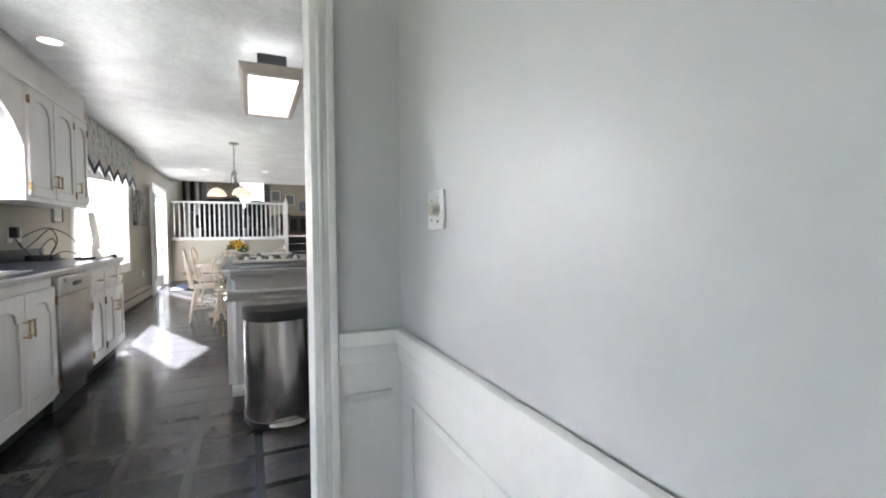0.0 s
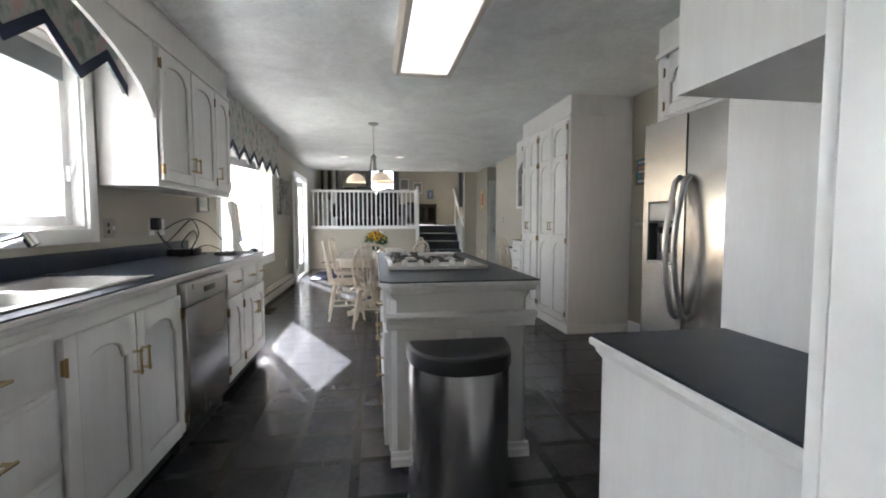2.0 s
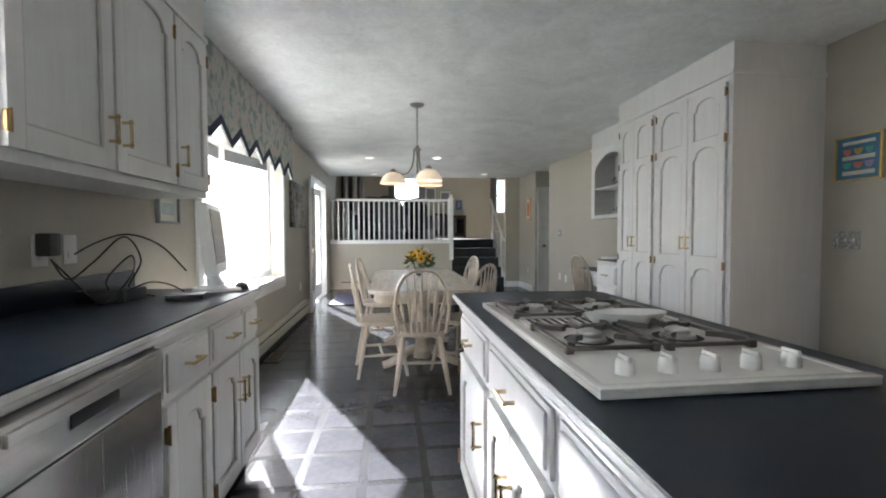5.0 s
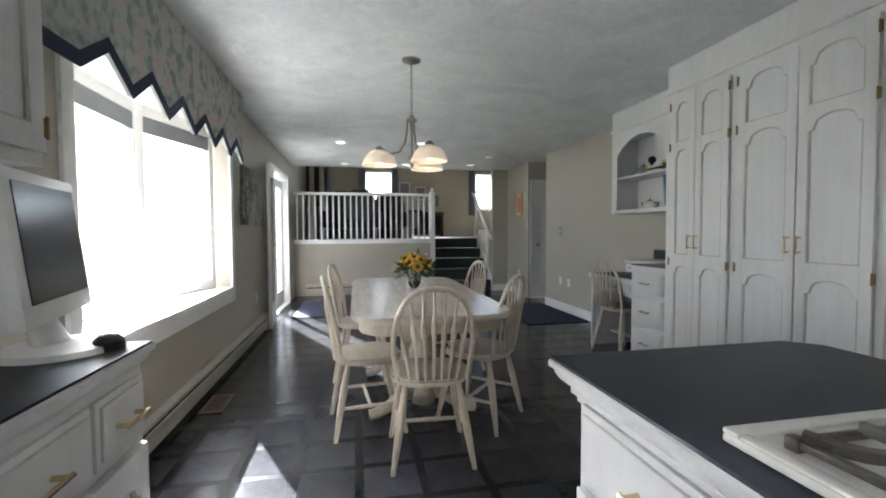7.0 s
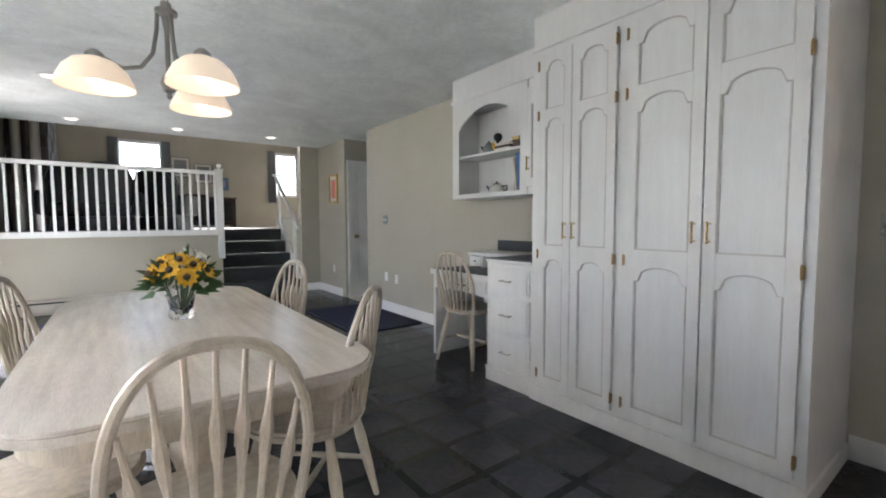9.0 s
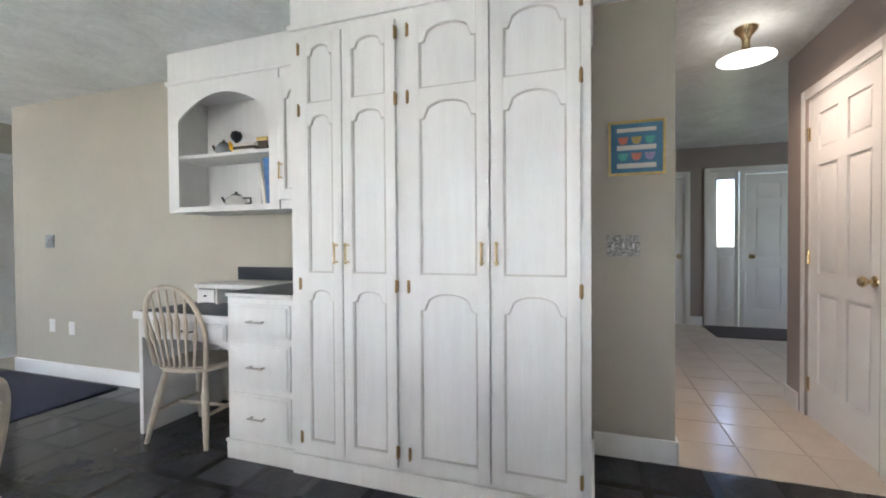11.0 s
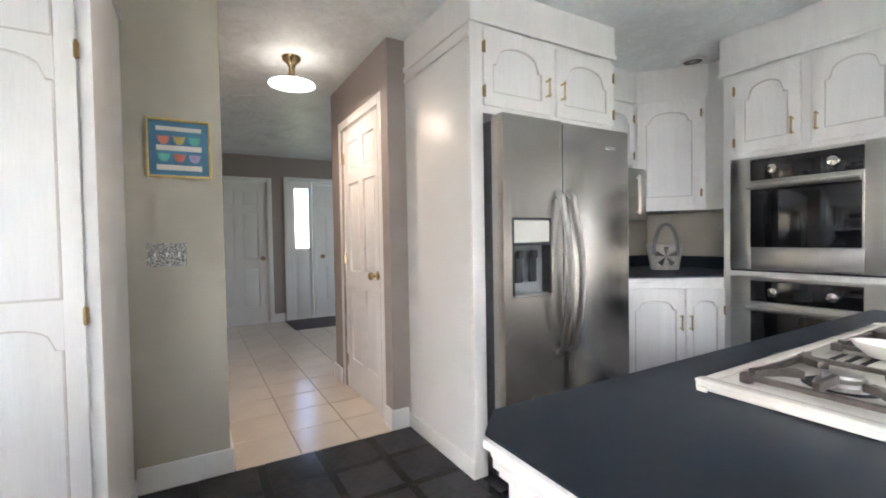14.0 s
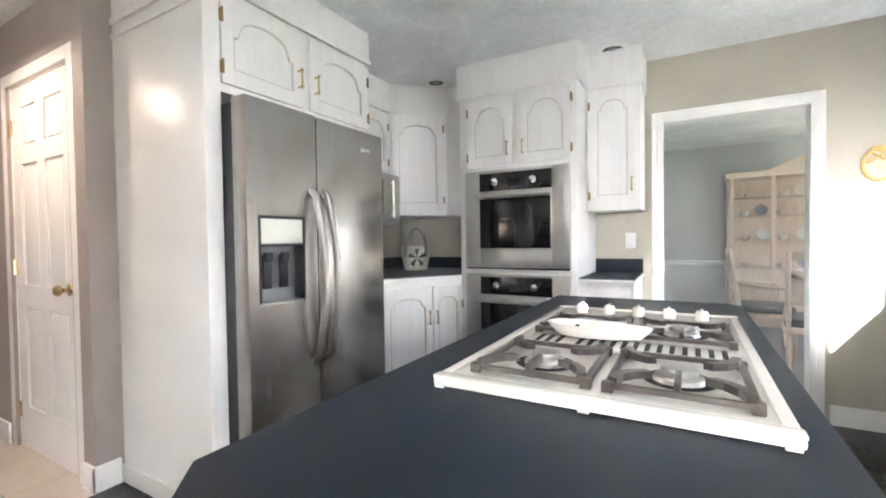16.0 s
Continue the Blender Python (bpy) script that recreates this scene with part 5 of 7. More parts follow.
cc = thing("corner_base_cabinet", (0, 0, 0), 0, "white washed diagonal corner base cabinet", "cabinet", "kitchen base cabinets")
bm = bmesh.new()
prism(bm, [(1.88, 6.13), (EX - 0.003, 6.13), (EX - 0.003, 5.003), (1.51, 5.003), (1.51, 5.60)], "z", 0.10, 0.875)
part("body", bm, M_CAB, cc)
# corner toe kick in the same painted recess shade
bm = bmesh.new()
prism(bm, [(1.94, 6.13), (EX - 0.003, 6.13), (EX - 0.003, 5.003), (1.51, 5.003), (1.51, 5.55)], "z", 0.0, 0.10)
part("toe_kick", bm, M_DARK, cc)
ang = math.degrees(math.atan2(5.60 - 6.13, 1.51 - 1.88))
L = math.hypot(0.37, 0.53)
bm = bmesh.new()
box(bm, 0.0, L, -0.004, 0.0, 0.12, 0.87)
ff = part("front_frame", bm, M_CAB, cc)
ff.matrix_basis = pose(1.88, 6.13, 0, 0, 0, ang)
door_leaf(ff, 0.02, L * 0.6, 0.13, 0.84, [(0.2, 0.77)], -0.004, arch=0.07, stile=0.05, handle=(L * 0.6 - 0.03, 0.62), hinges=[(0.02, 0.7)])
door_leaf(ff, L * 0.6 + 0.008, L - 0.012, 0.13, 0.84, [(0.2, 0.77)], -0.004, arch=0.05, stile=0.04, handle=(L * 0.6 + 0.03, 0.62), hinges=[(L - 0.012, 0.7)])
ctop = worktop("corner_countertop", [(1.85, 6.413), (EX - 0.003, 6.413), (EX - 0.003, 5.003), (1.506, 5.003), (1.506, 5.57), (1.85, 6.12)], CZ, "dark laminate corner countertop")
nosing(ctop, [(1.85, 6.413), (1.85, 6.12), (1.506, 5.57)], CZ)
bm = bmesh.new()
prism(bm, [(1.885, 6.413), (EX - 0.004, 6.413), (EX - 0.004, 5.004), (1.508, 5.004), (1.508, 5.60), (1.885, 6.14)], "z", 0.876, CZ - 0.007)
part("substrate", bm, M_CAB, ctop)
bm = bmesh.new()
box(bm, EX - 0.022, EX - 0.003, 5.003, 6.41, CZ + 0.001, CZ + 0.10, 0.003)
box(bm, 1.508, EX - 0.022, 5.003, 5.022, CZ + 0.001, CZ + 0.10, 0.003)
part("backsplash", bm, M_COUNTER, ctop, smooth=True)
upper_cabinet((2.15, 6.372), -90, 0.727, 0.325, 1.70, 2.20, [(0.02, 0.355, "l"), (0.37, 0.71, "l")], "white washed wall cabinet over the microwave", stile=0.045)
mw = thing("microwave", (2.08, 6.37, 1.30), -90, "grey and steel microwave under the wall cabinet", "microwave")
pbox("body", mw, M_GREYMETAL, 0.01, 0.76, 0.0, 0.39, 0.0, 0.395, 0.006)
mdoor = pbox("door", mw, M_STEELH, 0.012, 0.758, -0.02, 0.0, 0.01, 0.385, 0.006)
pbox("glass", mdoor, M_BLKGLASS, 0.06, 0.54, -0.024, -0.02, 0.06, 0.34, 0.002)
bm = bmesh.new()
rod(bm, (0.64, -0.05, 0.05), (0.64, -0.05, 0.34), 0.011)
for z in (0.07, 0.32):
    rod(bm, (0.64, -0.02, z), (0.64, -0.05, z), 0.008)
part("handle", bm, M_STEELH, mdoor, smooth=True)
# diagonal upper corner cabinet
duc = thing("corner_wall_cabinet", (0, 0, 0), 0, "white washed diagonal corner wall cabinet", "cabinet", "kitchen wall cabinets")
bm = bmesh.new()
prism(bm, [(2.15, 5.64), (EX - 0.003, 5.64), (EX - 0.003, 5.003), (1.51, 5.003), (1.51, 5.33), (1.78, 5.33)], "z", 1.375, 2.20)
part("body", bm, M_CAB, duc)
ang2 = math.degrees(math.atan2(5.33 - 5.64, 1.78 - 2.15))
L2 = math.hypot(0.37, 0.31)
bm = bmesh.new()
box(bm, 0.0, L2, -0.004, 0.0, 1.376, 2.199)
ff = part("front_frame", bm, M_CAB, duc)
ff.matrix_basis = pose(2.15, 5.64, 0, 0, 0, ang2)
door_leaf(ff, 0.03, L2 - 0.03, 1.41, 2.17, [(1.475, 2.115)], -0.004, arch=0.085, stile=0.055, handle=(0.06, 1.55), hinges=[(L2 - 0.03, 1.5), (L2 - 0.03, 2.08)])
bm = bmesh.new()
prism(bm, [(2.13, 6.374), (EX - 0.003, 6.374), (EX - 0.003, 5.003), (1.51, 5.003), (1.51, 5.31), (1.77, 5.31), (2.13, 5.63)], "z", 2.202, H - 0.002)
solid("soffit_corner", bm, M_CAB, "white boxed soffit in the corner", "soffit")

# ---------------- oven tower ----------------
ot = thing("oven_cabinet", (1.505, 5.62, 0), 180, "tall white washed oven cabinet with two doors on top", "cabinet")
OW = 0.845
pbox("body", ot, M_CAB, 0.0, OW, 0.0, 0.618, 0.0, 2.20, 0.003)
for x0, x1, hs in ((0.072, 0.412, "r"), (0.462, 0.815, "l")):
    hx = x1 - 0.03 if hs == "r" else x0 + 0.03
    hg = x0 if hs == "r" else x1
    door_leaf(ot, x0, x1, 1.69, 2.165, [(1.755, 2.11)], arch=0.10, stile=0.055, handle=(hx, 1.80), hinges=[(hg, 1.76), (hg, 2.08)])
drawer_front(ot, 0.04, OW - 0.04, 0.12, 0.36)
soffit("soffit_oven", [(0.645, 1.52, 5.003, 5.636, 2.202, H - 0.002), (0.30, 0.645, 5.003, 5.345, 2.202, H - 0.002)])
trim("oven_moulding", [(0.64, 1.525, 5.637, 5.648, 2.19, 2.215), (0.29, 0.64, 5.346, 5.357, 2.19, 2.215)], "white washed crown strip", M_CAB)


def wall_oven(z0, z1, label):
    o = thing("wall_oven", (1.445, 5.6415, z0), 180, label, "oven", "built-in ovens")
    h = z1 - z0
    bm = bmesh.new()
    for a in ((0.0, 0.115, 0.0, h), (0.63, 0.745, 0.0, h), (0.115, 0.63, 0.0, 0.13), (0.115, 0.63, h - 0.02, h)):
        box(bm, a[0], a[1], -0.02, 0.018, a[2], a[3], 0.002)
    part("frame", bm, M_STEELH, o, "brushed stainless steel frame", smooth=True)
    cpn = pbox("control_panel", o, M_BLKGLASS, 0.115, 0.63, -0.024, 0.018, h - 0.145, h - 0.021, 0.002)
    pbox("display", cpn, M_SCREEN, 0.33, 0.42, -0.0255, -0.024, h - 0.12, h - 0.065)
    for x in (0.235, 0.51):
        bm = bmesh.new()
        lathe(bm, [(0.032, 0.0), (0.03, 0.012), (0.024, 0.024), (0.0, 0.026)], 20)
        k = part("knob", bm, M_CHROME, cpn, "chrome control knob", smooth=True)
        k.matrix_basis = pose(x, -0.024, h - 0.085, 90)
    d = pbox("door", o, M_STEELH, 0.115, 0.63, -0.030, 0.018, 0.131, h - 0.147, 0.003)
    pbox("glass", d, M_BLKGLASS, 0.12, 0.625, -0.034, -0.030, 0.135, h - 0.20, 0.002, "black oven glass")
    bm = bmesh.new()
    rod(bm, (0.115, -0.075, h - 0.185), (0.63, -0.075, h - 0.185), 0.013, seg=14)
    for x in (0.13, 0.60):
        rod(bm, (x, -0.03, h - 0.185), (x, -0.075, h - 0.185), 0.010)
    part("handle", bm, M_STEELH, d, "steel bar handle", smooth=True)
    pbox("vent_strip", o, M_BLACK, 0.002, 0.743, -0.016, 0.0, -0.012, -0.001)


wall_oven(0.975, 1.655, "stainless steel upper wall oven with black glass door")
wall_oven(0.40, 0.93, "stainless steel lower wall oven with black glass door")
base_cabinet(0.658, 5.575, 180, 0.325, 0.57, "small white washed base cabinet beside the doorway", lambda c, w: (drawer_front(c, 0.02, w - 0.02, 0.69, 0.84), door_leaf(c, 0.02, w - 0.02, 0.13, 0.665, [(0.2, 0.6)], arch=0.05, stile=0.045)), toe=False)
st = worktop("small_countertop", [(0.322, 5.003), (0.657, 5.003), (0.657, 5.605), (0.322, 5.605)], CZ, "small dark laminate countertop beside the oven")
nosing(st, [(0.657, 5.605), (0.322, 5.605), (0.322, 5.003)], CZ)
pbox("substrate", st, M_CAB, 0.335, 0.656, 5.004, 5.58, 0.876, CZ - 0.007)
pbox("backsplash", st, M_COUNTER, 0.325, 0.656, 5.003, 5.02, CZ + 0.001, CZ + 0.10, 0.003)
upper_cabinet((0.658, 5.335), 180, 0.345, 0.33, 1.36, 2.20, [(0.02, 0.325, "r")], "white washed single door wall cabinet beside the oven")

# basket on the corner counter
bk = thing("basket", (2.10, 5.33, CZ + 0.0015), 218, "white wicker basket with dark bow on the corner counter", "basket")
bm = bmesh.new()
lathe(bm, [(0.0, 0.0), (0.10, 0.0), (0.135, 0.20), (0.14, 0.205), (0.128, 0.20), (0.094, 0.01), (0.0, 0.01)], 24)
for v in bm.verts:
    v.co.y *= 0.7
part("body", bm, M_BASKET, bk, smooth=True)
bm = bmesh.new()
tube(bm, [(-0.085 * math.cos(a), -0.09, 0.12 + 0.24 * math.sin(a)) for a in [math.pi * k / 12 for k in range(13)]], 0.013, 8)
part("handle", bm, M_GREYMETAL, bk, "dark grey wrapped handle", smooth=True)
bm = bmesh.new()
for a in range(5):
    c, s = math.cos(radians(72 * a + 90)), math.sin(radians(72 * a + 90))
    prism(bm, [(0, 0.11), (c * 0.075 - s * 0.02, 0.11 + s * 0.075 + c * 0.02), (c * 0.075 + s * 0.02, 0.11 + s * 0.075 - c * 0.02)], "y", -0.135 - 0.003 * a, -0.12)
part("bow", bm, M_BLACK, bk, "dark fabric bow")

# ---------------- doors ----------------


def panel_door(loc, rz, w, h, label, knob_x, name="door", knob=True, group="white panel doors"):
    """A six panel door leaf and its casing; local x along the leaf, front to -y."""
    d = thing(name, loc, rz, label, "door", group, kind="structure")
    bm = bmesh.new()
    rows = ((0.12 * h, 0.40 * h), (0.46 * h, 0.79 * h), (0.835 * h, 0.945 * h))
    s, mid = 0.11, 0.10
    cols = ((s, (w - mid) / 2), ((w + mid) / 2, w - s))
    box(bm, 0, s, 0, 0.036, 0.005, h)
    box(bm, w - s, w, 0, 0.036, 0.005, h)
    box(bm, (w - mid) / 2, (w + mid) / 2, 0, 0.036, 0.005, h)
    zs = [0.005] + [z for r in rows for z in r] + [h]
    for a, b in zip(zs[0::2], zs[1::2]):
        for c0, c1 in cols:
            box(bm, c0, c1, 0, 0.036, a, b)
    for a, b in rows:
        for c0, c1 in cols:
            box(bm, c0 - 0.001, c1 + 0.001, 0.012, 0.03, a - 0.001, b + 0.001)
            box(bm, c0 + 0.02, c1 - 0.02, 0.004, 0.03, a + 0.02, b - 0.02, 0.006)
    part("leaf", bm, M_TRIM, d, smooth=True)
    bm = bmesh.new()
    c = 0.065
    box(bm, -c - 0.012, -0.012, -0.022, -0.004, 0.0, h + 0.012 + c, 0.004)
    box(bm, w + 0.012, w + 0.012 + c, -0.022, -0.004, 0.0, h + 0.012 + c, 0.004)
    box(bm, -0.012, w + 0.012, -0.022, -0.004, h + 0.012, h + 0.012 + c, 0.004)
    box(bm, -0.012, -0.003, -0.004, 0.08, 0.0, h + 0.012)
    box(bm, w + 0.003, w + 0.012, -0.004, 0.08, 0.0, h + 0.012)
    box(bm, -0.003, w + 0.003, -0.004, 0.08, h + 0.004, h + 0.012)
    part("casing", bm, M_TRIM, d, "white door casing", smooth=True)
    if knob:
        bm = bmesh.new()
        lathe(bm, [(0.033, 0.0), (0.03, 0.006), (0.012, 0.012), (0.011, 0.03), (0.026, 0.042), (0.029, 0.055), (0.02, 0.066), (0.0, 0.068)], 18)
        k = part("knob", bm, M_BRASS, d, "polished brass door knob", smooth=True)
        k.matrix_basis = pose(knob_x, -0.0005, 0.95, 90)
    hx = w - 0.0 if knob_x < w / 2 else 0.0
    for z in (0.22, 1.05, 1.85):
        bm = bmesh.new()
        rod(bm, (hx, -0.008, z - 0.045), (hx, -0.008, z + 0.045), 0.007, seg=8)
        box(bm, hx - 0.012, hx + 0.012, -0.006, -0.0005, z - 0.045, z + 0.045)
        part("hinge", bm, M_BRASS, d, "brass hinge")
    return d


panel_door((3.443, 7.519, 0), 180, 0.775, 2.07, "white six panel closet door with brass knob", 0.70)
panel_door((6.752, 8.415, 0), -90, 0.75, 2.045, "white six panel hall door with brass knob", 0.69)
panel_door((2.575, 14.663, 0), 0, 0.78, 2.045, "white six panel back hall door with brass knob", 0.07)
fd = panel_door((6.765, 6.93, 0), -90, 0.90, 2.045, "white front entry door with brass lockset", 0.07, "front_door")
sl = thing("sidelight", (6.765, 7.35, 0), -90, "white entry sidelight with tall narrow glass", "window", kind="structure")
bm = bmesh.new()
for a in ((-0.049, 0.09, 0, 2.10), (0.295, 0.345, 0, 2.10), (0.09, 0.295, 0.0, 1.08), (0.09, 0.295, 1.99, 2.10)):
    box(bm, a[0], a[1], 0.0, 0.05, a[2], a[3], 0.004)
box(bm, 0.12, 0.265, -0.006, 0.0, 0.25, 0.95, 0.004)
part("frame", bm, M_TRIM, sl, smooth=True)
bm = bmesh.new()
box(bm, 0.09, 0.295, 0.02, 0.026, 1.08, 1.99)
o = part("pane", bm, M_GLASS, sl)
o.visible_shadow = False
trim("entry_casing", [(6.73, 6.748, 7.35, 7.42, 0, 2.15), (6.73, 6.748, 5.95, 7.35, 2.09, 2.15)], "white entry door casing")

# french door: one leaf swung in against the wall, screen leaf in the opening
fdn = thing("french_door", (WX + 0.03, 13.59, 0), -84.5, "white french door leaf swung open with tall glass", "door", kind="structure")


def glazed_leaf(parent, w, h, y0=0.0, lever=True):
    bm = bmesh.new()
    for a in ((0.0, 0.11, 0.01, h), (w - 0.11, w, 0.01, h), (0.11, w - 0.11, 0.01, 0.26), (0.11, w - 0.11, h - 0.12, h)):
        box(bm, a[0], a[1], y0 - 0.02, y0 + 0.02, a[2], a[3], 0.004)
    lf = part("leaf", bm, M_TRIM, parent, smooth=True)
    bm = bmesh.new()
    box(bm, 0.11, w - 0.11, y0 - 0.004, y0 + 0.004, 0.26, h - 0.12)
    g = part("pane", bm, M_GLASS, lf)
    g.visible_shadow = False
    if lever:
        bm = bmesh.new()
        for s in (-1, 1):
            box(bm, w - 0.075, w - 0.04, y0 + s * 0.02 - 0.004, y0 + s * 0.02 + 0.004, 0.88, 1.12, 0.002)
            rod(bm, (w - 0.057, y0 + s * 0.02, 1.0), (w - 0.057, y0 + s * 0.065, 1.0), 0.008)
            rod(bm, (w - 0.057, y0 + s * 0.06, 1.0), (w - 0.16, y0 + s * 0.062, 0.995), 0.008, 0.006)
        part("lever_handle", bm, M_BRASS, lf, "brass lever handle", smooth=True)
    return lf


glazed_leaf(fdn, 0.66, 2.05)
fd2 = thing("french_door", (WX - 0.09, 14.98, 0), -90, "white glazed door leaf standing in the opening", "door", kind="structure")
glazed_leaf(fd2, 0.68, 2.03)
trim("french_door_casing", [(WX + 0.001, WX + 0.02, 13.53, 13.60, 0, 2.15), (WX + 0.001, WX + 0.02, 15.0, 15.07, 0, 2.15), (WX + 0.001, WX + 0.02, 13.60, 15.0, 2.08, 2.15),
                            (WX - 0.14, WX, 13.60, 13.615, 0, 2.08), (WX - 0.14, WX, 14.985, 15.0, 0, 2.08), (WX - 0.14, WX, 13.615, 14.985, 2.065, 2.08), (WX - 0.15, WX + 0.005, 13.615, 14.985, 0.0, 0.02)], "white door casing")

# ---------------- table and chairs ----------------


def windsor_chair():
    c = thing("dining_chair", (0, 0, 0), 0, "bleached oak bow-back chair with arrow spindles", "chair", "chairs round the table")
    bm = bmesh.new()
    outline = []
    for k in range(28):
        a = 2 * math.pi * k / 28
        x, y = math.cos(a), math.sin(a)
        outline.append((0.215 * math.copysign(abs(x) ** 0.75, x) * (1.0 + 0.06 * y), 0.205 * math.copysign(abs(y) ** 0.8, y)))
    prism(bm, outline, "z", 0.425, 0.462)
    es = [e for e in bm.edges if abs(e.verts[0].co.z - e.verts[1].co.z) < 1e-5]
    bmesh.ops.bevel(bm, geom=es, offset=0.012, segments=2, affect="EDGES")
    part("seat", bm, M_CHAIR, c, "shaped wooden seat", smooth=True)
    feet = {}
    for sx in (-1, 1):
        for sy in (-1, 1):
            top, bot = Vector((sx * 0.135, sy * 0.125, 0.428)), Vector((sx * 0.205, sy * 0.205, 0.0))
            bm = bmesh.new()
            pts = [top.lerp(bot, t) for t in (0, 0.15, 0.35, 0.5, 0.55, 0.7, 1.0)]
            tube(bm, pts, [0.014, 0.017, 0.022, 0.020, 0.021, 0.018, 0.012], 10)
            part("leg", bm, M_CHAIR, c, smooth=True)
            feet[sx, sy] = top.lerp(bot, 0.58)
    for sx in (-1, 1):
        a, b = feet[sx, -1], feet[sx, 1]
        bm = bmesh.new()
        tube(bm, [a, a.lerp(b, 0.5), b], [0.009, 0.013, 0.009], 8)
        part("stretcher", bm, M_CHAIR, c, smooth=True)
    a, b = feet[-1, -1].lerp(feet[-1, 1], 0.5), feet[1, -1].lerp(feet[1, 1], 0.5)
    bm = bmesh.new()
    tube(bm, [a, a.lerp(b, 0.5), b], [0.009, 0.013, 0.009], 8)
    part("stretcher", bm, M_CHAIR, c, smooth=True)

    def back(u, z):
        return Vector((u, -0.155 - 0.20 * (z - 0.46) + 0.045 * (1 - (u / 0.2) ** 2) * -1 * (1 - (z - 0.46) / 0.6), z))
    bm = bmesh.new()
    pts = []
    for k in range(25):
        a = math.pi * k / 24
        u = -0.205 * math.copysign(abs(math.cos(a)) ** 0.8, math.cos(a))
        z = 0.455 + 0.47 * math.sin(a) ** 0.62
        pts.append(back(u * (0.86 + 0.14 * min(1, (z - 0.455) / 0.2)), z))
    tube(bm, pts, 0.0135, 8)
    part("bow", bm, M_CHAIR, c, "bent wooden bow", smooth=True)
    for k in range(7):
        f = (k - 3) / 3.0
        zt = 0.455 + 0.47 * (1 - (abs(f) * 0.80) ** 2.6) ** 0.5 * 0.985
        bm = bmesh.new()
        p0, p1 = back(f * 0.115, 0.455), back(f * 0.168, zt)
        pts = [p0.lerp(p1, t) for t in (0, 0.2, 0.4, 0.5, 0.62, 0.72, 0.85, 1.0)]
        tube(bm, pts, [0.007, 0.008, 0.008, 0.013, 0.016, 0.009, 0.007, 0.006], 7)
        part("spindle", bm, M_CHAIR, c, smooth=True)
    return c


chair0 = windsor_chair()
chair0.matrix_basis = pose(-0.185, 9.62, 0, 0, 0, -3)
for x, y, a in ((-0.51, 10.05, -84), (-0.52, 11.02, -98), (0.21, 10.0, 48), (0.27, 11.05, 100)):
    copy_thing(chair0, pose(x, y, 0, 0, 0, a))
tagged(copy_thing(chair0, pose(2.01, 11.15, 0, 0, 0, -84)), "bleached oak bow-back chair pulled up to the desk", group="desk chair")

tab = thing("dining_table", (-0.15, 10.5, 0), 0, "whitewashed oak pedestal dining table with clipped corners", "table")
TW, TL = 0.45, 1.0
bm = bmesh.new()
to = []
for sx, sy, a0 in ((1, -1, -90), (1, 1, 0), (-1, 1, 90), (-1, -1, 180)):
    for k in range(7):
        a = radians(a0 + 15 * k)
        to.append((sx * (TW - 0.18) + 0.18 * math.cos(a), sy * (TL - 0.22) + 0.22 * math.sin(a)))
prism(bm, to, "z", 0.728, 0.76)
es = [e for e in bm.edges if abs(e.verts[0].co.z - e.verts[1].co.z) < 1e-5]
bmesh.ops.bevel(bm, geom=es, offset=0.008, segments=2, affect="EDGES")
part("tabletop", bm, M_TABLE, tab, smooth=True)
bm = bmesh.new()
prism(bm, [(x * 0.90, y * 0.93) for x, y in to], "z", 0.655, 0.7275)
part("apron", bm, M_CHAIR, tab)
for py in (-0.42, 0.42):
    bm = bmesh.new()
    lathe(bm, [(0.0, 0.10), (0.075, 0.10), (0.085, 0.16), (0.055, 0.22), (0.05, 0.26), (0.085, 0.38), (0.09, 0.44), (0.055, 0.52), (0.07, 0.58), (0.10, 0.62), (0.10, 0.655), (0.0, 0.655)], 20, (0, py, 0))
    part("pedestal", bm, M_CHAIR, tab, "turned wooden pedestal", smooth=True)
    for sx in (-1, 1):
        bm = bmesh.new()
        tube(bm, [(sx * 0.05, py, 0.17), (sx * 0.13, py, 0.15), (sx * 0.22, py, 0.085), (sx * 0.30, py, 0.045), (sx * 0.345, py, 0.036)], [0.045, 0.045, 0.038, 0.036, 0.034], 10)
        part("foot", bm, M_CHAIR, tab, smooth=True)
bm = bmesh.new()
box(bm, -0.03, 0.03, -0.40, 0.40, 0.13, 0.19, 0.006)
part("stretcher", bm, M_CHAIR, tab, smooth=True)

# vase of flowers
vs = thing("flower_vase", (-0.14, 10.55, 0.7605), 0, "glass vase with yellow sunflowers and white roses", "flowers")
bm = bmesh.new()
lathe(bm, [(0.0, 0.0), (0.045, 0.0), (0.05, 0.02), (0.045, 0.05), (0.055, 0.10), (0.052, 0.10), (0.041, 0.05), (0.0, 0.012)], 18)
part("vase", bm, M_GLASS, vs, "clear glass vase", smooth=True)
rng = random.Random(4)
bm = bmesh.new()
for k in range(14):
    a = rng.uniform(0, 6.28)
    rod(bm, (0.015 * math.cos(a), 0.015 * math.sin(a), 0.02), (0.07 * math.cos(a), 0.07 * math.sin(a), 0.16), 0.003, seg=6)
part("stems", bm, M_GREEN, vs, kind="stuff")
bm = bmesh.new()
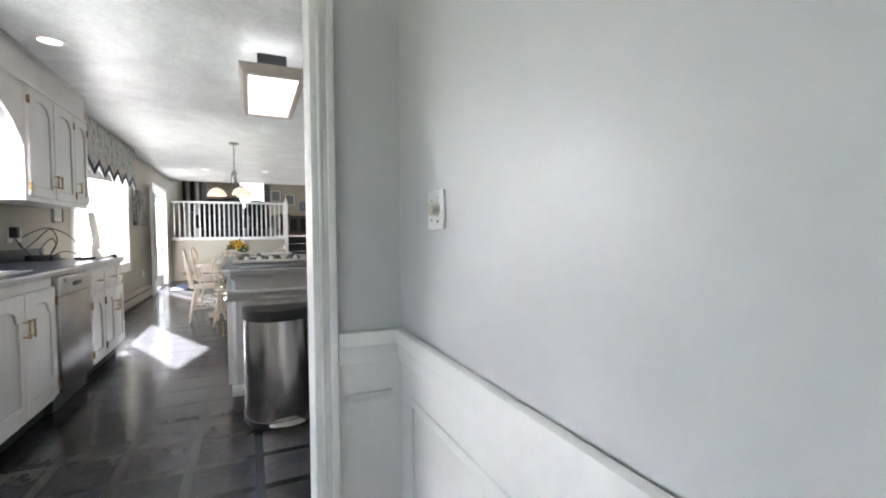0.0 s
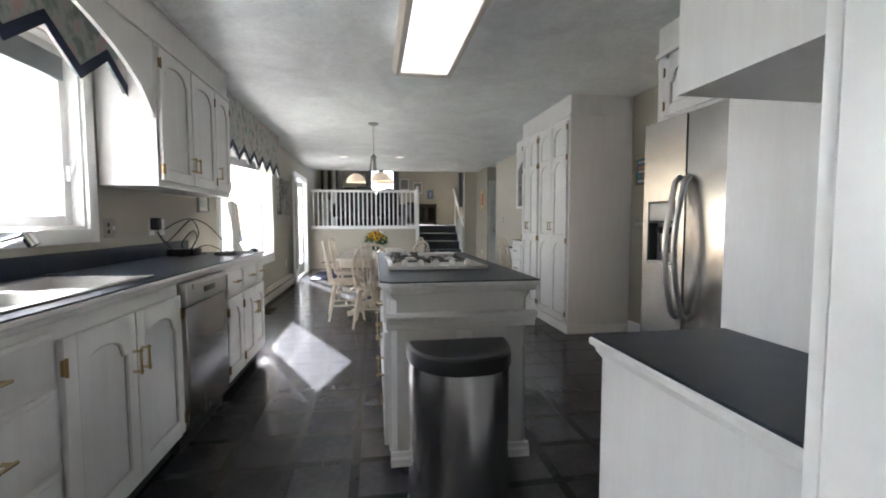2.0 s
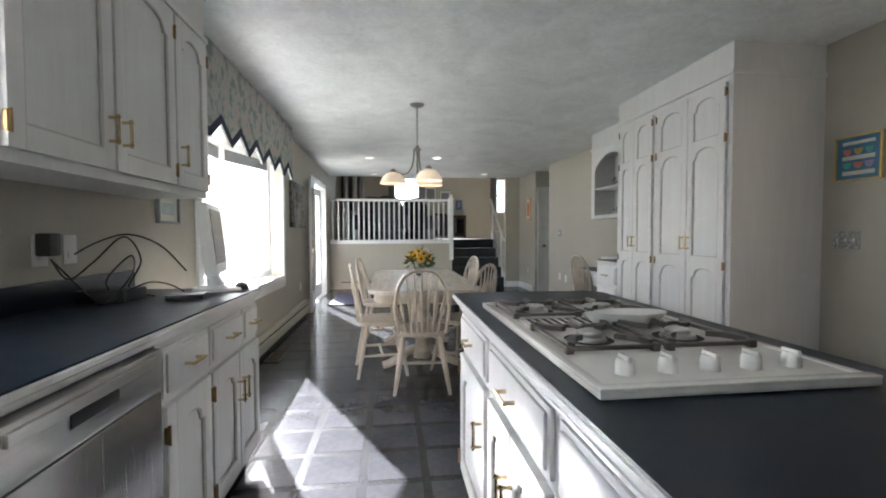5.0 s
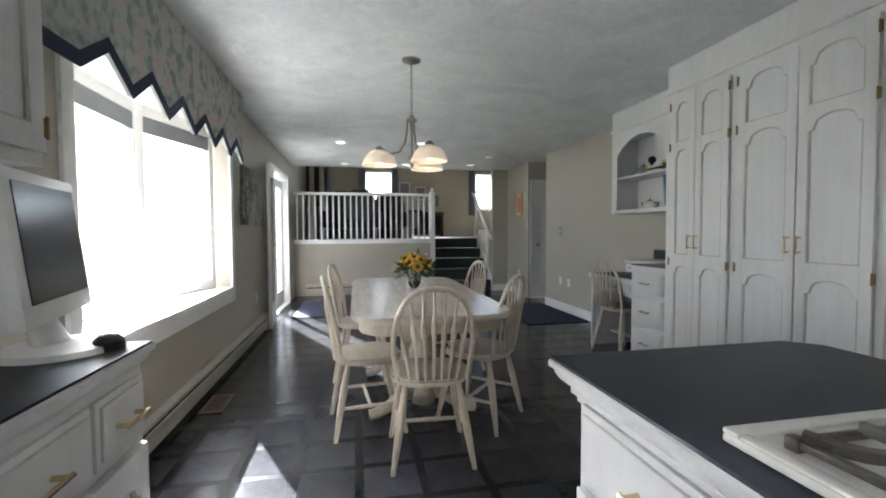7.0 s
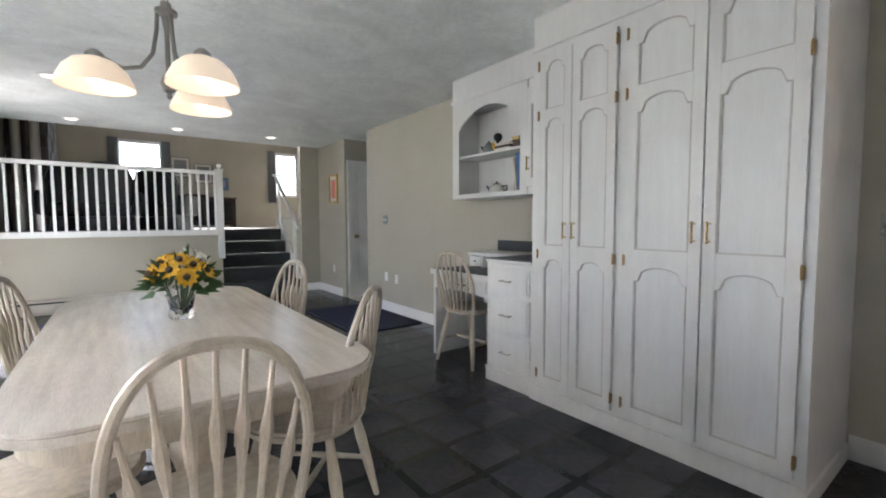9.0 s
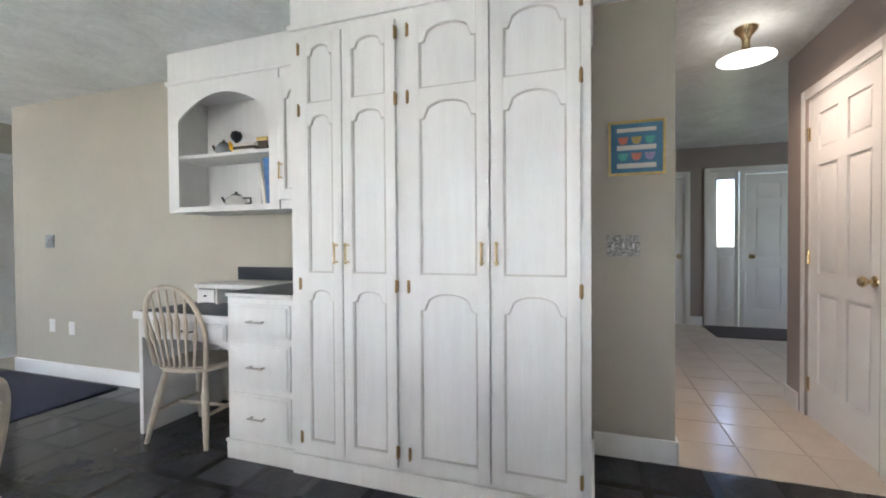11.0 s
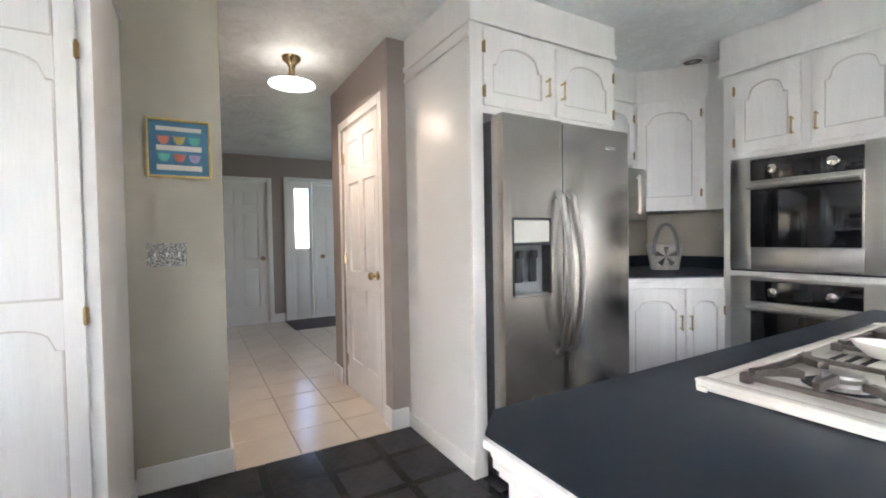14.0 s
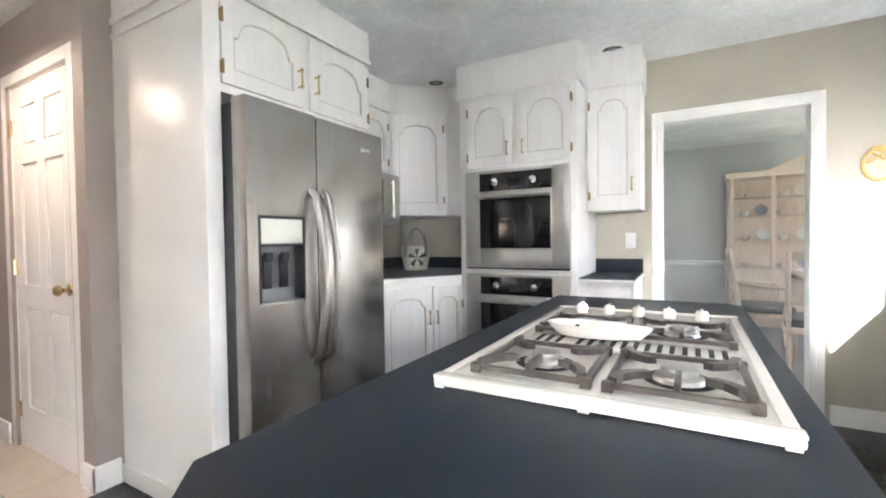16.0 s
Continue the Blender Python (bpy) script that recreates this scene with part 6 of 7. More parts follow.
for k in range(120):
    d = Vector((rng.gauss(0, 1), rng.gauss(0, 1), rng.uniform(-0.3, 0.9))).normalized()
    p = Vector((0, 0, 0.155)) + d * rng.uniform(0.07, 0.125)
    s = rng.uniform(0.025, 0.045)
    t = d.orthogonal().normalized()
    w = d.cross(t)
    v = [bm.verts.new(p - d * s * 0.3), bm.verts.new(p + t * s * 0.5 + w * 0.004), bm.verts.new(p + d * s * 1.3), bm.verts.new(p - t * s * 0.5 - w * 0.004)]
    bm.faces.new(v)
part("leaves", bm, M_GREEN, vs, kind="stuff")
for k in range(17):
    a = k * 2.4
    el = 0.15 + 0.95 * (k / 17)
    d = Vector((math.cos(a) * math.cos(el), math.sin(a) * math.cos(el), math.sin(el)))
    p = Vector((0, 0, 0.155)) + d * 0.115
    bm = bmesh.new()
    yellow = d.x < 0.15 or k % 5 == 0
    q = d.to_track_quat("Z", "Y").to_matrix().to_4x4()
    n = 10
    for i in range(n):
        b = 2 * math.pi * i / n
        m = Matrix.Translation(p) @ q @ Matrix.Rotation(b, 4, "Z")
        lift = 0.012 if yellow else 0.03
        vv = [bm.verts.new(m @ Vector(c)) for c in ((0.004, -0.004, 0), (0.026, -0.014, lift * 0.6), (0.047, 0, lift), (0.026, 0.014, lift * 0.6), (0.004, 0.004, 0))]
        bm.faces.new(vv)
    fl = part("flower", bm, M_YELLOW if yellow else M_WHITEFL, vs, "yellow sunflower head" if yellow else "white rose head")
    bm = bmesh.new()
    bmesh.ops.create_icosphere(bm, subdivisions=1, radius=0.016 if yellow else 0.027, matrix=Matrix.Translation(p + d * 0.008))
    part("centre", bm, M_BROWN if yellow else M_WHITEFL, fl)

# ---------------- railing and stair ----------------
rl = thing("railing", (0, 15.80, 0), 0, "white wooden railing with square balusters above the half wall", "railing")
pbox("bottom_rail", rl, M_TRIM, WX + 0.002, 0.875, -0.06, 0.085, 0.981, 1.06, 0.006)
pbox("top_rail", rl, M_TRIM, WX + 0.002, 0.875, -0.035, 0.035, 1.90, 1.955, 0.012)
nb = 24
bmb = bmesh.new()
box(bmb, -0.015, 0.015, -0.015, 0.015, 1.061, 1.899, 0.003)
me_b = mesh_of("baluster", bmb, M_TRIM)
for k in range(nb):
    o = new("baluster", me_b)
    o.parent = rl
    o.location = (WX + 0.06 + (2.50) * k / (nb - 1), 0, 0)
bm = bmesh.new()
box(bm, 0.877, 0.965, -0.045, 0.045, 0.62, 1.96, 0.006)
box(bm, 0.865, 0.977, -0.057, 0.057, 1.961, 1.985, 0.004)
lathe(bm, [(0.03, 1.985), (0.018, 2.0), (0.036, 2.03), (0.03, 2.055), (0.0, 2.065)], 14, (0.921, 0, 0))
part("newel_post", bm, M_TRIM, rl, "white newel post with ball finial", smooth=True)

stp = thing("staircase", (0.95, 15.74, 0), 0, "dark carpeted stair with white stringer", "stairs", kind="structure")
for k in range(5):
    bm = bmesh.new()
    box(bm, 0.02, 1.165, 0.26 * k, 1.30 if k == 4 else 0.26 * k + 0.30, 0.21 * k + (0.0 if k == 0 else 0.002), 0.21 * (k + 1), 0.012)
    part("step", bm, M_CARPET, stp, "dark carpeted step", smooth=True)
bm = bmesh.new()
prism(bm, [(0.0, 0.0), (0.0, 0.28), (1.24, 1.28), (1.30, 1.28), (1.30, 1.0), (0.06, 0.0)], "x", 1.167, 1.187)
part("stringer", bm, M_TRIM, stp, "white painted stringer")
sw = wall("wall_stair", M_WALL, [(2.138, 2.18, 15.845, 17.05, 0.0, 1.25)], "low greige wall beside the stair")
hr = thing("handrail", (2.10, 15.70, 0), 0, "white wooden stair handrail on brackets", "handrail")
bm = bmesh.new()
tube(bm, [(0, 0.0, 1.05), (0, 0.10, 1.10), (0, 1.30, 2.05), (0, 1.42, 2.08)], 0.03, 8)
part("rail", bm, M_TRIM, hr, smooth=True)
for yy, zz in ((0.25, 1.20), (1.1, 1.88)):
    bm = bmesh.new()
    box(bm, -0.02, 0.02, yy - 0.02, yy + 0.02, zz - 0.75, zz, 0.004)
    part("post", bm, M_TRIM, hr, smooth=True)

# ---------------- raised room ----------------
UZ = 1.0505
for nm, x0, x1 in (("window_2", -0.24, 0.52), ("window_3", 3.27, 3.78)):
    w = thing(nm, ((x0 + x1) / 2, 21.0, 1.95), 0, "white framed upper room window", "window", kind="structure")
    hw = (x1 - x0) / 2
    bm = bmesh.new()
    for a in ((-hw - 0.07, -hw, -0.07, 1.17), (hw, hw + 0.07, -0.07, 1.17), (-hw, hw, 1.10, 1.17), (-hw, hw, -0.07, 0.0), (-hw, hw, 0.52, 0.57)):
        box(bm, a[0], a[1], -0.02, 0.0, a[2], a[3], 0.003)
    part("window_frame", bm, M_TRIM, w, smooth=True)
    bm = bmesh.new()
    box(bm, -hw, hw, 0.05, 0.056, 0.0, 1.10)
    o = part("pane", bm, M_GLASS, w)
    o.visible_shadow = False


def curtain(x, label):
    c = thing("curtain", (x, 20.93, 1.72), 0, label, "curtain", "upper room curtains")
    bm = bmesh.new()
    n = 24
    pts = [(-0.10 + 0.20 * k / n, 0.018 * math.sin(k * 1.6)) for k in range(n + 1)]
    prism(bm, pts + [(a, b + 0.008) for a, b in pts[::-1]], "z", 0.0, 1.42)
    part("fabric", bm, M_GREYMETAL, c, smooth=True)


for x in (-0.37, 0.65, 3.12, 3.92):
    curtain(x, "grey hanging curtain beside the window")


def armchair(loc, rz, label):
    a = thing("armchair", loc, rz, label, "armchair", "black armchairs")
    pbox("seat", a, M_LEATHER, -0.32, 0.32, -0.32, 0.30, 0.22, 0.46, 0.07)
    bm = bmesh.new()
    prof = [(-0.36, 0.40), (-0.38, 0.80), (-0.30, 1.02), (-0.12, 1.10), (0.12, 1.10), (0.30, 1.02), (0.38, 0.80), (0.36, 0.40)]
    prism(bm, prof, "y", 0.20, 0.40)
    es = [e for e in bm.edges if abs(e.verts[0].co.y - e.verts[1].co.y) < 1e-5]
    bmesh.ops.bevel(bm, geom=es, offset=0.05, segments=3, affect="EDGES")
    part("backrest", bm, M_LEATHER, a, smooth=True)
    for s in (-1, 1):
        pbox("armrest", a, M_LEATHER, s * 0.40 - 0.08, s * 0.40 + 0.08, -0.32, 0.32, 0.25, 0.64, 0.06)
    pbox("base", a, M_BLACK, -0.34, 0.34, -0.28, 0.30, 0.0, 0.22, 0.01)
    return a


armchair((-0.45, 17.6, UZ), 175, "black leather armchair with rounded high back")
armchair((0.38, 18.1, UZ), 150, "black leather armchair beside the window")
armchair((-0.95, 17.9, UZ), 195, "dark leather armchair by the fireplace")
fpn = thing("fireplace_chimney", (-1.45, 18.4, UZ), 0, "dark stone fireplace chimney in the raised room", "fireplace")
bm = bmesh.new()
rng = random.Random(7)
for r in range(14):
    for q in range(4):
        box(bm, -0.235 + 0.12 * q, -0.235 + 0.12 * q + 0.112, -0.6 - rng.uniform(0, 0.03), -0.55, 0.22 * r + 0.006, 0.22 * r + 0.214)
        box(bm, 0.24, 0.245 + rng.uniform(0.0, 0.03), -0.55 + 0.29 * q, -0.55 + 0.29 * q + 0.28, 0.22 * r + 0.006, 0.22 * r + 0.214)
part("stone_cladding", bm, M_STONE, fpn, "dark rough stone cladding", kind="stuff")
pbox("core", fpn, M_STONE, -0.24, 0.238, -0.549, 0.6, 0.0, 3.1)
for dx in (0.12, -0.1):
    bm = bmesh.new()
    rod(bm, (dx, -0.70, 0.75), (dx, -0.70, 3.05), 0.06, seg=16)
    rod(bm, (dx, -0.70, 0.0), (dx, -0.70, 0.75), 0.10, seg=16)
    part("flue_pipe", bm, M_STEELH, fpn, "shiny metal flue pipe", smooth=True)
tv = thing("tv_console", (1.35, 20.6, UZ), 0, "dark espresso wooden media console with glass doors", "console")
pbox("body", tv, M_DARKWOOD, -0.72, 0.72, -0.2, 0.25, 0.06, 0.72, 0.006)
pbox("top", tv, M_DARKWOOD, -0.75, 0.75, -0.23, 0.27, 0.721, 0.75, 0.006)
for k in range(4):
    x = -0.69 + 0.35 * k
    d = pbox("door", tv, M_DARKWOOD, x, x + 0.33, -0.222, -0.201, 0.10, 0.69, 0.003)
    pbox("glass", d, M_BLKGLASS, x + 0.05, x + 0.28, -0.226, -0.222, 0.16, 0.63)
for x in (-0.68, 0.68):
    pbox("foot", tv, M_DARKWOOD, x - 0.04, x + 0.04, -0.18, 0.22, 0.0, 0.06)
dvp = thing("media_player", (1.2, 20.6, UZ + 0.7505), 0, "flat black media player on the console", "electronics")
pbox("case", dvp, M_BLACK, -0.22, 0.22, -0.12, 0.12, 0.0, 0.06, 0.004)


def framed(name, loc, rz, w, h, frame_m, mat_m, label, fw=0.025, mw=0.05, inner=None):
    f = thing(name, loc, rz, label, "picture")
    bm = bmesh.new()
    for a in ((-w / 2, -w / 2 + fw, -h / 2, h / 2), (w / 2 - fw, w / 2, -h / 2, h / 2), (-w / 2 + fw, w / 2 - fw, -h / 2, -h / 2 + fw), (-w / 2 + fw, w / 2 - fw, h / 2 - fw, h / 2)):
        box(bm, a[0], a[1], -0.025, -0.002, a[2], a[3], 0.004)
    part("frame", bm, frame_m, f, smooth=True)
    pbox("mat_board", f, mat_m, -w / 2 + fw, w / 2 - fw, -0.012, -0.003, -h / 2 + fw, h / 2 - fw)
    if inner:
        pbox("print", f, inner, -w / 2 + fw + mw, w / 2 - fw - mw, -0.014, -0.012, -h / 2 + fw + mw, h / 2 - fw - mw)
    return f


framed("framed_picture", (0.95, 20.995, 2.55), 0, 0.42, 0.50, M_GREYMETAL, M_PAPER, "grey framed picture on the raised room wall", inner=M_GREYMETAL)
framed("framed_picture", (1.45, 20.995, 2.42), 0, 0.42, 0.50, M_GREYMETAL, M_PAPER, "grey framed picture above the console", inner=M_GREYMETAL)
framed("framed_picture", (1.92, 20.995, 2.18), 0, 0.24, 0.34, M_GREYMETAL, M_BLUEFR, "small blue grey framed picture", inner=M_LILAC)
framed("framed_picture", (2.4585, 15.06, 1.70), -90, 0.33, 0.46, M_GOLD, M_PAPER, "gold wood framed print on the hall wall", 0.035, 0.05, M_RED)
pic = framed("framed_picture", (EX - 0.0005, 8.645, 1.655), -90, 0.275, 0.285, M_GOLD, M_BLUEFR, "gold framed print of six cups on blue", 0.012, 0.03)
for r in range(2):
    pbox("white_band", pic, M_PAPER, -0.095, 0.095, -0.0135, -0.0125, -0.105 + 0.095 * r + 0.0, -0.105 + 0.095 * r + 0.025)
    pbox("white_band", pic, M_PAPER, -0.095, 0.095, -0.0135, -0.0125, 0.085, 0.105) if r else None
    for c in range(3):
        bm = bmesh.new()
        cx, cz = -0.065 + 0.065 * c, -0.045 + 0.085 * r
        prism(bm, [(cx - 0.026, cz + 0.018), (cx - 0.02, cz - 0.008), (cx - 0.008, cz - 0.02), (cx + 0.008, cz - 0.02), (cx + 0.02, cz - 0.008), (cx + 0.026, cz + 0.018)], "y", -0.0165, -0.0125)
        part("painted_cup", bm, (M_TEAL, M_RED, M_LILAC, M_RED, M_GOLD, M_TEAL)[r * 3 + c], pic)
# tilted dark canvas on the window wall, and small print under the wall cabinet
cv = thing("canvas", (WX + 0.002, 12.46, 1.58), 90, "unframed abstract canvas with dark strokes on the window wall", "painting")
pbox("stretched_canvas", cv, M_CANVAS, -0.46, 0.46, -0.035, 0.0, -0.30, 0.30, 0.004)
framed("framed_picture", (WX + 0.002, 8.93, 1.335), 90, 0.24, 0.17, M_GREYMETAL, M_PAPER, "small grey framed pale print above the counter", 0.015, 0.035, M_TEALPALE)


def plate(name, loc, rz, w, h, material, label, bits=()):
    p = thing(name, loc, rz, label, "switch" if "switch" in name else "outlet", "wall plates")
    pbox("plate", p, material, -w / 2, w / 2, -0.007, -0.001, -h / 2, h / 2, 0.003)
    for bx, bz, bw, bh, bd, m in bits:
        pbox("toggle", p, m, bx - bw / 2, bx + bw / 2, -0.007 - bd, -0.007, bz - bh / 2, bz + bh / 2, 0.002)
    return p


TG = lambda x: (x, 0, 0.008, 0.022, 0.010, M_WHITEPL)
plate("switch_plate", (EX, 8.71, 1.14), -90, 0.165, 0.115, M_SPECK, "speckled three toggle switch plate", [TG(-0.05), TG(0.0), TG(0.05)])
plate("switch_plate", (EX, 13.43, 1.20), -90, 0.12, 0.115, M_GREYMETAL, "grey double switch plate", [TG(-0.022), TG(0.022)])
plate("outlet_plate", (EX, 13.42, 0.45), -90, 0.072, 0.115, M_WHITEPL, "white wall outlet near the floor", [(0, 0.02, 0.03, 0.028, 0.003, M_WHITEPL), (0, -0.02, 0.03, 0.028, 0.003, M_WHITEPL)])
plate("outlet_plate", (EX, 13.16, 0.44), -90, 0.072, 0.115, M_WHITEPL, "white wall outlet near the floor", [(0, 0.02, 0.03, 0.028, 0.003, M_WHITEPL), (0, -0.02, 0.03, 0.028, 0.003, M_WHITEPL)])
plate("outlet_plate", (2.46, 15.1, 0.42), -90, 0.072, 0.115, M_WHITEPL, "white wall outlet near the floor")
plate("outlet_plate", (WX, 9.55, 0.38), 90, 0.072, 0.115, M_WHITEPL, "white wall outlet near the floor")
plate("outlet_plate", (WX, 12.6, 0.45), 90, 0.072, 0.115, M_WHITEPL, "white wall outlet near the floor")
plate("switch_plate", (WX, 7.54, 1.13), 90, 0.11, 0.115, M_NICKEL, "dark metal outlet plate by the sink window", [(-0.02, 0.02, 0.02, 0.024, 0.003, M_BLACK), (-0.02, -0.02, 0.02, 0.024, 0.003, M_BLACK), TG(0.025)])
plate("outlet_plate", (WX, 8.02, 1.13), 90, 0.072, 0.115, M_WHITEPL, "white outlet above the counter", [(0, 0.02, 0.03, 0.028, 0.003, M_WHITEPL), (0, -0.02, 0.03, 0.028, 0.003, M_WHITEPL)])
plate("outlet_plate", (WX, 8.17, 1.13), 90, 0.072, 0.115, M_WHITEPL, "white outlet above the counter", [(0, -0.02, 0.03, 0.028, 0.003, M_WHITEPL)])
plate("switch_plate", (0.41, 5.0, 1.15), 180, 0.072, 0.115, M_WHITEPL, "white switch plate beside the doorway", [TG(0)])
dm = plate("dimmer_switch", (0.48, 4.573, 1.187), -90, 0.102, 0.102, M_WHITEPL, "white dimmer switch plate with round knob", [(-0.024, 0.006, 0.012, 0.012, 0.006, M_PAPER), (-0.024, 0.026, 0.006, 0.006, 0.001, M_NICKEL), (-0.024, -0.026, 0.006, 0.006, 0.001, M_NICKEL), (0.018, 0.03, 0.006, 0.006, 0.001, M_NICKEL), (0.018, -0.03, 0.006, 0.006, 0.001, M_NICKEL)])
bm = bmesh.new()
lathe(bm, [(0.019, 0.0), (0.017, 0.02), (0.013, 0.024), (0.0, 0.025)], 20)
k = part("knob", bm, M_PAPER, dm, "ivory round dimmer knob", smooth=True)
k.matrix_basis = pose(0.014, -0.007, 0.002, 90)
dc = thing("wall_ornament", (-0.93, 5.001, 1.58), 180, "gilt scrolled wall ornament", "ornament")
bm = bmesh.new()
for s in (-1, 1):
    tube(bm, [(s * 0.02 + s * 0.05 * math.cos(a), -0.012, 0.09 * math.sin(a * 0.5) + 0.03 * math.sin(a)) for a in [0.5 * i for i in range(12)]], 0.008, 6)
tube(bm, [(0.07 * math.cos(a), -0.012, 0.09 * math.sin(a)) for a in [2 * math.pi * i / 16 for i in range(17)]], 0.010, 6)
part("scroll", bm, M_GOLD, dc, smooth=True)

# ---------------- heaters, rugs, vents ----------------


def heater(loc, rz, L, label):
    h = thing("baseboard_heater", loc, rz, label, "heater", "baseboard heaters")
    bm = bmesh.new()
    prism(bm, [(0.0, 0.0), (0.0, 0.21), (-0.035, 0.21), (-0.065, 0.185), (-0.065, 0.165), (-0.02, 0.165), (-0.02, 0.0)], "x", 0.0, L)
    part("back_plate", bm, M_HEATER, h)
    bm = bmesh.new()
    prism(bm, [(-0.055, 0.035), (-0.062, 0.04), (-0.068, 0.14), (-0.06, 0.145), (-0.056, 0.14), (-0.052, 0.04)], "x", 0.0, L)
    part("front_cover", bm, M_HEATER, h)
    # dark filler, shade behind the front cover as colour
    pbox("fin_gap", h, M_DARK, 0.002, L - 0.002, -0.05, -0.021, 0.05, 0.16)
    pbox("end_cap", h, M_HEATER, -0.02, 0.0, -0.068, 0.0, 0.0, 0.21, 0.003)
    pbox("end_cap", h, M_HEATER, L, L + 0.02, -0.068, 0.0, 0.0, 0.21, 0.003)


heater((WX + 0.001, 8.66, 0.004), 90, 4.24, "long cream baseboard heater under the bay window")
heater((WX + 0.22, 15.779, 0.004), 0, 2.1, "cream baseboard heater below the half wall")
heater((3.85, 8.459, 0.004), 180, 1.2, "baseboard heater along the hall wall")
for x0, x1, y0, y1, m, lab in ((-1.46, -0.93, 13.62, 15.05, M_NAVY, "navy woven rug inside the french door"), (1.58, 2.42, 12.5, 13.98, M_NAVY, "navy woven rug at the back hall"), (5.95, 6.70, 6.35, 7.45, M_GREYMAT, "charcoal door mat at the front door")):
    r = thing("rug", (x0, y0, 0.004), 0, lab, "rug", "floor rugs")
    pbox("weave", r, m, 0, x1 - x0, 0, y1 - y0, 0.0, 0.010, 0.004)
for loc, rz in (((-1.53, 10.57, 0.0025), 0), ((2.33, 11.72, 0.0025), 0)):
    v = thing("floor_vent", loc, rz, "brown metal floor register", "vent", "floor registers")
    bm = bmesh.new()
    for a in ((-0.075, 0.075, -0.165, -0.145), (-0.075, 0.075, 0.145, 0.165), (-0.075, -0.055, -0.145, 0.145), (0.055, 0.075, -0.145, 0.145)):
        box(bm, *a, 0.0, 0.007)
    part("frame", bm, M_BROWN, v)
    for k in range(13):
        pbox("slat", v, M_BROWN, -0.055, 0.055, -0.138 + 0.023 * k - 0.004, -0.138 + 0.023 * k + 0.004, 0.0, 0.005)
    # near-black sheet painting the shade below the slats
    pbox("duct", v, M_DARK, -0.06, 0.06, -0.15, 0.15, -0.001, 0.0008)

# ---------------- things on the west counter ----------------
mo = thing("computer_monitor", (-1.26, 8.53, CZ + 0.0015), 103, "white flat monitor with dark screen on the counter end", "monitor")
bm = bmesh.new()
lathe(bm, [(0.0, 0.0), (0.125, 0.0), (0.12, 0.014), (0.05, 0.022), (0.0, 0.024)], 24)
part("base", bm, M_WHITEPL, mo, smooth=True)
bm = bmesh.new()
tube(bm, [(0, 0.02, 0.015), (0, 0.035, 0.07), (0, 0.03, 0.13)], [0.04, 0.03, 0.03], 12)
part("neck", bm, M_WHITEPL, mo, smooth=True)
bm = bmesh.new()
box(bm, -0.20, 0.20, -0.02, 0.03, 0.08, 0.42, 0.015)
hd = part("housing", bm, M_WHITEPL, mo, smooth=True)
hd.matrix_basis = pose(0, 0, 0, -6)
pbox("screen", hd, M_SCREEN, -0.165, 0.165, -0.023, -0.02, 0.13, 0.39)


def cable(pts, label, r=0.0035):
    c = thing("cable", (0, 0, 0), 0, label, "cable", "counter cables")
    bm = bmesh.new()
    cu = [Vector(p) for p in pts]
    out = []
    for i in range(len(cu) - 1):
        p0, p1, p2, p3 = cu[max(i - 1, 0)], cu[i], cu[i + 1], cu[min(i + 2, len(cu) - 1)]
        for k in range(6):
            t = k / 6
            out.append(0.5 * ((2 * p1) + (p2 - p0) * t + (2 * p0 - 5 * p1 + 4 * p2 - p3) * t * t + (3 * p1 - p0 - 3 * p2 + p3) * t ** 3))
    out.append(cu[-1])
    tube(bm, out, r, 6)
    part("cord", bm, M_BLACK, c, smooth=True)


ad = thing("power_adapter", (WX + 0.035, 8.02, 1.15), 0, "black power adapter plugged in the outlet", "adapter")
pbox("body", ad, M_BLACK, -0.027, 0.025, -0.028, 0.028, -0.04, 0.045, 0.008)
zc = CZ + 0.005
cable([(-1.66, 8.02, 1.10), (-1.63, 8.06, 1.02), (-1.58, 8.12, 1.08), (-1.50, 8.18, 1.18), (-1.48, 8.26, 1.08), (-1.52, 8.24, 0.96), (-1.45, 8.30, zc)], "black looped power cable above the counter")
cable([(-1.68, 8.17, 1.11), (-1.62, 8.22, 1.16), (-1.55, 8.30, 1.19), (-1.45, 8.36, 1.14), (-1.36, 8.40, 1.02)], "black monitor cable arching over the counter")
cable([(-1.66, 8.03, 1.09), (-1.60, 8.12, 0.95), (-1.52, 8.08, zc), (-1.46, 8.16, 1.03), (-1.52, 8.26, 1.10), (-1.57, 8.18, 1.0), (-1.50, 8.14, zc)], "black coiled cable on the counter")
cable([(-1.52, 8.10, zc), (-1.42, 8.18, 0.99), (-1.36, 8.26, 0.97), (-1.32, 8.32, zc)], "black cable lying on the counter")
rt = thing("router", (-1.56, 8.20, CZ + 0.0015), 0, "black router box under the cables", "router")
pbox("case", rt, M_BLACK, -0.09, 0.09, -0.08, 0.08, 0.0, 0.05, 0.006)
pc = thing("laptop_dock", (-1.28, 8.22, CZ + 0.0015), 10, "flat black dock beside the monitor", "electronics")
pbox("case", pc, M_BLACK, -0.07, 0.07, -0.05, 0.05, 0.0, 0.022, 0.005)
ms = thing("computer_mouse", (-1.16, 8.53, CZ + 0.0015), 20, "black computer mouse on the counter", "mouse")
bm = bmesh.new()
lathe(bm, [(0.0, 0.036), (0.02, 0.033), (0.032, 0.02), (0.034, 0.0)], 16)
for v in bm.verts:
    v.co.y *= 1.5
part("shell", bm, M_BLACK, ms, smooth=True)

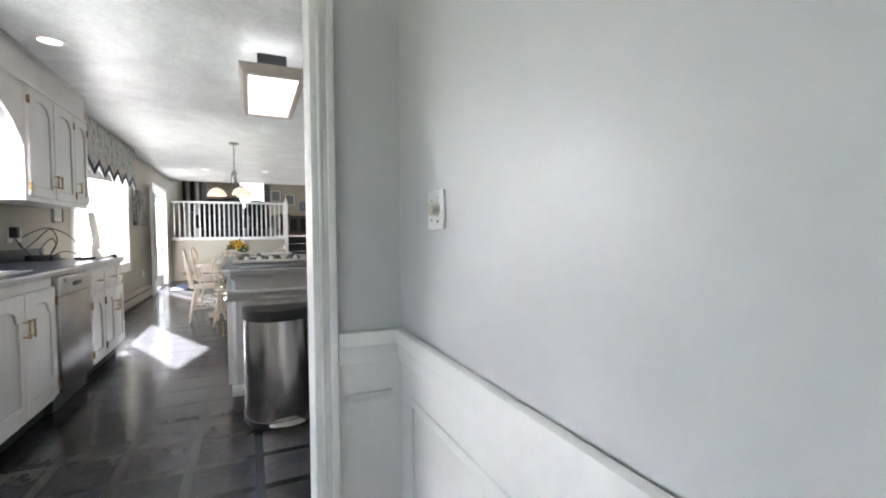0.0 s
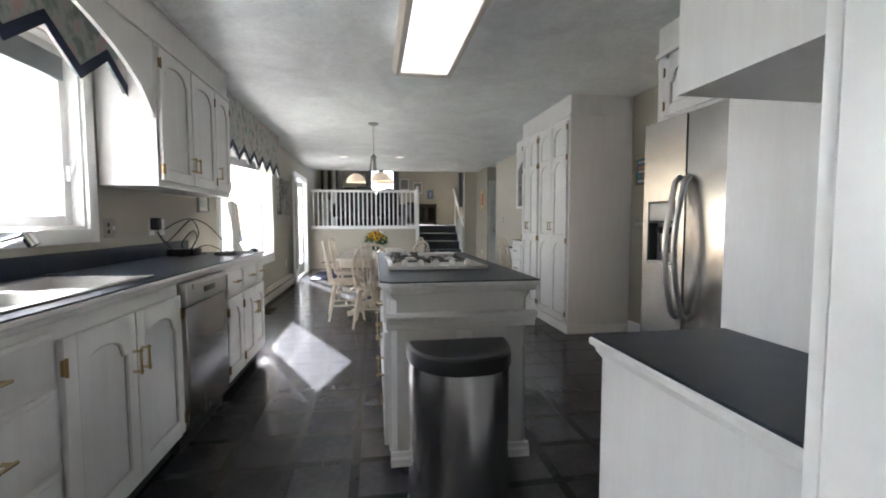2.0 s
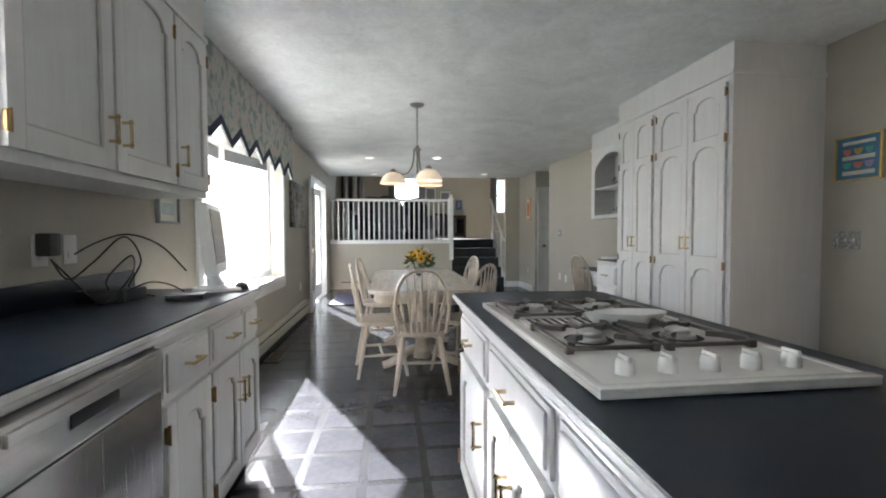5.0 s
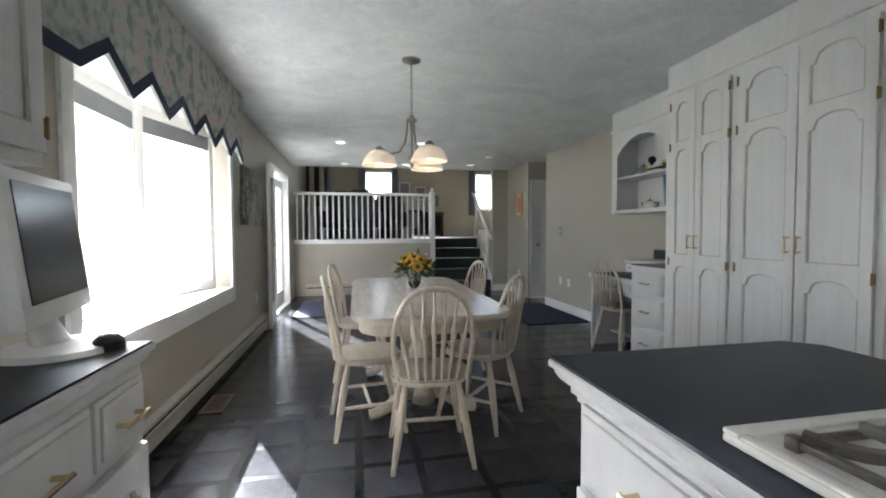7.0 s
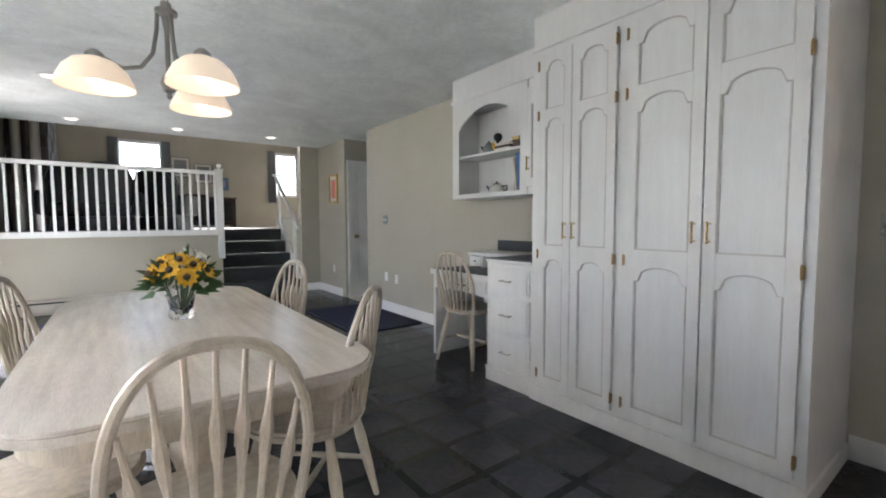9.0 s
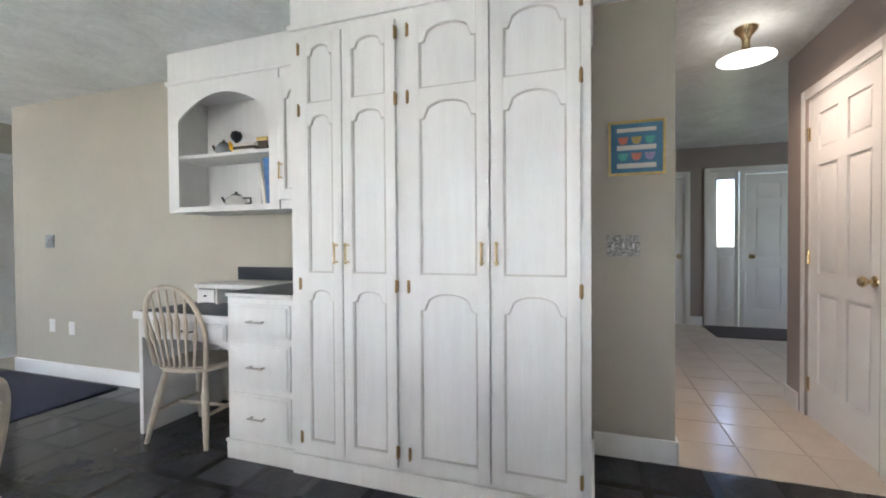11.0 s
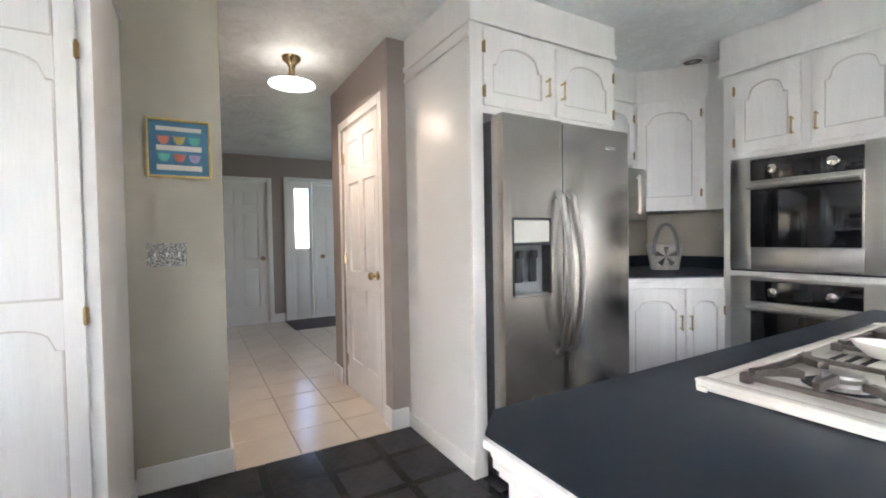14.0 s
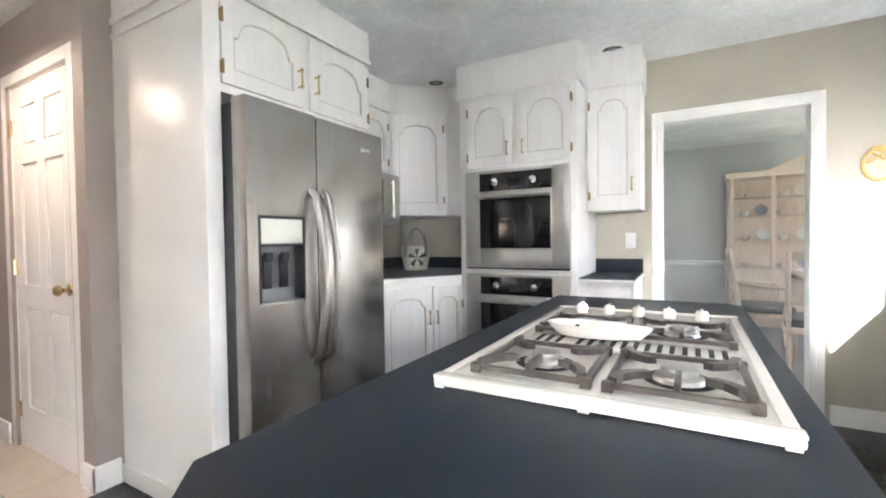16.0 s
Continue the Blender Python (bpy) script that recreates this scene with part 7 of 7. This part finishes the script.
# ---------------- dining room ----------------
cn = thing("china_cabinet", (-1.20, 1.46, 0), 0, "peach bleached china cabinet with lit glass shelves", "china cabinet")
CWD = 0.78
pbox("base", cn, M_PEACH, -CWD, CWD, -0.22, 0.22, 0.0, 0.72, 0.006)
pbox("base_top", cn, M_PEACH, -CWD - 0.02, CWD + 0.02, -0.22, 0.25, 0.721, 0.75, 0.006)
for x in (-CWD + 0.03, -0.30, 0.30, CWD - 0.03):
    pbox("stile", cn, M_PEACH, x - 0.022, x + 0.022, 0.14, 0.18, 0.751, 1.92, 0.004)
pbox("back", cn, M_PEACH, -CWD, CWD, -0.22, -0.20, 0.751, 2.0)
pbox("side", cn, M_PEACH, -CWD, -CWD + 0.02, -0.20, -0.14, 0.751, 1.92)
pbox("side", cn, M_PEACH, CWD - 0.02, CWD, -0.20, -0.14, 0.751, 1.92)
bm = bmesh.new()
prism(bm, [(-CWD - 0.03, 1.92), (CWD + 0.03, 1.92), (CWD + 0.03, 1.98), (0.35, 2.0), (0.0, 2.16), (-0.35, 2.0), (-CWD - 0.03, 1.98)], "y", 0.10, 0.22)
box(bm, -CWD - 0.02, CWD + 0.02, -0.20, 0.10, 1.92, 1.97)
part("cornice", bm, M_PEACH, cn)
for z in (1.10, 1.42, 1.66):
    pbox("shelf", cn, M_GLASS, -CWD + 0.02, CWD - 0.02, -0.19, 0.13, z, z + 0.008)
rng = random.Random(11)
for z in (0.7505, 1.1085, 1.4285, 1.6685):
    for k in range(7):
        x = -0.66 + 0.21 * k + rng.uniform(-0.02, 0.02)
        dsh = thing("plate" if k % 2 else "bowl", (-1.20 + x, 1.46 - 0.02, z), 0, "patterned china plate on display" if k % 2 else "china bowl on display", "china", "china in the cabinet")
        bm = bmesh.new()
        if k % 2:
            lathe(bm, [(0.0, 0.004), (0.05, 0.004), (0.075, 0.014), (0.075, 0.017), (0.05, 0.008), (0.0, 0.008)], 18)
        else:
            lathe(bm, [(0.0, 0.0), (0.03, 0.0), (0.06, 0.06), (0.056, 0.06), (0.028, 0.008), (0.0, 0.008)], 16)
        o = part("body", bm, (M_ENAMEL, M_GLASS, M_GREYMETAL, M_PAPER)[int(rng.random() * 4)], dsh, smooth=True)
        if k % 2:
            o.matrix_basis = pose(0, -0.06, 0.078, -78)
dtb = thing("dining_room_table", (-1.45, 2.85, 0), 0, "peach bleached wooden dining table with glass top", "table")
pbox("tabletop", dtb, M_PEACH, -0.52, 0.52, -0.85, 0.85, 0.715, 0.75, 0.010)
for sx in (-1, 1):
    for sy in (-1, 1):
        pbox("leg", dtb, M_PEACH, sx * 0.44 - 0.035, sx * 0.44 + 0.035, sy * 0.74 - 0.035, sy * 0.74 + 0.035, 0.0, 0.714, 0.006)


def dining_chair2(loc, rz, arms, label):
    c = thing("upholstered_chair", loc, rz, label, "chair", "dining room chairs")
    pbox("seat", c, M_GREYMETAL, -0.24, 0.24, -0.22, 0.24, 0.40, 0.47, 0.02, "grey upholstered seat")
    pbox("seat_frame", c, M_PEACH, -0.25, 0.25, -0.23, 0.25, 0.35, 0.40, 0.006)
    for sx in (-1, 1):
        bm = bmesh.new()
        tube(bm, [(sx * 0.21, -0.21, 0.0), (sx * 0.21, -0.21, 0.42), (sx * 0.21, -0.25, 0.75), (sx * 0.20, -0.30, 1.03)], [0.02, 0.022, 0.02, 0.018], 8)
        part("back_leg", bm, M_PEACH, c, smooth=True)
        bm = bmesh.new()
        tube(bm, [(sx * 0.21, 0.21, 0.0), (sx * 0.215, 0.215, 0.35)], [0.016, 0.024], 8)
        part("leg", bm, M_PEACH, c, smooth=True)
        if arms:
            bm = bmesh.new()
            tube(bm, [(sx * 0.21, -0.24, 0.70), (sx * 0.26, 0.0, 0.66), (sx * 0.27, 0.15, 0.65), (sx * 0.25, 0.18, 0.55), (sx * 0.23, 0.14, 0.40)], 0.018, 8)
            part("armrest", bm, M_PEACH, c, smooth=True)
    for z in (1.0, 0.62):
        pbox("rail", c, M_PEACH, -0.20, 0.20, -0.30 if z > 0.9 else -0.25, -0.27 if z > 0.9 else -0.22, z - 0.035, z + 0.035, 0.006)
    for k in range(3):
        bm = bmesh.new()
        tube(bm, [(-0.09 + 0.09 * k, -0.235, 0.64), (-0.09 + 0.09 * k, -0.285, 0.97)], 0.012, 6)
        part("slat", bm, M_PEACH, c, smooth=True)


dining_chair2((-0.62, 3.0, 0.002), 90, True, "peach wooden armchair with grey upholstered seat")
dining_chair2((-0.95, 3.75, 0.002), 165, False, "peach wooden side chair with grey upholstered seat")

# ---------------- floor tiles, last ----------------
PITCH, TS = 0.305, 0.262


def tile_mesh(name, w, l, h, material, bev=0.003):
    bm = bmesh.new()
    vs = [bm.verts.new((x, y, 0.0)) for x, y in ((-w, -l), (w, -l), (w, l), (-w, l))]
    ts = [bm.verts.new((x, y, h)) for x, y in ((-w + bev, -l + bev), (w - bev, -l + bev), (w - bev, l - bev), (-w + bev, l - bev))]
    bm.faces.new(ts)
    for k in range(4):
        bm.faces.new((vs[k], vs[(k + 1) % 4], ts[(k + 1) % 4], ts[k]))
    return mesh_of(name, bm, material)


def covered(x, y):
    return x < -1.16 and y < 8.6 or -0.02 < x < 0.42 and 6.62 < y < 8.1 or x > 1.9 and y < 7.42 or x > 1.85 and 8.9 < y < 10.7 or x > 2.36 or y > 15.7 or 0.7 < x < 1.5 and y < 5.6


fl_k = bpy.data.objects["floor_kitchen"]
me_t = tile_mesh("tile", TS / 2, TS / 2, 0.0009, M_TILE, 0.0012)
cells = []
for i in range(14):
    for j in range(36):
        x, y = -1.63 + PITCH * i, 5.12 + PITCH * j
        if not covered(x, y) and x < 2.36:
            cells.append((x, y))
near = [c for c in cells if c[1] < 11.8][:300]
rest = [c for c in cells if c not in near]
for x, y in near:
    o = new("tile", me_t)
    o.parent = fl_k
    o.location = (x, y, 0.0003)
bm = bmesh.new()
for x, y in rest:
    h, b = TS / 2, 0.0012
    vs = [bm.verts.new((x + p, y + q, 0.0003)) for p, q in ((-h, -h), (h, -h), (h, h), (-h, h))]
    ts = [bm.verts.new((x + p, y + q, 0.0012)) for p, q in ((-h + b, -h + b), (h - b, -h + b), (h - b, h - b), (-h + b, h - b))]
    bm.faces.new(ts)
    for k in range(4):
        bm.faces.new((vs[k], vs[(k + 1) % 4], ts[(k + 1) % 4], ts[k]))
part("tile_field", bm, M_TILE, fl_k, kind="stuff")

fl_h = sbox("floor_hall", M_GROUT, EX - 0.02, 6.87, 4.4, 9.3, -0.119, 0.0006, "grey grout between beige hall tiles", "floor")
HT = 0.335
me_h = tile_mesh("tile", HT / 2 - 0.003, HT / 2 - 0.003, 0.003, M_HTILE, 0.002)
for i in range(13):
    for j in range(14):
        x, y = EX - 0.02 + HT / 2 + HT * i, 4.42 + HT / 2 + HT * j
        if (x < 3.5 and y < 7.45) or (x < 4.1 and y > 8.5) or y < 5.6:
            continue
        o = new("tile", me_h)
        o.parent = fl_h
        o.location = (x, y, 0.0007)
fl_b = sbox("floor_back_hall", M_GROUT, 2.46, 3.9, 13.95, 14.66, -0.119, 0.0006, "grey grout between beige back hall tiles", "floor")
for i in range(4):
    for j in range(2):
        o = new("tile", me_h)
        o.parent = fl_b
        o.location = (2.64 + HT * i, 14.13 + HT * j, 0.0007)
